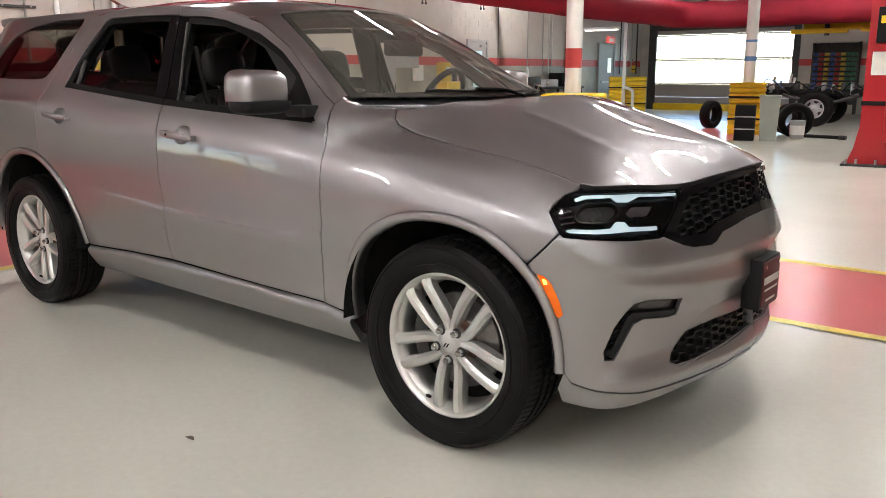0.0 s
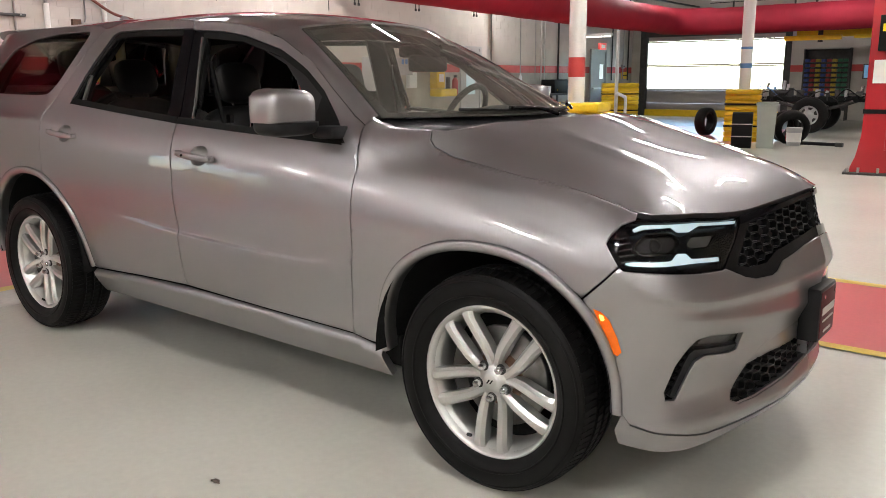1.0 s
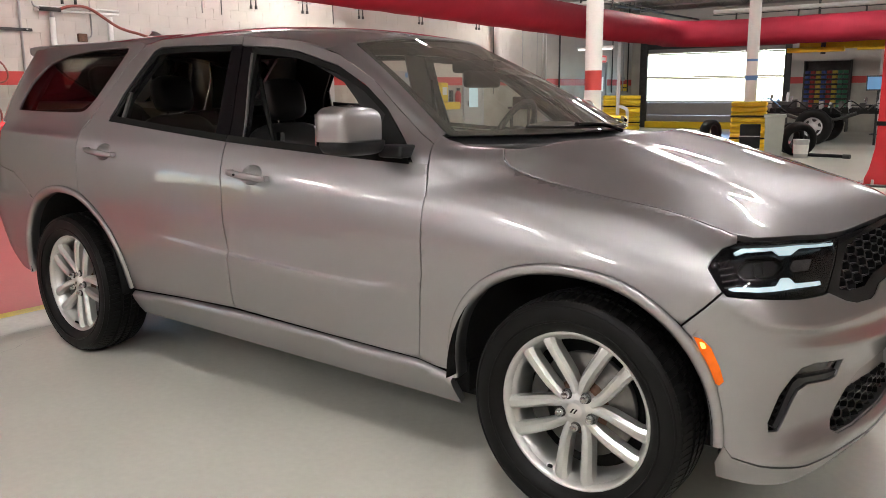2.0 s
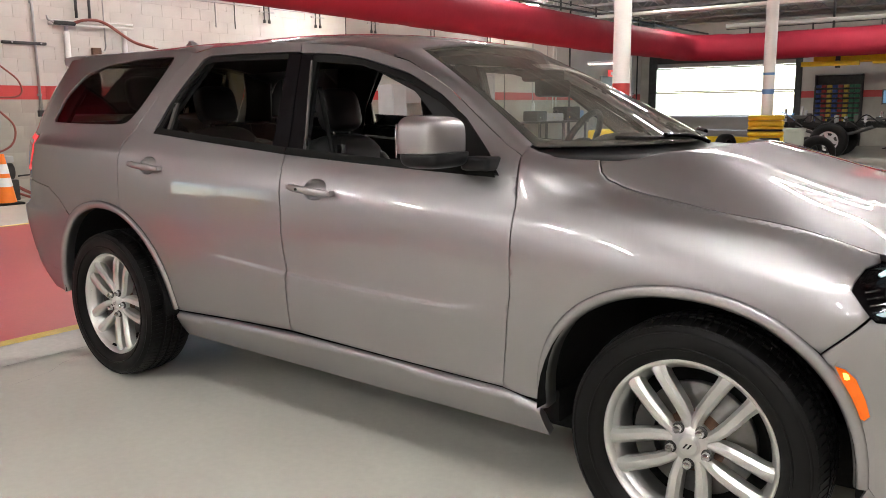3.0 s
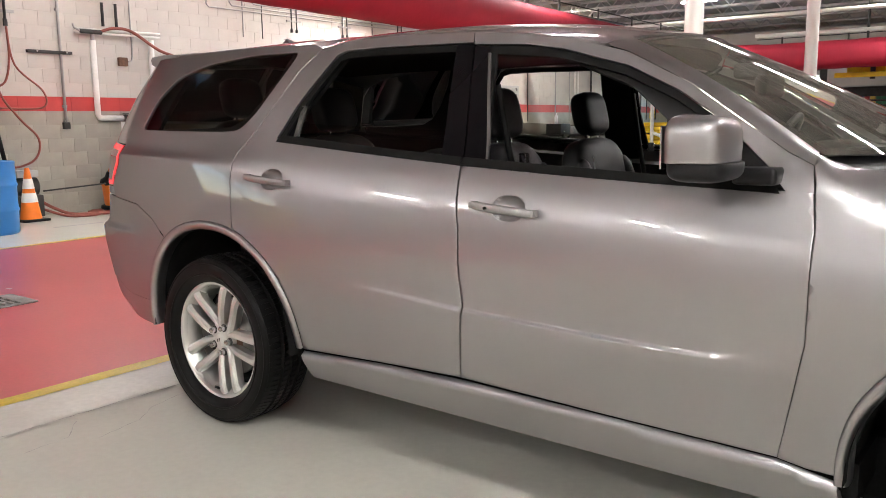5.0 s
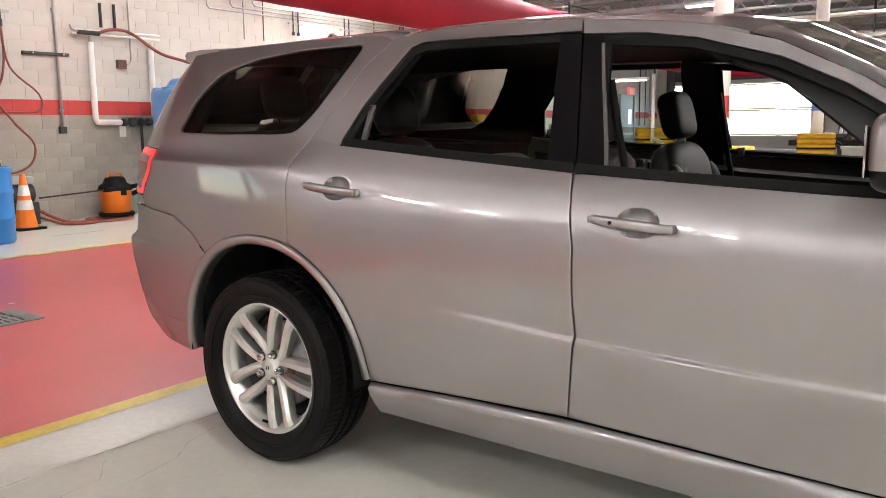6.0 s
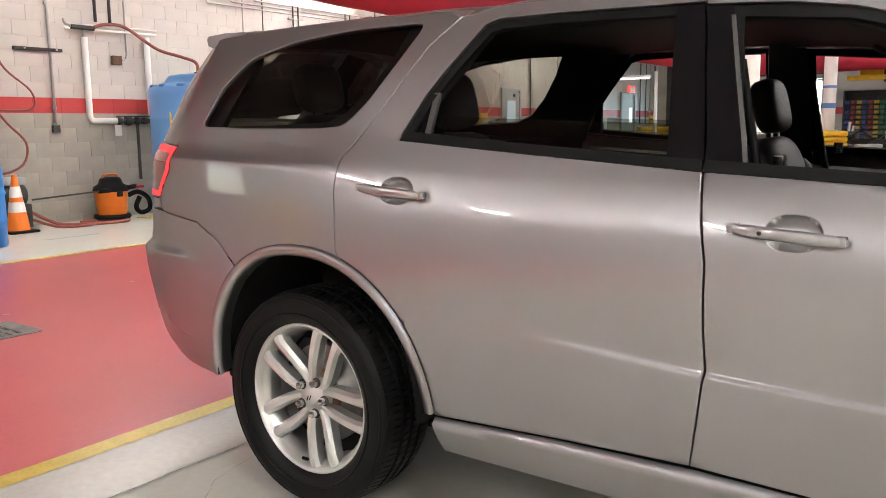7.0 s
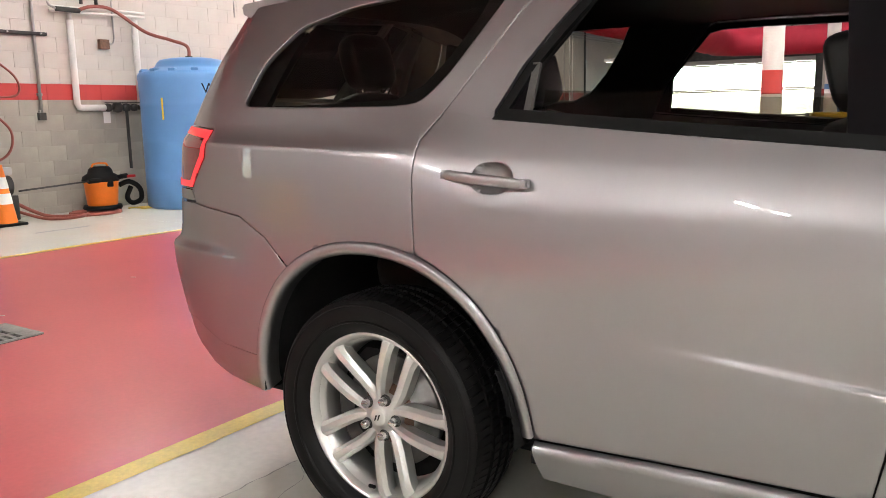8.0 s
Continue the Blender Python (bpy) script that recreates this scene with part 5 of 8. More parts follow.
# levels from the sill up: (s, half width, height)
LEVELS = [
    [(S_REAR, .80, .42), (-3.9, .84, .385), (-3.5, .875, .34), (-2.6, .80, .275), (-0.5, .795, .25), (0.3, .80, .25), (.5, .86, .258), (.7, .912, .262), (1.0, .905, .266), (S_FRONT, .89, .282)],
    [(S_REAR, .87, .50), (-3.9, .885, .48), (-3.5, .905, .42), (-2.6, .835, .34), (-0.5, .83, .33), (0.3, .88, .33), (.5, .915, .345), (.7, .936, .345), (1.0, .928, .330), (S_FRONT, .912, .332)],
    [(S_REAR, .90, .60), (-3.9, .905, .58), (-3.5, .915, .52), (-2.6, .862, .42), (-0.5, .85, .41), (0.3, .905, .41), (.5, .918, .41), (.7, .904, .415), (1.0, .900, .41), (S_FRONT, .895, .41)],
    [(S_REAR, .92, .72), (-3.9, .925, .70), (-3.5, .925, .66), (-2.6, .890, .57), (-1.7, .896, .56), (-0.5, .880, .56), (0.3, .918, .55), (.5, .915, .52), (.7, .900, .52), (1.0, .898, .52), (S_FRONT, .89, .52)],
    [(S_REAR, .933, .76), (-3.9, .933, .76), (-3.5, .93, .74), (-2.6, .914, .712), (-2.2, .920, .716), (-1.7, .921, .691), (-0.9, .914, .670), (-0.5, .908, .70), (0.3, .925, .68), (.5, .921, .672), (.57, .924, .684), (.72, .930, .668), (.9, .930, .646), (1.04, .928, .630), (1.3, .926, .614), (S_FRONT, .922, .612)],
    [(S_REAR, .936, .827), (-3.9, .936, .826), (-3.7, .935, .82), (-3.5, .933, .795), (-2.6, .919, .745), (-2.25, .9195, .742), (-1.9, .914, .724), (-1.7, .913, .711), (-0.9, .907, .690), (-0.5, .916, .76), (0.3, .928, .76), (.45, .927, .775), (.55, .926, .730), (.64, .926, .712), (.75, .926, .697), (.9, .925, .683), (1.1, .924, .670), (S_FRONT, .922, .664)],
    [(S_REAR, .905, .862), (-3.9, .908, .862), (-3.7, .916, .862), (-3.5, .934, .875), (-2.6, .936, .88), (-1.7, .93, .88), (-0.5, .922, .865), (0.3, .922, .82), (.45, .930, .812), (.55, .936, .763), (.64, .940, .742), (.75, .942, .728), (.9, .941, .722), (1.1, .938, .721), (S_FRONT, .936, .722)],
    [(S_REAR, .86, 1.08), (-3.9, .898, 1.08), (-3.5, .930, 1.05), (-2.9, .930, 1.03), (-2.6, .928, 1.03), (-1.7, .922, 1.02), (-1.0, .914, 1.0), (-0.5, .906, .972), (0.0, .902, .922), (0.3, .905, .885), (.45, .912, .86), (.6, .900, .84), (.8, .892, .828), (1.0, .892, .82), (1.2, .900, .82), (S_FRONT, .906, .82)],
    [(S_REAR, .845, 1.18), (-3.9, .888, 1.192), (-3.5, .922, 1.182), (-3.0, .918, 1.16), (-2.6, .904, 1.13), (-1.7, .892, 1.115), (-1.0, .880, 1.092), (-0.6, .876, 1.056), (-0.3, .866, 1.040), (0.0, .862, .985), (0.3, .868, .93), (.45, .885, .905), (.6, .874, .885), (.8, .868, .882), (1.0, .870, .88), (1.2, .880, .88), (S_FRONT, .886, .88)],
    [(S_REAR, .805, 1.235), (-3.9, .858, 1.232), (-3.5, .892, 1.222), (-3.0, .888, 1.21), (-2.6, .868, 1.21), (-1.7, .852, 1.192), (-1.0, .835, 1.172), (-0.62, .842, 1.158), (-0.42, .815, 1.105), (-0.28, .806, 1.078), (0.0, .804, 1.033), (0.2, .806, 1.003), (0.35, .815, .967), (0.46, .835, .945), (.6, .842, .930), (.8, .842, .928), (1.0, .850, .928), (1.2, .868, .932), (S_FRONT, .876, .938)],
    [(S_REAR, .68, 1.34), (-3.9, .81, 1.34), (-3.5, .85, 1.31), (-2.6, .835, 1.28), (-1.7, .825, 1.25), (-1.0, .795, 1.24), (-0.72, .795, 1.222), (-0.62, .792, 1.205), (-0.55, .775, 1.182), (-0.42, .755, 1.158), (-0.28, .748, 1.105), (-0.1, .75, 1.072), (0.0, .752, 1.055), (0.2, .757, 1.03), (0.35, .764, 1.0), (0.46, .778, .976), (.6, .800, .968), (.8, .812, .963), (1.0, .832, .952), (1.05, .838, .953), (1.175, .850, .968), (1.325, .861, .981), (S_FRONT, .866, .989)],
    [(S_REAR, .53, 1.48), (-3.9, .742, 1.47), (-3.5, .785, 1.46), (-2.6, .765, 1.45), (-1.7, .758, 1.43), (-0.9, .70, 1.405), (-0.72, .730, 1.30), (-0.62, .715, 1.236), (-0.55, .702, 1.202), (-0.42, .665, 1.206), (-0.28, .64, 1.145), (0.0, .62, 1.09), (0.3, .63, 1.04), (.6, .75, 1.0), (1.0, .74, 1.04), (S_FRONT, .72, 1.06)],
    [(S_REAR, .36, 1.65), (-3.9, .61, 1.66), (-3.5, .675, 1.66), (-2.6, .672, 1.66), (-1.7, .675, 1.64), (-0.9, .58, 1.60), (-0.72, .62, 1.45), (-0.62, .60, 1.32), (-0.42, .53, 1.255), (0.0, .47, 1.115), (0.3, .48, 1.07), (.6, .65, 1.02), (1.0, .64, 1.06), (S_FRONT, .62, 1.08)],
]


def plan(s):
    """Plan line point and outward normal at s."""
    xs, ys = zip(*PLAN)
    e = 0.004
    x, y = pchip(PLAN_S, xs, s), pchip(PLAN_S, ys, s)
    dx = pchip(PLAN_S, xs, s + e) - pchip(PLAN_S, xs, s - e)
    dy = pchip(PLAN_S, ys, s + e) - pchip(PLAN_S, ys, s - e)
    n = np.hypot(dx, dy) + 1e-9
    return x, y, dy / n, -dx / n


def level_table(s):
    k = [list(zip(*lv)) for lv in LEVELS]
    return (np.array([pchip(a, b, s) for a, b, c in k]), np.array([pchip(a, c, s) for a, b, c in k]))


def crispness(s):
    """How sharply the sheet folds at each level line: ridges of the front bumper, shoulders of the fenders and the quarters."""
    k = np.zeros((len(LEVELS), len(s)))
    nose, tail = np.clip((s - 0.45) / 0.2, 0, 1), np.clip((-2.85 - s) / 0.4, 0, 1)
    wing = np.clip((s + 0.75) / 0.3, 0, 1) * np.clip((0.1 - s) / 0.4, 0, 1)
    k[6], k[4], k[8] = 0.85 * nose, 0.6 * nose, 0.75 * tail + 0.6 * wing
    return k


def across(tab, v, s):
    """Monotone curve through the levels at the real level number v, smooth but for the crisp folds."""
    n = len(tab)
    d = np.diff(tab, axis=0)
    m = np.zeros_like(tab)
    p = d[:-1] * d[1:]
    m[1:-1] = np.where(p > 0, 2 * p / np.where(np.abs(d[:-1] + d[1:]) < 1e-12, 1, d[:-1] + d[1:]), 0)
    m[0], m[-1] = d[0], d[-1]
    k = crispness(s)
    below, above = m.copy(), m.copy()
    below[1:] += k[1:] * (d - m[1:])
    above[:-1] += k[:-1] * (d - m[:-1])
    i = np.clip(np.floor(v).astype(int), 0, n - 2)
    t = v - i
    c = np.arange(tab.shape[1])
    t2, t3 = t * t, t ** 3
    return (2 * t3 - 3 * t2 + 1) * tab[i, c] + (t3 - 2 * t2 + t) * above[i, c] + (3 * t2 - 2 * t3) * tab[i + 1, c] + (t3 - t2) * below[i + 1, c]


def side_sv(s, v):
    h, z = level_table(s)
    x, y, nx, ny = plan(s)
    d = across(h, v, s) - WIDE
    return np.stack([x + nx * d, y + ny * d, across(z, v, s)], 1)


def v_of(s, z):
    _, zt = level_table(s)
    lo, hi = np.zeros_like(s), np.full_like(s, len(LEVELS) - 1.0)
    for _ in range(26):
        mid = (lo + hi) / 2
        up = across(zt, mid, s) < z
        lo, hi = np.where(up, mid, lo), np.where(up, hi, mid)
    return (lo + hi) / 2


def side(q):
    """Points of the body side for rows (s, z)."""
    q = np.asarray(q, float)
    return side_sv(q[:, 0], v_of(q[:, 0], q[:, 1]))


def level_curve(n, s0, s1, k=24):
    """Rows (s, z) along one level line."""
    s = np.linspace(s0, s1, k)
    _, z = level_table(s)
    return [(float(a), float(b)) for a, b in zip(s, z[n])]


def level_z(n, s):
    return float(level_table(np.array([float(s)]))[1][n][0])


def arch(cx, a, b, z_from, z_to, k=30, z0=0.38, power=2.2):
    """Wheel-arch line, from its front end over the top to its rear end."""
    out = []
    t0, t1 = math.asin((z_from - z0) / b), math.pi - math.asin((z_to - z0) / b)
    for i in range(k + 1):
        t = t0 + (t1 - t0) * i / k
        c, s = math.cos(t), math.sin(t)
        out.append((cx + a * math.copysign(abs(c) ** (2 / power), c), z0 + b * math.copysign(abs(s) ** (2 / power), s)))
    return out


FRONT_ARCH, REAR_ARCH = (-0.022, 0.505, 0.475), (-3.033, 0.497, 0.535)
BELT = [(-2.66, 1.262), (-2.2, 1.224), (-1.73, 1.188), (-1.35, 1.167), (-1.04, 1.152), (-0.70, 1.139)]
B_SEAM = [(-1.735, 0.44), (-1.712, 0.56), (-1.688, 0.71), (-1.693, 0.81), (-1.695, 0.97), (-1.728, 1.188)]
FRONT_SEAM = [(-0.672, 0.408), (-0.632, 0.60), (-0.603, 0.75), (-0.60, 0.85), (-0.602, 1.04), (-0.617, 1.16), (-0.632, 1.203)]
TOP_SEAM = [(-0.632, 1.203), (-0.702, 1.236), (-0.845, 1.327), (-1.008, 1.431), (-1.226, 1.538), (-1.457, 1.600), (-1.796, 1.636)]
TOP_SEAM_REAR = [(-1.796, 1.636), (-2.122, 1.648), (-2.40, 1.645), (-2.535, 1.625)]
REAR_SEAM = [(-2.535, 1.625), (-2.637, 1.54), (-2.737, 1.389), (-2.825, 1.262), (-2.868, 1.20), (-2.874, 1.10), (-2.862, 0.885)]
SILL_TOP = [(-2.535, 0.405), (-2.11, 0.425), (-1.735, 0.432), (-1.16, 0.416), (-0.672, 0.405), (-0.52, 0.375)]


def both(fn):
    """Right side first, then the mirrored left side."""
    return [fn(f) for f in (1, -1)]


car = thing("car", "clean silver-grey sport utility car with its windows wound down", "car")


def car_skin(name, outline, material=PAINT, holes=(), parent=None, fn=side, label="", **kw):
    return both(lambda f: part(name, skin(name, fn, outline, holes, flip=f, **kw), material, (parent if not isinstance(parent, list) else parent[0 if f > 0 else 1]) or car, label))


# hollows behind the door handles
def dish_line(xm, zm):
    return [(xm + 0.060 * math.copysign(abs(math.cos(t)) ** 0.8, math.cos(t)), zm + 0.040 * math.sin(t) + 0.001) for t in np.linspace(0, 2 * math.pi, 25)[:-1]]


def dish_fn(xm, zm):
    def fn(q):
        p = side(q)
        r = ((q[:, 0] - xm) / 0.061) ** 2 + ((q[:, 1] - zm - 0.001) / 0.0405) ** 2
        p[:, 1] += 0.036 * np.clip(1 - r, 0, 1) ** 0.6
        return p
    return fn


def folds(s0, s1, levels, gap=0.03):
    """Rows of points along level lines, also between them, where the sheet bends sharply."""
    s = np.arange(s0, s1, gap)
    _, zt = level_table(s)
    return [(float(a), float(z)) for v in levels for a, z in zip(s, across(zt, np.full_like(s, v), s))]


# fenders, doors, quarters
FA = arch(*FRONT_ARCH, 0.746, 0.388)
HOOD_SEAM = [(-0.40, 1.187), (-0.375, 1.153), (-0.345, 1.130)] + level_curve(10, -0.29, 0.50, 24)
fenders = car_skin("fender", FRONT_SEAM + [(-0.64, 1.232), (-0.60, 1.213), (-0.55, 1.195), (-0.49, 1.190), (-0.44, 1.188)] + HOOD_SEAM + [(0.496, 0.958), (0.466, 0.951), (0.436, 0.945), (0.412, 0.918), (0.406, 0.896), (0.455, 0.838), (0.412, 0.792), (0.349, 0.731)] + [p for p in FA if p[0] < 0.342] + [(-0.60, 0.395)], soft=0.004, folds=folds(-0.58, 0.38, (7, 7.5, 7.8, 8, 8.25, 8.6, 9, 9.5)))
CURVED_GAP = 0.0024


def shrink(poly, g):
    """Draws an outline in by g on all sides."""
    c = []
    m = len(poly)
    area = sum(poly[i][0] * poly[(i + 1) % m][1] - poly[(i + 1) % m][0] * poly[i][1] for i in range(m))
    sg = 1 if area > 0 else -1
    for i in range(m):
        (ax, ay), (px, py), (bx, by) = poly[i - 1], poly[i], poly[(i + 1) % m]
        d0, d1 = Vector((px - ax, py - ay)), Vector((bx - px, by - py))
        if d0.length < 1e-9 or d1.length < 1e-9:
            continue
        n = (Vector((-d0.y, d0.x)).normalized() + Vector((-d1.y, d1.x)).normalized())
        if n.length < 1e-6:
            continue
        n.normalize()
        c.append((px + sg * n.x * g, py + sg * n.y * g))
    return c


fd_low = [B_SEAM[-1]] + BELT[3:] + [(-0.6185, 1.142)] + FRONT_SEAM[::-1][2:] + [(-1.16, 0.419)] + B_SEAM[:-1]
front_doors = car_skin("front_door", shrink(fd_low, CURVED_GAP), holes=[dish_line(-1.5065, 1.051)], folds=folds(-1.74, -0.6, (3.6, 4, 4.3, 4.6, 5, 5.3)), soft=0.004)
rd_low = [(-2.80, 1.285)] + BELT[:3] + B_SEAM[::-1][1:] + [(-2.11, 0.428), (-2.538, 0.41)] + [p for p in arch(*REAR_ARCH, 0.43, 0.886, 26) if p[0] > -2.858] + REAR_SEAM[::-1][:-3]
rear_doors = car_skin("rear_door", shrink(rd_low, CURVED_GAP), holes=[dish_line(-2.628, 1.1055)], folds=folds(-2.6, -1.68, (3.6, 4, 4.3, 4.6, 5, 5.3)), soft=0.004)

# window frames of the doors
fd_frame = [TOP_SEAM[-1]] + TOP_SEAM[::-1][1:] + [(-0.6205, 1.163), (-0.6155, 1.134), (-0.684, 1.131), (-0.738, 1.191), (-0.790, 1.233), (-0.897, 1.323), (-1.041, 1.411), (-1.215, 1.492), (-1.445, 1.556), (-1.58, 1.577), (-1.785, 1.590)]
car_skin("window_frame", shrink(fd_frame, 0.002), parent=front_doors, step=0.03, lift=0.0006)
rd_frame = [(-1.796, 1.636)] + [(-1.790, 1.597), (-1.86, 1.598), (-2.21, 1.606), (-2.40, 1.606), (-2.445, 1.59), (-2.54, 1.472), (-2.60, 1.39), (-2.658, 1.275), (-2.654, 1.254), (-2.80, 1.273), (-2.822, 1.262), (-2.737, 1.389), (-2.637, 1.54), (-2.535, 1.625)] + TOP_SEAM_REAR[::-1][1:-1]
car_skin("window_frame", shrink(rd_frame, 0.002), parent=rear_doors, step=0.03, lift=0.0006)
# gloss pillar covers between the windows
car_skin("pillar_cover", [(-1.720, 1.584), (-1.784, 1.588), (-1.725, 1.196), (-1.634, 1.186)], GLOSS_BLACK, parent=front_doors, lift=-0.006)
car_skin("pillar_cover", [(-1.793, 1.594), (-1.866, 1.596), (-1.825, 1.205), (-1.732, 1.197)], GLOSS_BLACK, parent=rear_doors, lift=-0.006)
# belt mouldings
car_skin("belt_moulding", [(a, b - 0.009) for a, b in BELT[2:]] + [(-0.72, 1.156), (-1.04, 1.168), (-1.35, 1.184), (-1.725, 1.207)], BLACK_RUBBER, parent=front_doors, lift=0.004, label="black rubber belt strip")
car_skin("belt_moulding", [(a, b - 0.009) for a, b in BELT[:3]] + [(-1.735, 1.207), (-2.2, 1.242), (-2.64, 1.280)], BLACK_RUBBER, parent=rear_doors, lift=0.004, label="black rubber belt strip")
# rubber channels round the window openings
car_skin("window_channel", [(-1.79, 1.589), (-1.58, 1.578), (-1.445, 1.557), (-1.215, 1.493), (-1.041, 1.412), (-0.897, 1.324), (-0.778, 1.228), (-0.70, 1.14), (-0.735, 1.16), (-0.80, 1.228), (-0.905, 1.305), (-1.045, 1.39), (-1.22, 1.47), (-1.45, 1.534), (-1.69, 1.557), (-1.650, 1.21), (-1.675, 1.205)], BLACK_RUBBER, parent=front_doors, lift=-0.010)
car_skin("window_channel", [(-1.865, 1.598), (-2.21, 1.606), (-2.40, 1.607), (-2.445, 1.591), (-2.54, 1.473), (-2.60, 1.391), (-2.658, 1.28), (-2.63, 1.275), (-2.57, 1.39), (-2.51, 1.47), (-2.425, 1.572), (-2.38, 1.582), (-2.21, 1.583), (-1.865, 1.575)], BLACK_RUBBER, parent=rear_doors, lift=-0.010)
car_skin("window_seal", [(-1.722, 1.560), (-1.712, 1.560), (-1.630, 1.205), (-1.641, 1.205)], SEAL_GREY, parent=front_doors, lift=-0.004, flange=0.008, step=0.03)
# division bar and fixed pane behind it in the rear door
car_skin("division_bar", [(-2.560, 1.400), (-2.580, 1.400), (-2.582, 1.268), (-2.562, 1.266)], SEAL_GREY, parent=rear_doors, lift=-0.010, flange=0.012, step=0.03)
car_skin("lowered_glass", [(-1.83, 1.305), (-2.54, 1.335), (-2.54, 1.26), (-1.83, 1.20)], PRIVACY, parent=rear_doors, lift=-0.03, flange=0.0, step=0.1, label="dark tinted glass, wound down")
car_skin("corner_panel", [(-2.49, 1.51), (-2.58, 1.395), (-2.645, 1.275), (-2.572, 1.268), (-2.568, 1.40)], GLOSS_BLACK, parent=rear_doors, lift=-0.02, flange=0.0, step=0.1)

# quarters with their windows
QW = rounded([(-3.60, 1.305), (-3.545, 1.44), (-3.43, 1.548), (-3.24, 1.596), (-2.98, 1.618), (-2.668, 1.618), (-2.746, 1.497), (-2.827, 1.376), (-2.905, 1.30), (-3.0, 1.294), (-3.3, 1.297)], 0.035, 3)
RA = arch(*REAR_ARCH, 0.886, 0.43, 30)
RA_Q = [p for p in RA if -3.352 < p[0] < -2.866]
quarter = REAR_SEAM + RA_Q + [(-3.355, 0.822), (-3.443, 0.903), (-3.556, 0.962), (-3.82, 0.988), (-3.85, 1.03), (-3.742, 1.14), (-3.725, 1.236), (-3.98, 1.25), (-3.90, 1.36), (-3.80, 1.50), (-3.735, 1.64), (-3.0, 1.655), (-2.60, 1.645)]
quarters = car_skin("quarter_panel", quarter, holes=[QW], step=0.032, soft=0.004, folds=folds(-3.88, -2.85, (7.7, 7.9, 8, 8.15, 8.5)))
QP = side(np.array(QW))
q_plane = np.linalg.lstsq(np.stack([np.ones(len(QP)), QP[:, 0], QP[:, 2]], 1), QP[:, 1], rcond=None)[0]


def quarter_glass(q):
    """Glass a little flatter than the body round it."""
    p = side(q)
    p[:, 1] = 0.45 * p[:, 1] + 0.55 * (q_plane[0] + q_plane[1] * p[:, 0] + q_plane[2] * p[:, 2])
    return p


car_skin("quarter_window", QW, PRIVACY, parent=quarters, fn=quarter_glass, lift=-0.006, flange=0.0, label="dark tinted quarter glass")
# tail
TG_WIN = [(-4.20, 1.60), (-4.15, 1.345), (S_REAR + 0.002, 1.335), (S_REAR + 0.002, 1.634)]
car_skin("tailgate", [(-3.986, 1.25), (-3.906, 1.36), (-3.806, 1.50), (-3.741, 1.64), (S_REAR, 1.65), (S_REAR, 1.0), (-3.83, 0.995), (-3.86, 1.03), (-4.3, 1.03), (-4.3, 1.25)], step=0.05, holes=[TG_WIN])
car_skin("rear_window", TG_WIN, PRIVACY, lift=-0.004, flange=0.0, step=0.06, label="dark tinted tailgate glass")
TL = [(-3.729, 1.233), (-3.746, 1.14), (-3.845, 1.036), (-4.30, 1.036), (-4.30, 1.245), (-3.98, 1.247)]
tails = car_skin("tail_light", TL, RED_LENS, label="red tail light with a lit bar round its edge", step=0.03)
car_skin("light_bar", [(-3.733, 1.230), (-3.750, 1.14), (-3.848, 1.040), (-4.28, 1.04), (-4.28, 1.062), (-3.862, 1.062), (-3.778, 1.148), (-3.762, 1.205), (-3.98, 1.220), (-4.28, 1.22), (-4.28, 1.243), (-3.98, 1.243)], RED_LIT, parent=tails, lift=0.003, step=0.03, flange=0.004)
# bumpers
RB_ARCH = [p for p in arch(*REAR_ARCH, 0.80, 0.39, 30) if p[0] < -3.352]
RB_HI = [p for p in RB_ARCH if p[1] > 0.505]
RB_LO = [p for p in RB_ARCH if p[1] <= 0.495]
car_skin("rear_bumper", [(-3.357, 0.816)] + RB_HI + [(-3.522, 0.502), (-3.715, 0.515), (-3.89, 0.572), (S_REAR, 0.60), (S_REAR, 0.992), (-3.82, 0.984), (-3.556, 0.958), (-3.443, 0.899)], folds=folds(-4.6, -3.4, (4.5, 5, 5.33, 5.66, 6, 6.4)), soft=0.004)
car_skin("rear_bumper_skirt", [(-3.522, 0.498)] + RB_LO + [(-3.562, 0.372), (-3.9, 0.39), (S_REAR, 0.425), (S_REAR, 0.596), (-3.89, 0.568), (-3.715, 0.511)], lift=-0.003)
FOG = [(.952, .588), (.950, .550), (.945, .532), (.905, .529), (.776, .545), (.735, .533), (.658, .425), (.622, .427), (.617, .455), (.654, .531), (.691, .579), (.722, .607), (.778, .612)]
LOW_GRILLE = [(.905, .376), (.925, .402), (.960, .432), (1.02, .472), (1.11, .512), (1.26, .534), (S_FRONT, .540), (S_FRONT, .390), (1.26, .369), (1.047, .354), (.94, .358)]
RECESS = [(.962, .428), (1.02, .468), (1.11, .508), (1.26, .530), (S_FRONT, .536), (S_FRONT, .448), (1.216, .455), (1.071, .445), (.985, .426)]
MARKER = [(.384, .702), (.408, .697), (.436, .674), (.462, .621), (.475, .579), (.463, .565), (.449, .572), (.415, .642)]
GRILLE_LOW = [(.852, .805), (.934, .771), (.990, .757), (1.088, .753), (1.122, .761), (1.170, .788), (1.345, .815), (S_FRONT, .825)]
LIP_SEAM = [(0.482, 0.392), (0.507, 0.357), (0.587, 0.338), (0.757, 0.310), (1.05, 0.296), (S_FRONT, 0.302)]
FB_ARCH = [p for p in arch(*FRONT_ARCH, 0.39, 0.388, 40) if p[0] > 0.356]
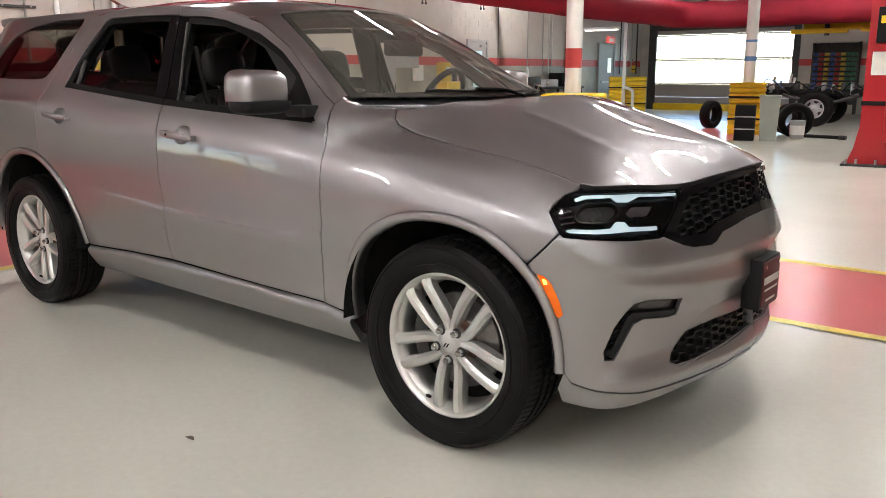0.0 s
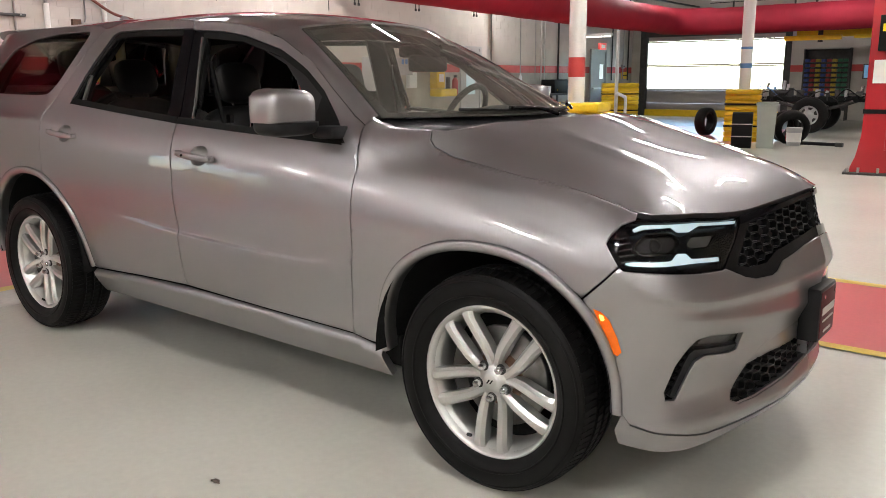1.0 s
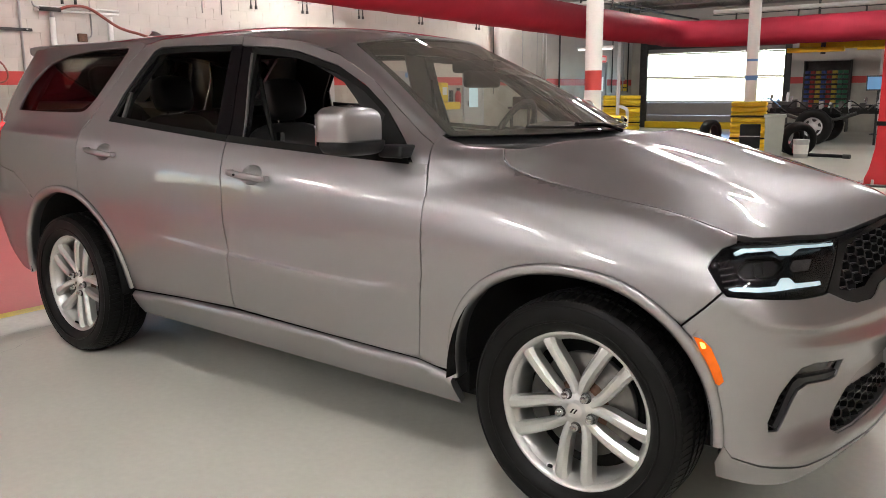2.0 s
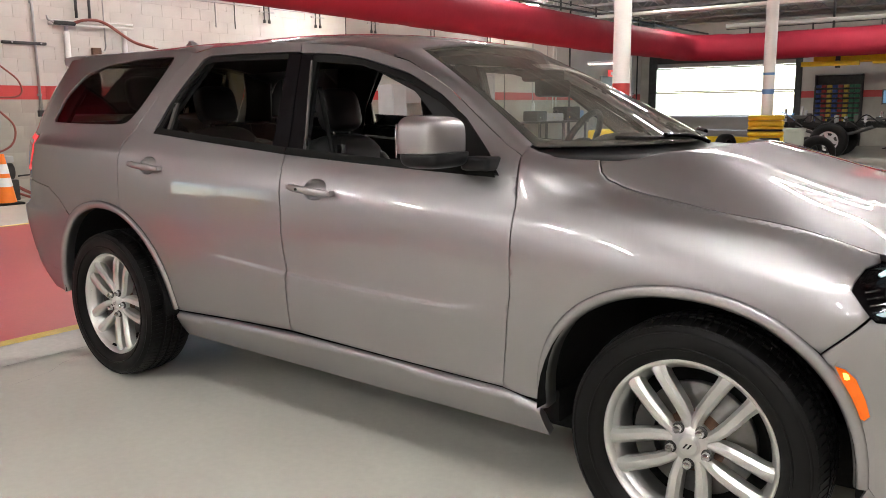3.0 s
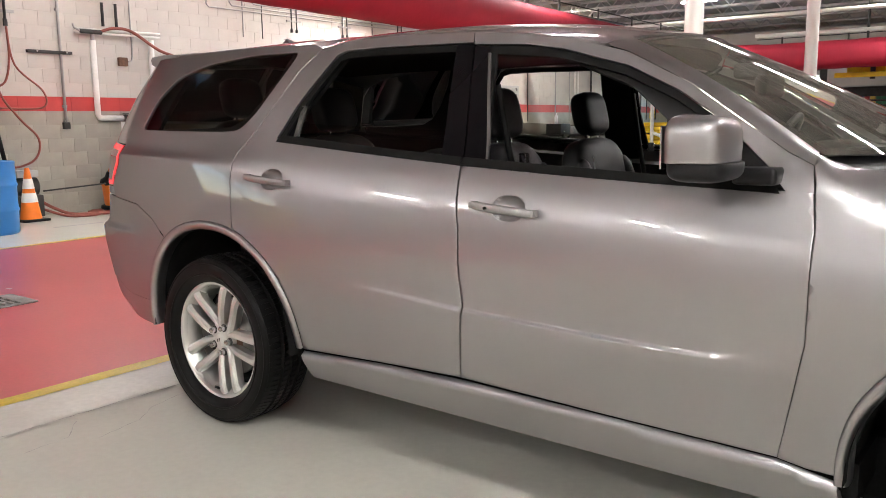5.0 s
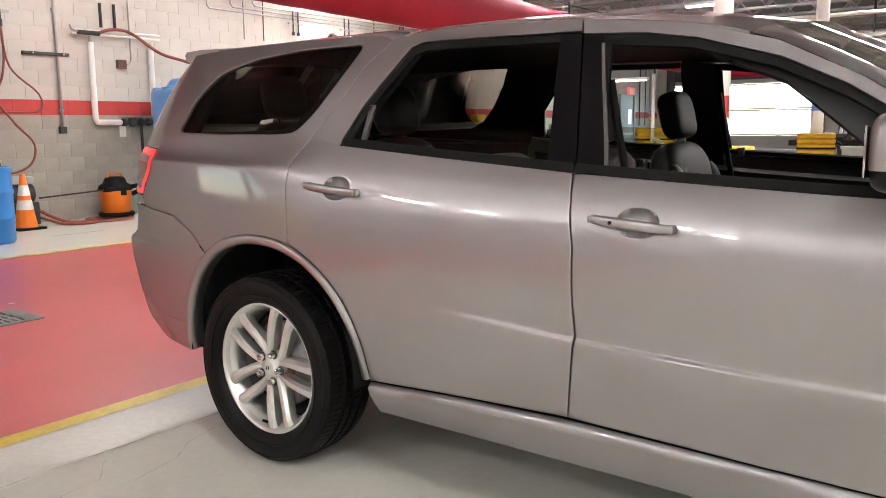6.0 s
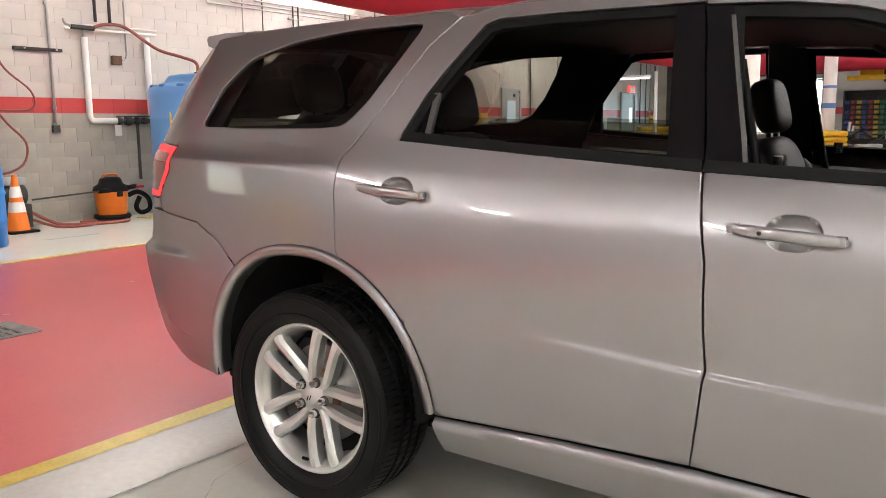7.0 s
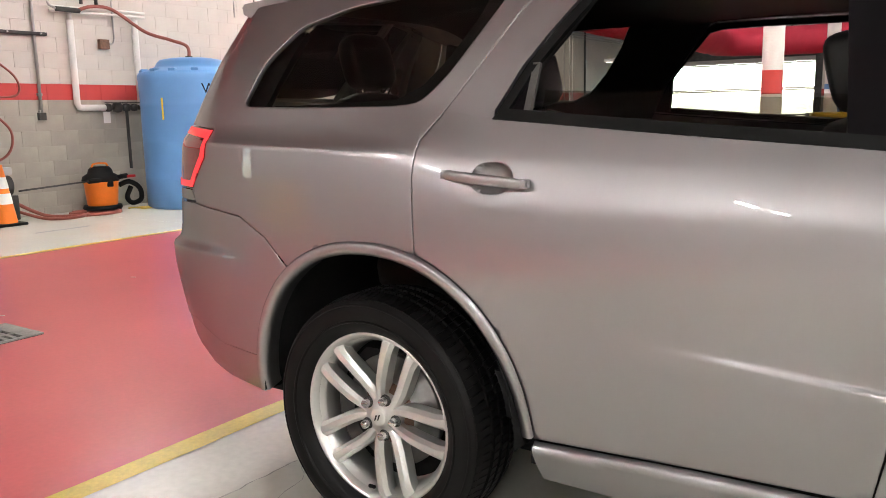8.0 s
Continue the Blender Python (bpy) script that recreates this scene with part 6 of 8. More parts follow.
car_skin("front_bumper", FB_ARCH + [(0.352, 0.726), (0.415, 0.787), (0.460, 0.834), (0.470, 0.825), (0.568, 0.819), (0.710, 0.807), (0.831, 0.802)] + GRILLE_LOW + LIP_SEAM[::-1], holes=[FOG, LOW_GRILLE[:6] + [(S_FRONT - 0.002, .540), (S_FRONT - 0.002, .390)] + LOW_GRILLE[8:], MARKER], step=0.03, folds=folds(0.37, S_FRONT, (3.5, 3.85, 4, 4.15, 4.5, 5, 5.5, 5.85, 6, 6.12, 6.5)), soft=0.004)
car_skin("front_lip", [(0.484, 0.388), (0.509, 0.353), (0.587, 0.334), (0.757, 0.306), (1.05, 0.292), (S_FRONT, 0.298), (S_FRONT, 0.284), (1.0, 0.268), (0.7, 0.264), (0.6, 0.264), (0.468, 0.268), (0.462, 0.33)], lift=0.002)
# sills


def sill_skin(q):
    """The sill stands proud of the door bottoms and rounds under."""
    p = side(q)
    top = np.interp(q[:, 0], [a for a, b in SILL_TOP], [b for a, b in SILL_TOP])
    t = np.clip((top - q[:, 1]) / 0.15, 0, 1)
    p[:, 1] -= 0.030 * np.sqrt(np.clip(t / 0.16, 0, 1)) * (1 - 0.75 * t)
    return p


car_skin("sill", SILL_TOP + [(-0.505, 0.26), (-1.4, 0.268), (-2.53, 0.282)], step=0.02, fn=sill_skin, flange=0.03)
# arch mouldings


def moulding(a_in, a_out, n0=0.016):
    """A rounded strip between two arch lines."""
    I, O = a_in, a_out
    prof = [(1.0, 0.002), (0.96, n0 * 0.7), (0.8, n0), (0.35, n0 * 0.9), (0.06, n0 * 0.3), (0.0, -0.012), (0.0, -0.05)]
    q = []
    for w, _ in prof:
        q += [(i[0] + (o[0] - i[0]) * w, i[1] + (o[1] - i[1]) * w) for i, o in zip(I, O)]
    q = np.array(q)
    P = side(q)
    e = 1e-3
    N = np.cross(side(q + [e, 0]) - side(q - [e, 0]), side(q + [0, e]) - side(q - [0, e]))
    N /= np.linalg.norm(N, axis=1)[:, None]
    k = len(I)
    P = P + N * np.repeat([d for _, d in prof], k)[:, None]
    faces = [(r * k + i, r * k + i + 1, (r + 1) * k + i + 1, (r + 1) * k + i) for r in range(len(prof) - 1) for i in range(k - 1)]
    return P, faces


def arch_moulding(spec, inner, z_front, z_rear):
    cx, a, b = spec
    for f in (1, -1):
        P, faces = moulding(arch(cx, a - inner, b - inner, z_front, z_rear, 44), arch(cx, a + 0.002, b + 0.002, z_front, z_rear, 44))
        P = P * [1, f, 1]
        me = mesh_from("arch_moulding", P, [q[::-1] if f > 0 else q for q in faces], None, True)
        part("arch_moulding", me, PAINT, car)


arch_moulding(FRONT_ARCH, 0.036, 0.385, 0.375)
arch_moulding(REAR_ARCH, 0.038, 0.41, 0.385)

# hood


def hood_centre(x):
    return pchip([-0.5, -0.086, 0.1, 0.3, 0.45, 0.60, 0.70, 0.80], [1.262, 1.228, 1.176, 1.123, 1.090, 1.045, 1.00, 0.95], x)


def thin_plate(pts, smooth=1e-4):
    """Smooth height field through control points (x, y, z)."""
    P = np.array(pts, float)
    n = len(P)
    kern = lambda r2: np.where(r2 > 1e-12, r2 * np.log(np.maximum(r2, 1e-12)), 0.0)
    A = np.zeros((n + 3, n + 3))
    A[:n, :n] = kern(((P[:, None, :2] - P[None, :, :2]) ** 2).sum(2)) + smooth * np.eye(n)
    A[:n, n:] = np.concatenate([np.ones((n, 1)), P[:, :2]], 1)
    A[n:, :n] = A[:n, n:].T
    w = np.linalg.solve(A, np.concatenate([P[:, 2], np.zeros(3)]))

    def fn(q):
        q = np.asarray(q, float)
        return kern(((q[:, None] - P[None, :, :2]) ** 2).sum(2)) @ w[:n] + w[n] + q @ w[n + 1:]
    return fn


hood_rim = [tuple(float(v) for v in p) for p in side(np.array(HOOD_SEAM[:3] + level_curve(10, -0.29, 0.46, 14) + level_curve(10, 0.50, S_FRONT, 22)))]
hood_rear = [(-0.345, -0.67, 1.190), (-0.292, -0.62, 1.196), (-0.183, -0.42, 1.212), (-0.113, -0.2, 1.224)]
knots = hood_rim[:-1] + hood_rear
for hx, hy, hz in hood_rim[6:18:3]:
    power = float(np.interp(hx, [-0.12, 0.1, 0.35], [3.6, 2.6, 2.0]))
    for w in (0.1, 0.4):
        top = float(hood_centre(min(hx, 0.5)))
        knots.append((hx, hy * (1 - w), hz + (top - hz) * (1 - (1 - w) ** power)))
for hx, hy, hz in hood_rim[20:-1:3]:
    knots.append((hx - 0.05, hy * 0.94, hz + 0.032))
knots = knots + [(a, -b, c) for a, b, c in knots]
knots += [hood_rim[-1], (hood_rim[-1][0] - 0.05, 0.0, hood_rim[-1][2] + 0.034)] + [(x, 0.0, float(hood_centre(x))) for x in (-0.086, 0.1, 0.3, 0.45)]
hood_height = thin_plate(knots, 4e-3)


def hood_fn(q):
    q = np.asarray(q, float)
    y = np.abs(q[:, 1])
    ridge = 0.007 * np.exp(-((y - 0.42 - 0.12 * q[:, 0]) / 0.035) ** 2) * np.clip((0.56 - q[:, 0]) / 0.25, 0, 1) * np.clip((q[:, 0] + 0.16) / 0.3, 0, 1)
    return np.stack([q[:, 0], q[:, 1], hood_height(q) + ridge], 1)


hood_half = [p[:2] for p in hood_rear[::-1]] + [p[:2] for p in hood_rim]
hood_line = [(-0.086, 0.0)] + hood_half + [(a, -b) for a, b in hood_half[::-1][1:]]
hood_panel = part("hood", skin("hood", hood_fn, shrink(hood_line, 0.0035), step=0.03, flange=0.02, soft=0.004), PAINT, car)
for wy in (-0.33, 0.33):
    part("washer_nozzle", smooth_bm(box(0.02, wy - 0.012, 1.140, 0.045, wy + 0.012, 1.160, 0.004)), TRIM_BLACK, hood_panel)

# headlights
HL = [(.406, .893), (.414, .917), (.434, .946), (.472, .957), (.535, .962), (.66, .960), (.794, .956), (.92, .947), (1.008, .941), (.975, .905), (.939, .873), (.862, .819), (.831, .806), (.710, .811), (.568, .823), (.472, .829), (.434, .853)]
heads = car_skin("headlight", HL, GLOSS_BLACK, lift=-0.034, flange=0.0, step=0.03, label="headlight with two lit white bars in a black housing")
car_skin("bezel", HL, GLOSS_BLACK, holes=[shrink(HL, 0.009)], parent=heads, lift=-0.004, flange=0.03, step=0.03)
car_skin("lens", shrink(HL, 0.003), LAMP_LENS, parent=heads, lift=-0.002, flange=0.0)
car_skin("light_bar", [(.487, .942), (.517, .952), (.694, .952), (.856, .944), (.996, .934), (.990, .926), (.815, .938), (.755, .925), (.697, .929), (.676, .944), (.534, .944), (.495, .936)], DRL, parent=heads, lift=-0.014, flange=0.004, step=0.02)
car_skin("light_bar", [(.472, .854), (.560, .852), (.640, .852), (.668, .870), (.706, .867), (.726, .850), (.853, .841), (.850, .830), (.721, .838), (.569, .840), (.489, .843), (.476, .847)], DRL, parent=heads, lift=-0.014, flange=0.004, step=0.02)
for ring in ([(.501, .903), (.534, .930), (.668, .930), (.694, .910), (.688, .888), (.642, .868), (.518, .871), (.498, .887)], [(.712, .892), (.765, .921), (.872, .914), (.882, .904), (.830, .867), (.735, .871)]):
    ring = rounded(ring, 0.012)
    car_skin("projector_rim", ring, CHROME_DARK, holes=[shrink(ring, 0.004)], parent=heads, lift=-0.012, flange=0.022, step=0.02)
    car_skin("projector_lens", shrink(ring, 0.010), SMOKED if ring[0][0] < 0.6 else BRIGHT_LENS, parent=heads, lift=-0.024, flange=0.0, step=0.02)
    if ring[0][0] < 0.6:
        eye = [(.585 + .030 * math.cos(w), .898 + .020 * math.sin(w)) for w in np.linspace(0, 2 * math.pi, 17)[:-1]]
        car_skin("projector_eye", eye, CHROME_DARK, holes=[shrink(eye, 0.005)], parent=heads, lift=-0.018, flange=0.008, step=0.01)
for k in range(3):
    a = 0.898 + 0.022 * k
    car_skin("reflector_fin", [(a, .855 + .013 * k), (a + .007, .855 + .013 * k), (a + .032, .900 + .008 * k), (a + .025, .900 + .008 * k)], CHROME if k == 1 else CHROME_DARK, parent=heads, lift=-0.012, flange=0.02, step=0.02)
for k in range(6):
    a, b = 0.425 + 0.0075 * k, 0.935 - 0.016 * k
    car_skin("reflector_fin", [(a, b - 0.004), (a + 0.045, b + 0.004), (a + 0.046, b + 0.0005), (a + 0.002, b - 0.008)], CHROME_DARK, parent=heads, lift=-0.010, flange=0.02, step=0.02)
# grille
GR_TOP = [(s, level_z(10, s) - .008) for s in (1.02, 1.05, 1.12, 1.2, 1.3, 1.38, S_FRONT)]
GR = GR_TOP + GRILLE_LOW[::-1] + [(.866, .815), (.945, .872), (.981, .904)]
GR_IN = [(1.045, .916)] + [(s, level_z(10, s) - .026) for s in (1.12, 1.2, 1.3, 1.38, S_FRONT - 0.001)] + [(S_FRONT - 0.001, .860), (1.268, .838), (1.150, .820), (1.081, .792), (.983, .792), (.924, .806), (.975, .852), (1.010, .886)]
grille = car_skin("grille", GR, TRIM_BLACK, lift=-0.055, flange=0.0, label="black honeycomb grille")
car_skin("grille_surround", GR, GLOSS_BLACK, holes=[GR_IN], parent=grille, lift=-0.004, flange=0.04, step=0.025)


def honeycomb(poly, w, h, bar, lift, name, parent, depth=0.02):
    """Hexagonal mesh bars laid on the front skin inside an outline."""
    a = np.array(poly)
    lo, hi = a.min(0), a.max(0)
    segs = []
    for c in range(int((hi[0] - lo[0]) / (w * .83)) + 3):
        for r in range(int((hi[1] - lo[1]) / h) + 3):
            x, z = lo[0] + (c - 1) * w * .83, lo[1] + (r - 1 + 0.5 * (c % 2)) * h
            ring = [(x - w * .33, z + h * .5), (x + w * .33, z + h * .5), (x + w * .5, z), (x + w * .33, z - h * .5)]
            segs += [(ring[i], ring[i + 1]) for i in range(3)]
    q = np.array(segs)
    keep = inside(poly, q.mean(1))
    q = q[keep]
    for f in (1, -1):
        verts, faces = [], []
        A, B = side(q[:, 0]), side(q[:, 1])
        e = 1e-3
        qm = q.mean(1)
        N = np.cross(side(qm + [e, 0]) - side(qm - [e, 0]), side(qm + [0, e]) - side(qm - [0, e]))
        N /= np.linalg.norm(N, axis=1)[:, None]
        for p0, p1, n in zip(A, B, N):
            d = p1 - p0
            d /= np.linalg.norm(d) + 1e-9
            t = np.cross(n, d) * bar / 2
            top, low = n * lift, n * (lift - depth)
            k = len(verts)
            for base in (p0 - d * bar * .3, p1 + d * bar * .3):
                verts += [base + t * .5 + top, base - t * .5 + top, base - t + low, base + t + low]
            faces += [(k, k + 1, k + 5, k + 4), (k + 1, k + 2, k + 6, k + 5), (k + 3, k, k + 4, k + 7)]
        verts = np.array(verts) * [1, f, 1]
        part(name, mesh_from(name, verts, faces if f < 0 else [w[::-1] for w in faces]), MESH_BLACK, parent[0 if f > 0 else 1])


honeycomb(GR_IN, 0.060, 0.027, 0.0085, -0.014, "mesh", grille)
low_grilles = car_skin("lower_grille", LOW_GRILLE, TRIM_BLACK, lift=-0.055, flange=0.0, label="black honeycomb lower grille")
car_skin("grille_surround", LOW_GRILLE, PAINT, holes=[[(a if a < S_FRONT - 0.04 else S_FRONT - 0.001, b) for a, b in shrink(LOW_GRILLE, 0.006)]], parent=low_grilles, lift=-0.006, flange=0.05, step=0.025)
car_skin("recess_panel", RECESS, PAINT, parent=low_grilles, lift=-0.034, flange=0.02, step=0.03, label="silver recess above the mesh")
honeycomb([(.912, .380), (.985, .422), (1.071, .441), (1.216, .451), (S_FRONT, .444), (S_FRONT, .394), (1.26, .373), (1.047, .358), (.945, .362)], 0.060, 0.026, 0.0085, -0.02, "mesh", low_grilles)
fogs = car_skin("fog_bezel", FOG, TRIM_BLACK, lift=-0.035, flange=0.03, label="black fog lamp blade with slats")
car_skin("fog_lens", [(.728, .600), (.780, .606), (.938, .585), (.917, .554), (.707, .576)], LAMP_LENS, parent=fogs, lift=-0.010, flange=0.0)
car_skin("fog_lamp", rounded([(.915, .572), (.900, .556), (.80, .566), (.765, .574), (.780, .590), (.82, .593)], 0.006), GREY_LENS, parent=fogs, lift=-0.026, flange=0.006, step=0.02)
car_skin("blade", [(.952, .549), (.940, .533), (.905, .531), (.777, .548), (.733, .535), (.657, .428), (.642, .440), (.712, .560), (.73, .570), (.92, .549)], TRIM_BLACK, parent=fogs, lift=-0.006, flange=0.02, step=0.02)
for k in range(6):
    zz = 0.452 + k * 0.019
    xx = 0.622 + k * 0.0105
    car_skin("slat", [(xx, zz), (xx + .044, zz + .008), (xx + .044, zz + .014), (xx, zz + .006)], GLOSS_BLACK, parent=fogs, lift=-0.012, flange=0.018, step=0.03)
markers = car_skin("side_marker", MARKER, AMBER, lift=-0.001, flange=0.01, step=0.02, label="amber side marker light, lit")
car_skin("bulb", rounded([(.402, .688), (.416, .686), (.422, .672), (.410, .668)], 0.004), AMBER_LIT, parent=markers, lift=0.001, flange=0.0, step=0.01)

# front plate on its black holder
plate = part("plate_holder", smooth_bm(box(0.755, -0.125, 0.474, 0.825, 0.085, 0.662, 0.010)), TRIM_BLACK, car)
part("dealer_plate", smooth_bm(box(0.823, -0.113, 0.486, 0.828, 0.073, 0.650, 0.002)), MAROON, plate, "maroon dealer plate with pale bars")
for (y0, z0, y1, z1) in ((-0.10, 0.566, 0.06, 0.592), (-0.09, 0.540, 0.05, 0.547), (-0.07, 0.500, 0.03, 0.508)):
    part("lettering", box(0.8275, y0, z0, 0.8295, y1, z1), PAPER, plate)
for ys in (-0.09, 0.05):
    part("screw", cyl((0.8275, ys, 0.632), (0.832, ys, 0.632), 0.007, n=10), CHROME, plate)

# roof, pillars, windscreen
RAIL = TOP_SEAM[::-1][0:1] and (TOP_SEAM[3:] + TOP_SEAM_REAR[1:] + [(-2.75, 1.65), (-3.1, 1.655), (-3.5, 1.65), (-3.735, 1.642)])
RP = side(np.array(RAIL))
RX, RY, RZ = RP[:, 0], -RP[:, 1], RP[:, 2]


def roof(q):
    x, y = q[:, 0], np.abs(q[:, 1])
    o = np.argsort(RX)
    yr, zr = np.interp(x, RX[o], RY[o]), pchip(RX[o], RZ[o], x)
    zc = pchip([-4.0, -3.7, -3.3, -2.7, -2.1, -1.6, -1.3, -1.0], [1.660, 1.676, 1.698, 1.716, 1.713, 1.686, 1.645, 1.59], x)
    r = np.clip(y / yr, 0, 1.1)
    return np.stack([x, q[:, 1], zc + (zr - zc) * r ** 2.6], 1)


WS_TOP = [(-1.265, -0.515), (-1.232, -0.38), (-1.204, -0.2), (-1.195, 0.0)]
rail_xy = [(float(a), float(-b)) for a, b in zip(RX, RY)]
roof_half = [(-1.275, -0.525), tuple(float(v) for v in side(np.array([(-1.304, 1.5635)]))[0][:2])] + [p for p in rail_xy if p[0] < -1.30]
roof_full = roof_half + [(a, -b) for a, b in roof_half[::-1]] + [(a, -b) for a, b in WS_TOP[1:-1]] + WS_TOP[::-1][:-1]
roof_panel = part("roof", skin("roof", roof, roof_full, step=0.05), PAINT, car)
fin = bmesh.new()
for k, (w, l, h) in enumerate(((0.04, 0.085, 0.0), (0.034, 0.07, 0.03), (0.014, 0.04, 0.062), (0.004, 0.02, 0.066))):
    for x, y in ((-l + 0.02 * k, -w), (l - 0.012 * k, -w * 0.4), (l - 0.012 * k, w * 0.4), (-l + 0.02 * k, w)):
        fin.verts.new((-3.50 - x, y, 1.71 + h))
fin.verts.ensure_lookup_table()
for k in range(3):
    for i in range(4):
        fin.faces.new([fin.verts[k * 4 + i], fin.verts[k * 4 + (i + 1) % 4], fin.verts[k * 4 + 4 + (i + 1) % 4], fin.verts[k * 4 + 4 + i]])
fin.faces.new([fin.verts[12 + i] for i in range(4)])
bmesh.ops.recalc_face_normals(fin, faces=fin.faces)
part("antenna_fin", smooth_bm(fin, 60), PAINT, roof_panel)
# spoiler over the tailgate
sp = bmesh.new()
rows = []
for k in range(17):
    y = -0.655 + 1.31 * k / 16
    c = 1 - (abs(y) / 0.655) ** 3
    zc = float(roof(np.array([[-3.68, y]]))[0][2]) + 0.004 * c
    tip = -3.785 - 0.09 * c
    rows.append([sp.verts.new(p) for p in ((-3.56, y, zc + 0.016), (-3.68, y, zc + 0.020), (tip + 0.012, y * 1.005, zc + 0.014), (tip, y * 1.005, zc + 0.002), (tip + 0.006, y * 1.005, zc - 0.022), (-3.70, y, zc - 0.055), (-3.58, y, zc - 0.05))])
for a, b in zip(rows, rows[1:]):
    for i in range(6):
        sp.faces.new((a[i], b[i], b[i + 1], a[i + 1]))
for r in (rows[0], rows[-1]):
    sp.faces.new(r)
bmesh.ops.recalc_face_normals(sp, faces=sp.faces)
part("spoiler", smooth_bm(sp, 35), PAINT, car)
# body-coloured pillars beside the windscreen
A_OUT = side(np.array(dense(TOP_SEAM[:5] + [(-1.30, 1.562)], 0.05, False)))
A_IN0, A_IN1 = np.array([-0.64, -0.717, 1.233]), roof(np.array([[-1.275, -0.525]]))[0]
for f in (1, -1):
    k = len(A_OUT)
    verts, cuts = [], 7
    for i, p in enumerate(A_OUT):
        t = i / (k - 1)
        q = A_IN0 + (A_IN1 - A_IN0) * t + np.array([0, -0.012, 0.022]) * math.sin(math.pi * t)
        if i == k - 1:
            q = A_IN1
        for j in range(cuts):
            w = j / (cuts - 1)
            verts.append((p * (1 - w) + q * w + np.array([0.002, -0.006, 0.005]) * math.sin(math.pi * w) * (1 if i < k - 1 else 0.4)) * [1, f, 1])
    faces = [(i * cuts + j, i * cuts + j + 1, (i + 1) * cuts + j + 1, (i + 1) * cuts + j) for i in range(k - 1) for j in range(cuts - 1)]
    part("pillar", mesh_from("pillar", verts, faces if f > 0 else [q[::-1] for q in faces], None, True), PAINT, car)


def windscreen_at(u, w):
    """u across from right (-1) to left (1), w up from the cowl to the roof."""
    a = abs(u)
    base = Vector((-0.36 - 0.27 * a ** 2.4, 0.708 * u, 1.222 + 0.004 * a))
    top = Vector((-1.195 - 0.07 * a ** 2.2, 0.515 * u, 0.0))
    top.z = float(roof(np.array([[top.x, top.y]]))[0][2]) - 0.006
    return base.lerp(top, w) + Vector((0.006, 0, 0.010)) * math.sin(math.pi * w) * (1 - 0.6 * a * a)


def screen_sheet(u0, u1, w0, w1, lift=0.0, n=24, m=14):
    verts = [windscreen_at(u0 + (u1 - u0) * i / n, w0 + (w1 - w0) * j / m) + Vector((0.6, 0, 1)) * lift for j in range(m + 1) for i in range(n + 1)]
    return [tuple(v) for v in verts], [(j * (n + 1) + i, j * (n + 1) + i + 1, (j + 1) * (n + 1) + i + 1, (j + 1) * (n + 1) + i) for j in range(m) for i in range(n)]


ws = part("windscreen", mesh_from("windscreen", *screen_sheet(-1, 1, 0, 1), None, True), WINDSCREEN, car, "clear windscreen with dark edge band")
for lim in ((-1, 1, 0.0, 0.05), (-1, 1, 0.965, 1.0), (-1, -0.955, 0.05, 0.965), (0.955, 1, 0.05, 0.965)):
    part("dark_band", mesh_from("dark_band", *screen_sheet(*lim, lift=-0.002, n=20 if lim[1] - lim[0] > 1 else 2), None, True), GLOSS_BLACK, ws)
cowl = bmesh.new()
rows = []
for k in range(25):
    u = -1 + k / 12
    a = windscreen_at(u, 0.0)
    hx = float(np.interp(abs(u) * 0.71, [0, 0.2, 0.42, 0.62, 0.71], [-0.095, -0.115, -0.185, -0.295, -0.40]))
    rows.append([cowl.verts.new(p) for p in ((a.x - 0.04, a.y, a.z - 0.006), (a.x + 0.03, a.y * 1.0, a.z - 0.028), (hx - 0.01, a.y * 1.0, a.z - 0.042), (hx + 0.03, a.y * 0.99, a.z - 0.09))])
for a, b in zip(rows, rows[1:]):
    for i in range(3):
        cowl.faces.new((a[i], a[i + 1], b[i + 1], b[i]))
part("cowl_cover", smooth_bm(cowl, 50), TRIM_BLACK, car, "black plastic cowl cover under the wipers")
for u0, u1 in ((-0.62, 0.02), (0.08, 0.80)):
    wb = bmesh.new()
    pts = [windscreen_at(u0 + (u1 - u0) * i / 8, 0.010 + 0.03 * (i / 8) ** 1.2 if u0 > 0 else 0.045 - 0.035 * i / 8) + Vector((0.006, 0, 0.008)) for i in range(9)]
    tube(pts, 0.006, 8, wb, 1)
    wiper = part("wiper", wb, TRIM_BLACK, car)
    part("wiper_arm", tube([pts[4] + Vector((0.006, 0, 0.010)), pts[7] + Vector((0.012, 0, 0.010)), windscreen_at(min(u1 + 0.06, 0.9), -0.02) + Vector((0.03, 0, 0.006))], 0.008, 8), GLOSS_BLACK, wiper)

# rain sensor box and mirror behind the windscreen
part("inner_mirror", smooth_bm(box(-1.00, -0.13, 1.40, -0.96, 0.13, 1.475, 0.02, 3)), CABIN, car)
part("sensor_cover", smooth_bm(box(-1.09, -0.09, 1.465, -0.97, 0.09, 1.52, 0.02, 3)), CABIN, car)

# door mirrors


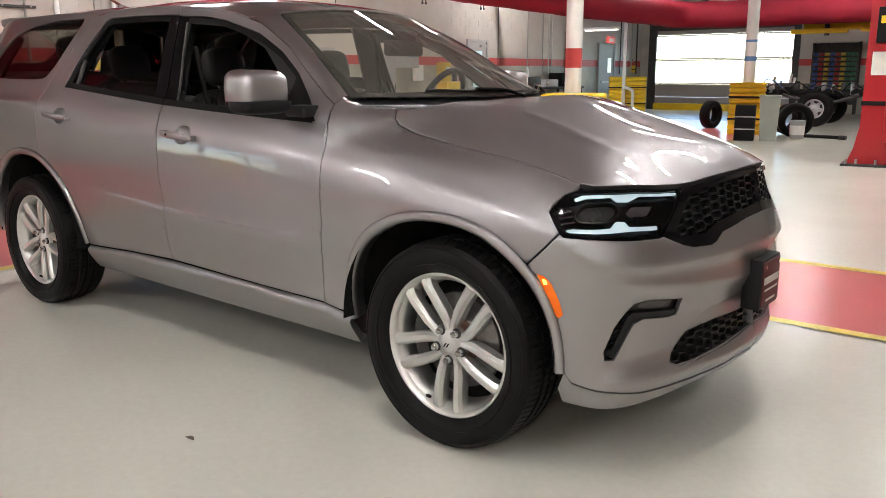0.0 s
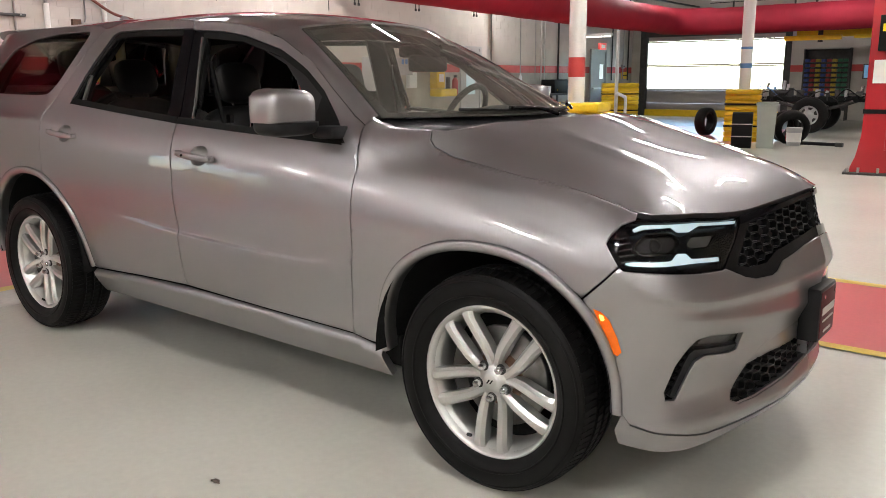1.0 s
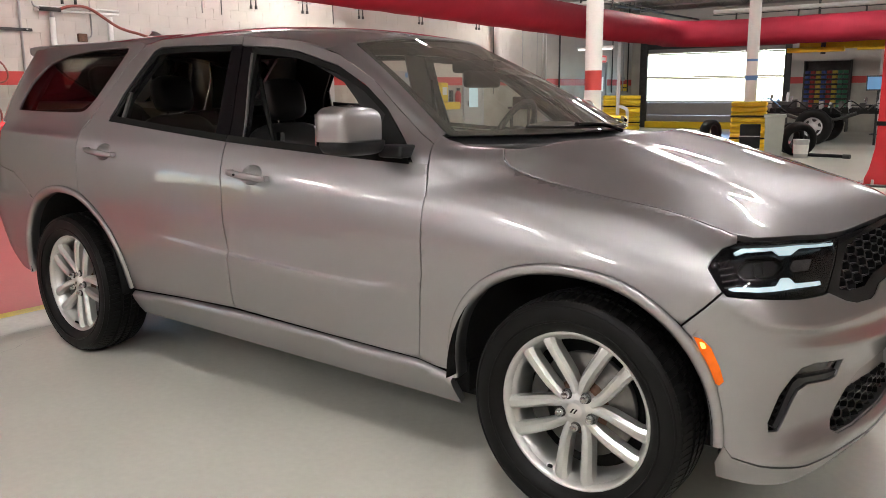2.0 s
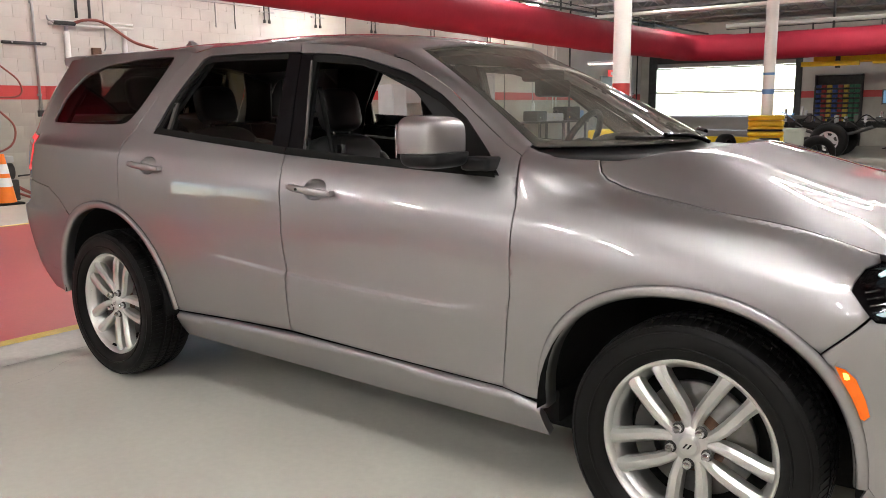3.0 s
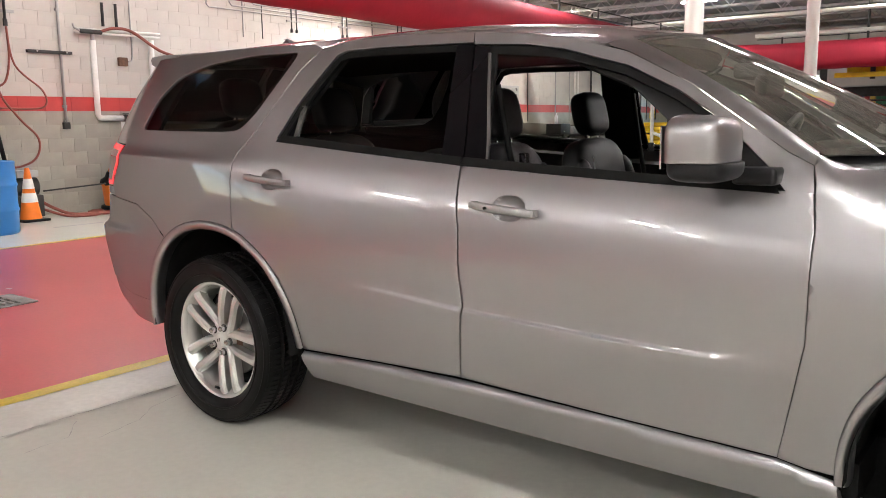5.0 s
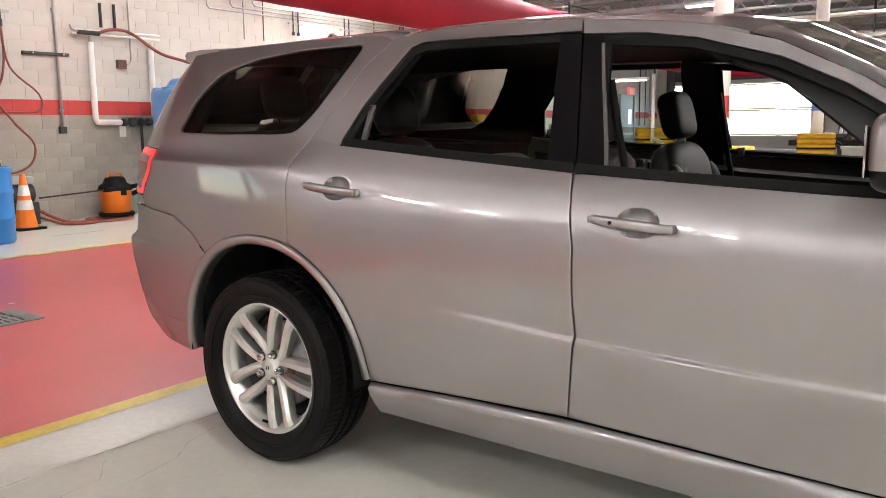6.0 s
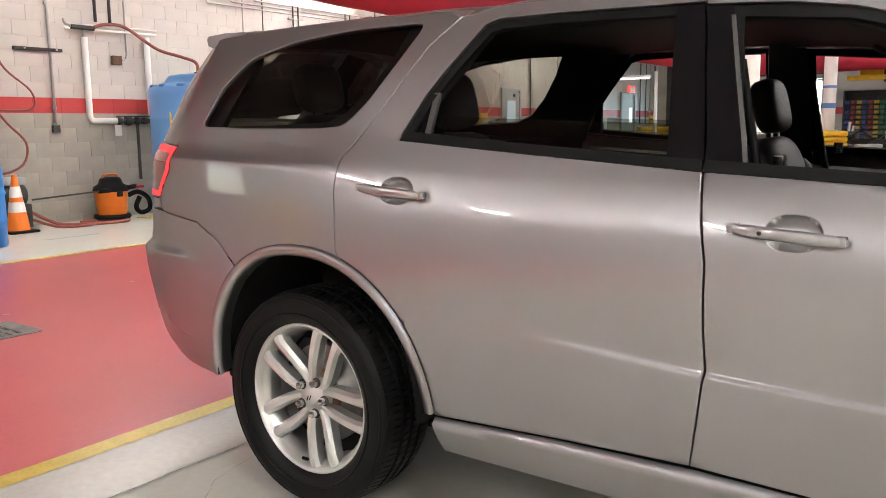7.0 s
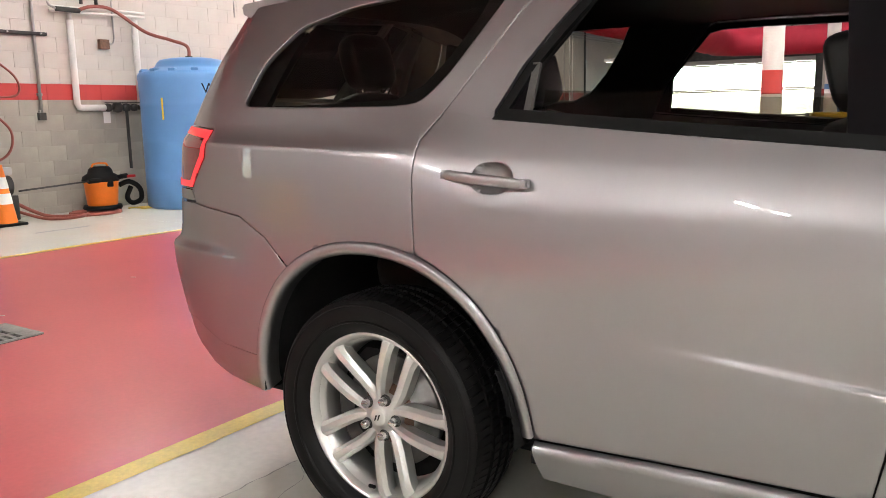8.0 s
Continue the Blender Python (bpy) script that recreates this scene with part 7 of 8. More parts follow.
def rounded_hull(cx, cy, cz, sx, sy, sz, p=3.2, n=28, m=16, z_cut=None, above=True, taper=0.0):
    """A superellipsoid shell, optionally cut flat at a height."""
    bm = bmesh.new()
    sg = lambda v, e: math.copysign(abs(v) ** e, v)
    rows = []
    for j in range(m + 1):
        la = -math.pi / 2 + math.pi * j / m
        ring = []
        for i in range(n):
            lo = 2 * math.pi * i / n
            x, y, z = sg(math.cos(la), 2 / p) * sg(math.cos(lo), 2 / p), sg(math.cos(la), 2 / p) * sg(math.sin(lo), 2 / p), sg(math.sin(la), 2 / p)
            k = 1 - taper * x
            zz = cz + z * sz * k
            if z_cut is not None:
                zz = max(zz, z_cut) if above else min(zz, z_cut)
            ring.append(bm.verts.new((cx + x * sx, cy + y * sy * (1 - 0.4 * taper * x), zz)))
        rows.append(ring)
    for a, b in zip(rows, rows[1:]):
        for i in range(n):
            bm.faces.new((a[i], a[(i + 1) % n], b[(i + 1) % n], b[i]))
    bmesh.ops.remove_doubles(bm, verts=bm.verts, dist=1e-5)
    for q in bm.faces:
        q.smooth = True
    return bm


for f in (1, -1):
    root = part("door_mirror", rounded_hull(-0.855, f * -0.995, 1.252, 0.078, 0.116, 0.084, 4.2, 36, 24, z_cut=1.216, taper=0.08), PAINT, front_doors[0 if f > 0 else 1], "silver mirror cap on a black foot")
    low = rounded_hull(-0.852, f * -0.985, 1.214, 0.080, 0.119, 0.050, 3.6, 36, 20, z_cut=1.215, above=False)
    part("mirror_base", low, TRIM_BLACK, root)
    part("mirror_foot", smooth_bm(box(-0.815, min(f * -0.90, f * -0.80), 1.152, -0.70, max(f * -0.90, f * -0.80), 1.198, 0.016, 3)), TRIM_BLACK, root)
    me = skin("mirror_corner", side, [(-0.686, 1.143), (-0.738, 1.192), (-0.806, 1.243), (-0.900, 1.322), (-0.905, 1.165)], flip=f, lift=-0.003, step=0.04)
    part("mirror_corner", me, BLACK_RUBBER, root)
    part("mirror_glass", smooth_bm(box(-0.937, f * -0.995 - 0.09, 1.20, -0.932, f * -0.995 + 0.09, 1.31, 0.002)), CHROME, root)

# door handles with their hollows
for doors, x0, x1, z0, z1 in ((front_doors, -1.645, -1.392, 1.060, 1.042), (rear_doors, -2.768, -2.512, 1.115, 1.096)):
    xm, zm = (x0 + x1) / 2 + 0.012, (z0 + z1) / 2
    for i, f in enumerate((1, -1)):
        part("handle_hollow", skin("handle_hollow", dish_fn(xm, zm), dish_line(xm, zm), flip=f, flange=0.0, step=0.012), PAINT, doors[i])
        rows, hb = [], bmesh.new()
        for k in range(15):
            t = k / 14
            q = np.array([[x0 + (x1 - x0) * t, z0 + (z1 - z0) * t]])
            p = side(q)[0]
            out = 0.020 + 0.016 * math.sin(math.pi * t) ** 0.6
            r = 0.013 * (1 - abs(2 * t - 1) ** 5 * 0.5)
            ring = []
            for m in range(10):
                w = 2 * math.pi * m / 10
                ring.append(hb.verts.new((p[0], f * (p[1] - out - 0.55 * r * math.cos(w) + 0.0), p[2] + 1.15 * r * math.sin(w))))
            rows.append(ring)
        for a, b in zip(rows, rows[1:]):
            for m in range(10):
                hb.faces.new((a[m], a[(m + 1) % 10], b[(m + 1) % 10], b[m]))
        hb.faces.new(rows[0])
        hb.faces.new(rows[-1])
        bmesh.ops.recalc_face_normals(hb, faces=hb.faces)
        handle = part("door_handle", smooth_bm(hb, 60), PAINT, doors[i])
        for t in (0.06, 0.94):
            p = side(np.array([[x0 + (x1 - x0) * t, z0 + (z1 - z0) * t]]))[0]
            part("handle_mount", smooth_bm(box(p[0] - 0.012, min(f * p[1], f * (p[1] - 0.03)), p[2] - 0.011, p[0] + 0.012, max(f * p[1], f * (p[1] - 0.03)), p[2] + 0.011, 0.004)), PAINT, handle)
        if doors is front_doors:
            p = side(np.array([[x0 + 0.078, z0 - 0.006]]))[0]
            part("keyhole", cyl((p[0], f * (p[1] - 0.040), p[2]), (p[0], f * (p[1] - 0.047), p[2]), 0.005, n=10), BLACK_RUBBER, handle)


# wheels
def tyre_profile():
    R = 0.3680
    return [(0.262, -0.098), (0.272, -0.112), (0.285, -0.121), (0.315, -0.131), (0.340, -0.129), (0.360, -0.121), (0.3665, -0.108), (0.370, -0.094),
            (R, -0.07), (R + 0.001, -0.052), (R - 0.009, -0.049), (R - 0.009, -0.042), (R + 0.002, -0.039), (R + 0.002, -0.005), (R - 0.007, -0.003), (R - 0.007, 0.003), (R + 0.002, 0.005),
            (R + 0.002, 0.039), (R - 0.007, 0.042), (R - 0.007, 0.049), (R + 0.001, 0.052), (R, 0.07), (0.370, 0.094), (0.3665, 0.108), (0.360, 0.121), (0.340, 0.129), (0.315, 0.131), (0.285, 0.121), (0.262, 0.098)]


def build_wheel():
    """A wheel at the origin, outer face towards minus y."""
    w = part("wheel", lathe([(0.2625, -0.092), (0.2635, -0.0985), (0.2615, -0.1010), (0.2575, -0.1005), (0.2530, -0.0975), (0.2490, -0.0925), (0.2455, -0.086), (0.243, -0.078)], 96, "Y"), ALLOY, None)
    part("rim_barrel", smooth_bm(lathe([(0.243, -0.078), (0.236, -0.068), (0.229, -0.055), (0.226, -0.02), (0.222, 0.05), (0.235, 0.09), (0.258, 0.10)], 72, "Y"), 50), ALLOY, w)
    w.data.shade_smooth()
    ty = lathe(tyre_profile(), 96, "Y")
    for q in ty.faces:
        q.smooth = True
    tyre = part("tyre", ty, RUBBER, w, "black tyre with block tread")
    # tread and shoulder blocks
    tb = bmesh.new()
    n = 96
    for i in range(n):
        for y0, y1, off in ((-0.112, -0.056, 0.0), (-0.036, -0.008, 0.5), (0.008, 0.036, 0.0), (0.056, 0.112, 0.5)):
            a0 = 2 * math.pi * (i + off) / n
            a1 = a0 + 2 * math.pi / n * 0.80
            sk = 0.012
            vs = []
            for (a, y) in ((a0, y0), (a1, y0), (a1 + sk, y1), (a0 + sk, y1)):
                for lift in (-0.014, -0.002):
                    R = (0.3795 if abs(y) < 0.1 else 0.3695) + lift
                    vs.append(tb.verts.new((R * math.cos(a), y, R * math.sin(a))))
            for q in ((1, 3, 5, 7), (0, 1, 7, 6), (0, 2, 3, 1), (2, 4, 5, 3), (4, 6, 7, 5)):
                tb.faces.new([vs[k] for k in q])
    bmesh.ops.recalc_face_normals(tb, faces=tb.faces)
    part("tread", tb, RUBBER, tyre)
    # raised side-wall ribs
    for r in (0.301, 0.350):
        part("sidewall_rib", smooth_bm(lathe([(r - 0.004, -0.1255 if r < 0.32 else -0.124), (r - 0.002, -0.1315 if r < 0.32 else -0.1295), (r + 0.002, -0.132 if r < 0.32 else -0.1285), (r + 0.004, -0.128 if r < 0.32 else -0.124)], 72, "Y"), 60), RUBBER, tyre)
    # five pairs of spokes

    def spoke_pair(ang):
        bm = bmesh.new()
        for sgn in (-1, 1):
            rows = []
            for r, off, half, y, dep in ((0.046, 0.023, 0.017, -0.073, 0.040), (0.075, 0.033, 0.0175, -0.077, 0.044), (0.11, 0.0395, 0.0190, -0.084, 0.048), (0.16, 0.0430, 0.0200, -0.091, 0.048), (0.214, 0.0450, 0.0205, -0.0955, 0.046), (0.236, 0.0465, 0.0225, -0.0935, 0.046), (0.2475, 0.0475, 0.0255, -0.0885, 0.046)):
                c = sgn * off
                pts = ((c - half, y + dep), (c - half, y + 0.013), (c - half * 0.50, y + 0.0005), (c, y - 0.0015), (c + half * 0.50, y + 0.0005), (c + half, y + 0.013), (c + half, y + dep))
                ring = []
                for tpos, yy in pts:
                    p = Vector((r if r < 0.2 else math.sqrt(r * r - tpos * tpos), yy, tpos))
                    a = ang
                    ring.append(bm.verts.new((p.x * math.cos(a) - p.z * math.sin(a), p.y, p.x * math.sin(a) + p.z * math.cos(a))))
                rows.append(ring)
            for a, b in zip(rows, rows[1:]):
                for i in range(6):
                    bm.faces.new((a[i], b[i], b[i + 1], a[i + 1]))
            bm.faces.new(rows[-1])
        bmesh.ops.recalc_face_normals(bm, faces=bm.faces)
        return smooth_bm(bm, 24)

    for k in range(5):
        ang = radians(-90 + 72 * k)
        part("spoke", spoke_pair(ang), ALLOY, w)
    hub = lathe([(0.0, -0.084), (0.030, -0.084), (0.033, -0.079), (0.036, -0.0765), (0.052, -0.0745), (0.062, -0.066), (0.068, -0.050), (0.072, -0.02)], 40, "Y")
    part("hub", smooth_bm(hub, 35), ALLOY, w)
    cap = part("centre_cap", smooth_bm(lathe([(0.0, -0.0885), (0.024, -0.088), (0.029, -0.085), (0.030, -0.082)], 32, "Y"), 50), ALLOY, w)
    for dx in (-0.006, 0.006):
        bb = bmesh.new()
        vs = [bb.verts.new(p) for p in ((dx - 0.009, -0.0898, -0.008), (dx - 0.003, -0.0898, -0.008), (dx + 0.008, -0.0898, 0.008), (dx + 0.002, -0.0898, 0.008))]
        bb.faces.new(vs)
        part("emblem_bar", bb, TRIM_BLACK, cap)
    for k in range(5):
        a = radians(-90 + 72 * k)
        cx, cz = 0.0575 * math.cos(a), 0.0575 * math.sin(a)
        m = Matrix.Translation((cx, 0, cz))
        part("lug_nut", smooth_bm(lathe([(0.0, -0.101), (0.006, -0.1005), (0.0115, -0.097), (0.0130, -0.090), (0.0130, -0.070)], 12, "Y", m=m), 40), CHROME, w)
        # flat dark ring painted for the shade in the lug hole
        part("lug_pocket", smooth_bm(lathe([(0.0130, -0.0765), (0.0175, -0.0770), (0.0185, -0.072)], 16, "Y", m=m), 40), DARK_STEEL, w)
    a = radians(-112)
    part("valve", cyl((0.236 * math.cos(a), -0.075, 0.236 * math.sin(a)), (0.222 * math.cos(a), -0.098, 0.222 * math.sin(a)), 0.006, n=10), BLACK_RUBBER, w)
    disc = part("brake_disc", smooth_bm(lathe([(0.07, -0.035), (0.10, -0.03), (0.105, -0.012), (0.172, -0.012), (0.174, -0.008), (0.174, 0.012), (0.10, 0.015)], 48, "Y"), 30), STEEL, w)
    part("disc_hat", smooth_bm(lathe([(0.0, -0.045), (0.075, -0.045), (0.094, -0.036), (0.10, -0.012)], 40, "Y"), 40), RUST, w)
    cb = bmesh.new()
    vs = []
    for k in range(9):
        t = radians(150 + 8 * k)
        for r, y in ((0.125, -0.045), (0.185, -0.045), (0.195, 0.0), (0.125, 0.02)):
            vs.append(cb.verts.new((r * math.cos(t), y, r * math.sin(t))))
    for k in range(8):
        for i in range(4):
            cb.faces.new((vs[k * 4 + i], vs[k * 4 + (i + 1) % 4], vs[k * 4 + 4 + (i + 1) % 4], vs[k * 4 + 4 + i]))
    for e in (0, 32):
        cb.faces.new(vs[e:e + 4])
    bmesh.ops.recalc_face_normals(cb, faces=cb.faces)
    part("caliper", smooth_bm(cb, 40), DARK_STEEL, w)
    part("barrel", smooth_bm(lathe([(0.222, 0.02), (0.215, 0.03), (0.05, 0.035), (0.0, 0.035)], 40, "Y"), 40), LINER, w)
    return w


wheel0 = build_wheel()
wheel0.parent = car
wheel0.matrix_basis = pose(0.004, -0.81, 0.38, 0, 0, 0)
for x, y, spin, turn in ((-3.042, -0.81, -14, 0), (0, 0.81, 20, 180), (-3.042, 0.81, 50, 180)):
    c = copy_thing(wheel0, pose(x, y, 0.38, 0, spin, turn))
    c.parent = car

# wheel wells and underbody
for cx in (FRONT_ARCH[0], REAR_ARCH[0]):
    for f in (1, -1):
        b = bmesh.new()
        outer = arch(cx, 0.475 if cx > -1 else 0.468, 0.45 if cx > -1 else 0.505, 0.385, 0.385, 26)
        r0 = [b.verts.new((x, f * -0.915, z)) for x, z in outer]
        r1 = [b.verts.new((x, f * -0.50, z)) for x, z in outer]
        for i in range(len(outer) - 1):
            b.faces.new((r0[i], r0[i + 1], r1[i + 1], r1[i]))
        b.faces.new(r1)
        part("wheel_liner", smooth_bm(b, 40), LINER, car)
    for f in (1, -1):
        for fx in (-1, 1):
            xe = cx + fx * 0.468
            part("splash_guard", box(xe - 0.012, min(f * -0.50, f * -0.80), 0.31, xe + 0.012, max(f * -0.50, f * -0.80), 0.42), LINER, car)
# these two boxes hang low, unseen, to deepen the shadow under the car
part("underbody", box(-3.9, -0.55, 0.215, 0.60, 0.55, 0.42, 0.02), LINER, car)
part("floor_pan", box(-2.50, -0.60, 0.205, -0.53, 0.60, 0.40), LINER, car)
part("rear_underbody", box(-3.75, -0.70, 0.42, -3.55, 0.70, 0.9), LINER, car)
part("front_underbody", box(0.45, -0.50, 0.27, 0.56, 0.50, 0.80), LINER, car)

# ---- cabin ----
part("inner_floor", box(-3.5, -0.78, 0.42, -0.62, 0.78, 0.55), CABIN, car)
part("headliner", skin("headliner", lambda q: roof(q) - np.array([0, 0, 0.05]), shrink(roof_full, 0.03), step=0.12, flange=0.0), HEADLINER, car)
for f in (1, -1):
    for nm, poly in (("door_card", [(-1.70, 0.50), (-0.68, 0.50), (-0.70, 1.12), (-1.05, 1.14), (-1.70, 1.175)]), ("door_card", [(-2.52, 0.50), (-1.72, 0.50), (-1.74, 1.18), (-2.62, 1.24)])):
        me = skin(nm, side, poly, flip=f, lift=-0.10, step=0.12, flange=0.03)
        me.flip_normals()
        part(nm, me, CABIN, car)
    # inner pillars and cargo side
    for poly in ([(-1.86, 1.62), (-1.73, 1.60), (-1.66, 1.15), (-1.83, 1.15)],
                 [(-2.43, 1.62), (-2.53, 1.475), (-2.59, 1.395), (-2.65, 1.25), (-3.5, 1.25), (-3.5, 1.322), (-3.3, 1.322), (-3.02, 1.330), (-2.94, 1.365), (-2.87, 1.44), (-2.80, 1.55), (-2.78, 1.60), (-2.76, 1.64)],
                 [(-0.72, 1.20), (-1.20, 1.50), (-1.35, 1.56), (-1.40, 1.53), (-1.20, 1.45), (-0.86, 1.18)], [(-3.45, 1.56), (-3.7, 1.62), (-3.85, 1.30), (-3.55, 1.30)],
                 [(-2.66, 1.25), (-3.8, 1.29), (-3.8, 0.95), (-2.7, 0.93)], [(-3.66, 1.28), (-3.70, 0.98), (-4.28, 0.98), (-4.28, 1.28)]):
        me = skin("inner_trim", side, poly, flip=f, lift=-0.045, step=0.12, flange=0.02)
        part("inner_trim", me, CABIN, car)


def seat(x, y, wide, head=True, back_h=0.62, z=0.62, lean=14, nm="seat"):
    """A leather seat: cushion, backrest with bolsters and head restraint."""
    s = part(nm, rounded_hull(0.02, 0, 0.09, 0.27, wide / 2, 0.10, 4.0, 24, 10), LEATHER, car, "black leather seat")
    s.matrix_basis = pose(x, y, z)
    b = part("backrest", rounded_hull(0, 0, back_h / 2, 0.075, wide / 2, back_h / 2, 3.6, 28, 14, taper=0.0), LEATHER, s)
    b.matrix_basis = pose(-0.24, 0, 0.12, 0, -lean, 0)
    for sy in (-1, 1):
        bo = part("bolster", rounded_hull(0.045, sy * (wide / 2 - 0.055), back_h * 0.45, 0.05, 0.055, back_h * 0.40, 2.6, 16, 12), LEATHER, s)
        bo.matrix_basis = pose(-0.24, 0, 0.12, 0, -lean, 0)
    part("seam", cyl((0.06, -wide * 0.28, back_h * 0.12), (0.074, -wide * 0.28, back_h * 0.85), 0.003, n=6), GREY_METAL, s).matrix_basis = pose(-0.24, 0, 0.12, 0, -lean, 0)
    if head:
        h = part("head_restraint", rounded_hull(0.03, 0, back_h + 0.108, 0.050, 0.118, 0.100, 3.6, 24, 14), LEATHER, s)
        h.matrix_basis = pose(-0.24, 0, 0.12, 0, -lean, 0)
        for sy in (-0.05, 0.05):
            part("post", cyl((0.02, sy, back_h - 0.04), (0.025, sy, back_h + 0.06), 0.006, n=8), CHROME, s).matrix_basis = pose(-0.24, 0, 0.12, 0, -lean, 0)
    return s


for y in (-0.38, 0.38):
    seat(-1.50, y, 0.52, back_h=0.64, z=0.50, nm="front_seat")
    seat(-2.415, y * 1.02, 0.50, back_h=0.56 if y < 0 else 0.47, z=0.608, head=y < 0, nm="rear_seat")
    seat(-3.115, y * 0.9, 0.46, back_h=0.58 if y < 0 else 0.40, z=0.662, head=y < 0, nm="third_row_seat")
dash = bmesh.new()
prof = ((-0.36, 1.12), (-0.55, 1.19), (-0.78, 1.19), (-0.88, 1.13), (-0.90, 1.0), (-0.76, 0.80), (-0.70, 0.72), (-0.56, 0.86))
a = [dash.verts.new((x, -0.66, z)) for x, z in prof]
b = [dash.verts.new((x, 0.66, z)) for x, z in prof]
for i in range(len(prof)):
    j = (i + 1) % len(prof)
    dash.faces.new((a[i], a[j], b[j], b[i]))
dash.faces.new(a[::-1])
dash.faces.new(b)
part("dashboard", smooth_bm(dash, 50), DASH, car)
part("instrument_hood", rounded_hull(-0.80, 0.38, 1.185, 0.13, 0.20, 0.055, 2.6, 20, 10), CABIN, car)
sw = bmesh.new()
wheel_c = Matrix.Translation((-1.03, 0.38, 1.165)) @ Euler((0, radians(-64), 0)).to_matrix().to_4x4()
rings = []
for k in range(40):
    a = 2 * math.pi * k / 40
    rings.append([sw.verts.new(wheel_c @ Vector(((0.185 + 0.016 * math.cos(w)) * math.cos(a), (0.185 + 0.016 * math.cos(w)) * math.sin(a), 0.016 * math.sin(w)))) for w in (2 * math.pi * m / 10 for m in range(10))])
for k in range(40):
    for m in range(10):
        sw.faces.new((rings[k][m], rings[(k + 1) % 40][m], rings[(k + 1) % 40][(m + 1) % 10], rings[k][(m + 1) % 10]))
for q in sw.faces:
    q.smooth = True
steer = part("steering_wheel", sw, LEATHER, car)
part("steering_hub", rounded_hull(-1.01, 0.38, 1.155, 0.05, 0.075, 0.06, 2.6, 18, 10), CABIN, steer)
for p in ((0.0, 0.18), (0.0, -0.18), (-0.18, 0.0)):
    q = wheel_c @ Vector((p[0], p[1], 0))
    part("spoke", cyl(wheel_c @ Vector((0, 0, 0)), q, 0.016, n=8), CABIN, steer)
part("centre_console", smooth_bm(box(-1.75, -0.12, 0.5, -0.75, 0.12, 0.86, 0.03, 3)), CABIN, car)
for f in (1, -1):
    part("grab_handle", tube([(-1.30, f * -0.585, 1.545), (-1.36, f * -0.565, 1.515), (-1.46, f * -0.565, 1.53), (-1.52, f * -0.585, 1.565)], 0.010, 8), CABIN, car)
    part("seat_belt", tube([(-1.70, f * -0.68, 1.45), (-1.66, f * -0.66, 1.2), (-1.60, f * -0.62, 0.9)], 0.012, 6), BLACK_RUBBER, car)
    part("buckle", box(-1.62, f * -0.66 - 0.012, 1.175, -1.59, f * -0.66 + 0.012, 1.215, 0.004), CHROME, car)

# shears the left half back, wheels too, so the far side suits the camera's view
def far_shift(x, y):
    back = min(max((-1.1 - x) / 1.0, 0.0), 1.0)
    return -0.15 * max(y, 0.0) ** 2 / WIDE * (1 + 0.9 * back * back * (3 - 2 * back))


sheared = set()
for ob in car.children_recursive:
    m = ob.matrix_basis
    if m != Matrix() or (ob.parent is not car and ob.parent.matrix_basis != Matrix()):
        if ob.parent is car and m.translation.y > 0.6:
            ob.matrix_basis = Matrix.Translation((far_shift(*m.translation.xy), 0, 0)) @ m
    elif ob.type == "MESH" and ob.data.name not in sheared:
        sheared.add(ob.data.name)
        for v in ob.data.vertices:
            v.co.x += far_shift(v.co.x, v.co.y)

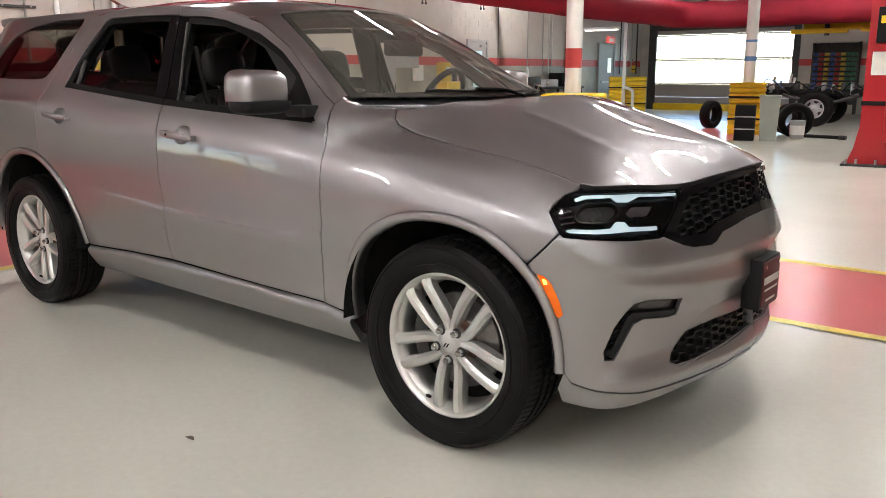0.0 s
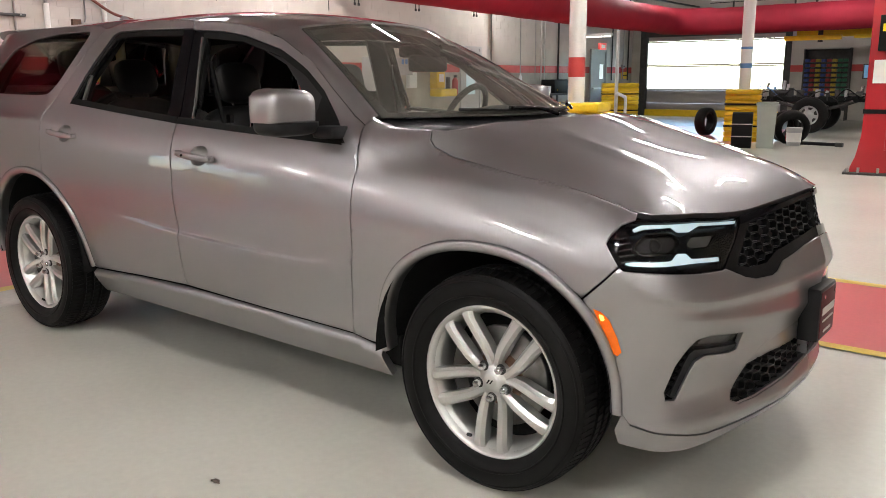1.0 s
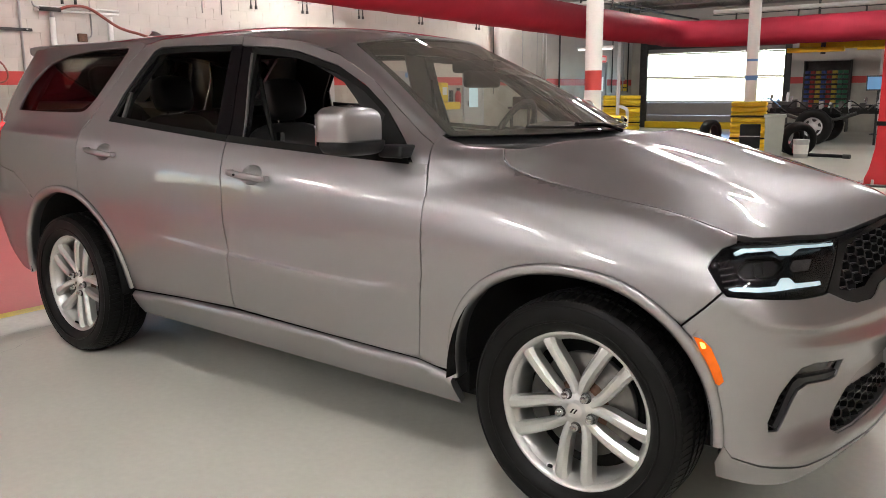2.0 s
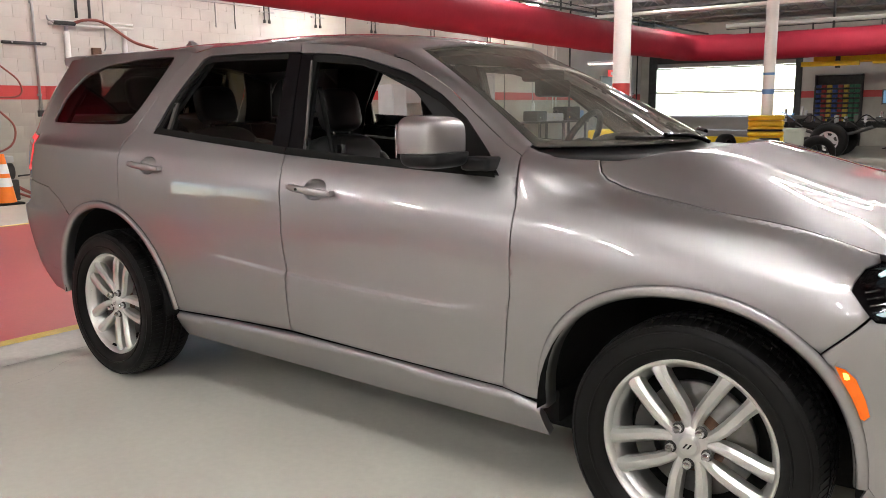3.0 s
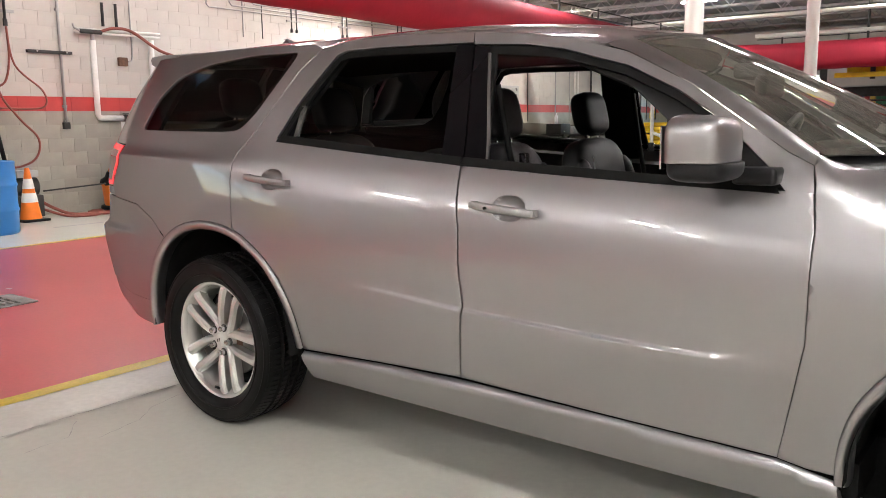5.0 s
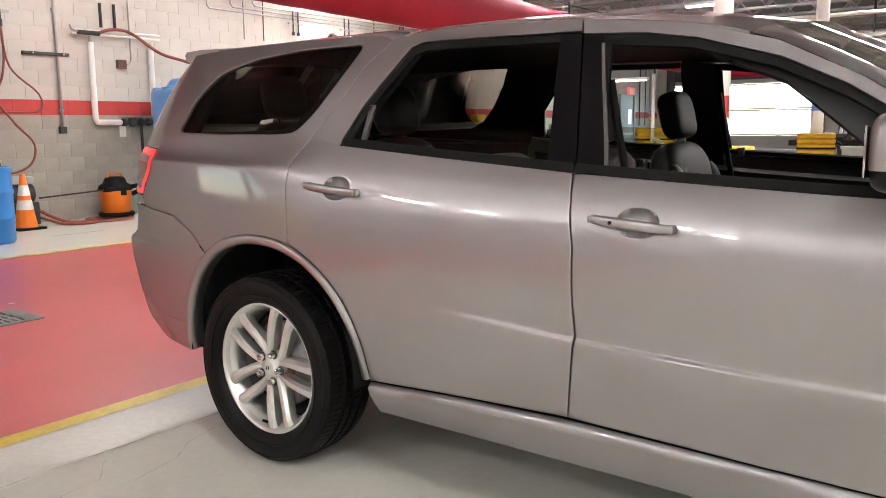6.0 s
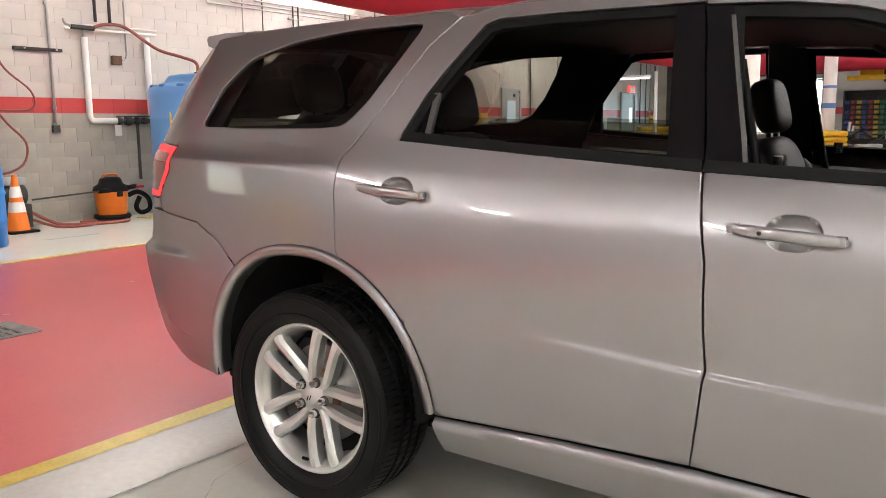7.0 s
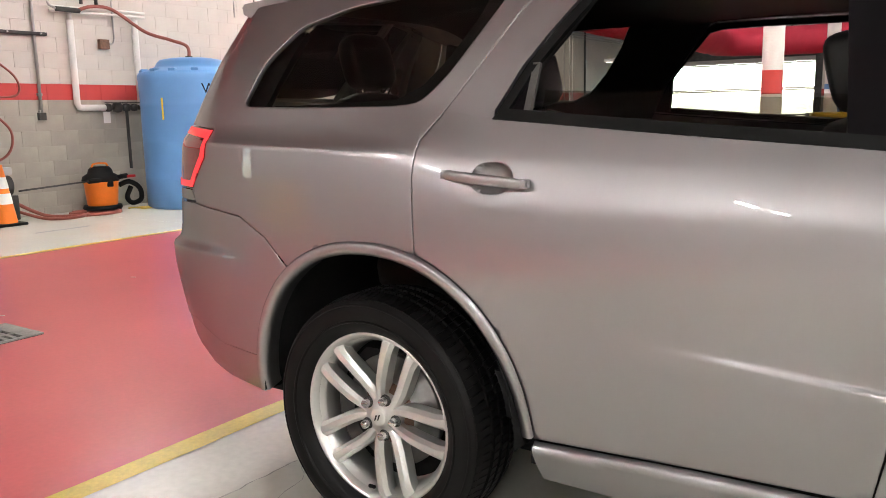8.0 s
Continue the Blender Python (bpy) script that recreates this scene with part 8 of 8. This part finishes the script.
# ---- painted concrete blocks of the west wall ----
COURSE = (RED_Z0 + 0.1033) / 8
ROWS = [(RED_Z0 - COURSE * (k + 1), RED_Z0 - COURSE * k, BEIGE_WALL) for k in range(8)] + [(RED_Z0, RED_Z1, RED_WALL)] \
    + [(RED_Z1 + COURSE * k, RED_Z1 + COURSE * (k + 1), WHITE_WALL) for k in range(15)]
BLOCK_LEN = 0.405


def block_mesh(name, y, z, ly, lz, deep=0.012, joint=0.0011, soft=0.0022, rnd=None):
    """Vertices and faces of one block face with chamfered edges, set into the wall."""
    y0, y1, z0, z1 = y + joint, y + ly - joint, z + joint, z + lz - joint
    out = []
    for x, g in ((-deep, 0.0), (-soft * 0.6, 0.0), (0.0, soft)):
        out += [(x, y0 + g, z0 + g), (x, y1 - g, z0 + g), (x, y1 - g, z1 - g), (x, y0 + g, z1 - g)]
    faces = [(8, 9, 10, 11)] + [(r * 4 + i, r * 4 + (i + 1) % 4, r * 4 + 4 + (i + 1) % 4, r * 4 + 4 + i) for r in (0, 1) for i in range(4)]
    return out, faces


shared = {}
rest = {}
rnd = random.Random(5)
for k, (z0, z1, m) in enumerate(ROWS):
    lo, hi = max(z0, 0.0), min(z1, H)
    if hi - lo < 0.03:
        continue
    y = WY1 - (BLOCK_LEN / 2 if k % 2 else 0.0)
    while y < Y1:
        a, b = max(y, WY1), min(y + BLOCK_LEN, Y1)
        if b - a > 0.03:
            if -1.2 <= a and b <= 5.6 and hi <= 4.0:
                key = (round(hi - lo, 4), m.name)
                if key not in shared:
                    v, f = block_mesh("block", 0, 0, BLOCK_LEN, hi - lo)
                    shared[key] = mesh_from("block", v, f, m)
                ob = new("block", shared[key])
                ob.parent = wall_left
                ob.matrix_basis = pose(X0 + rnd.uniform(-0.0012, 0.0), a, lo)
            else:
                v, f = block_mesh("block", a, lo, b - a, hi - lo)
                V, F = rest.setdefault(m.name, ([], [], m))[:2]
                n = len(V)
                dx = X0 + rnd.uniform(-0.0012, 0.0)
                V.extend((p + dx, q, r) for p, q, r in v)
                F.extend(tuple(i + n for i in w) for w in f)
        y += BLOCK_LEN
for V, F, m in rest.values():
    tagged(part("blocks", mesh_from("blocks", V, F), m, wall_left), "painted concrete blocks", kind="stuff")
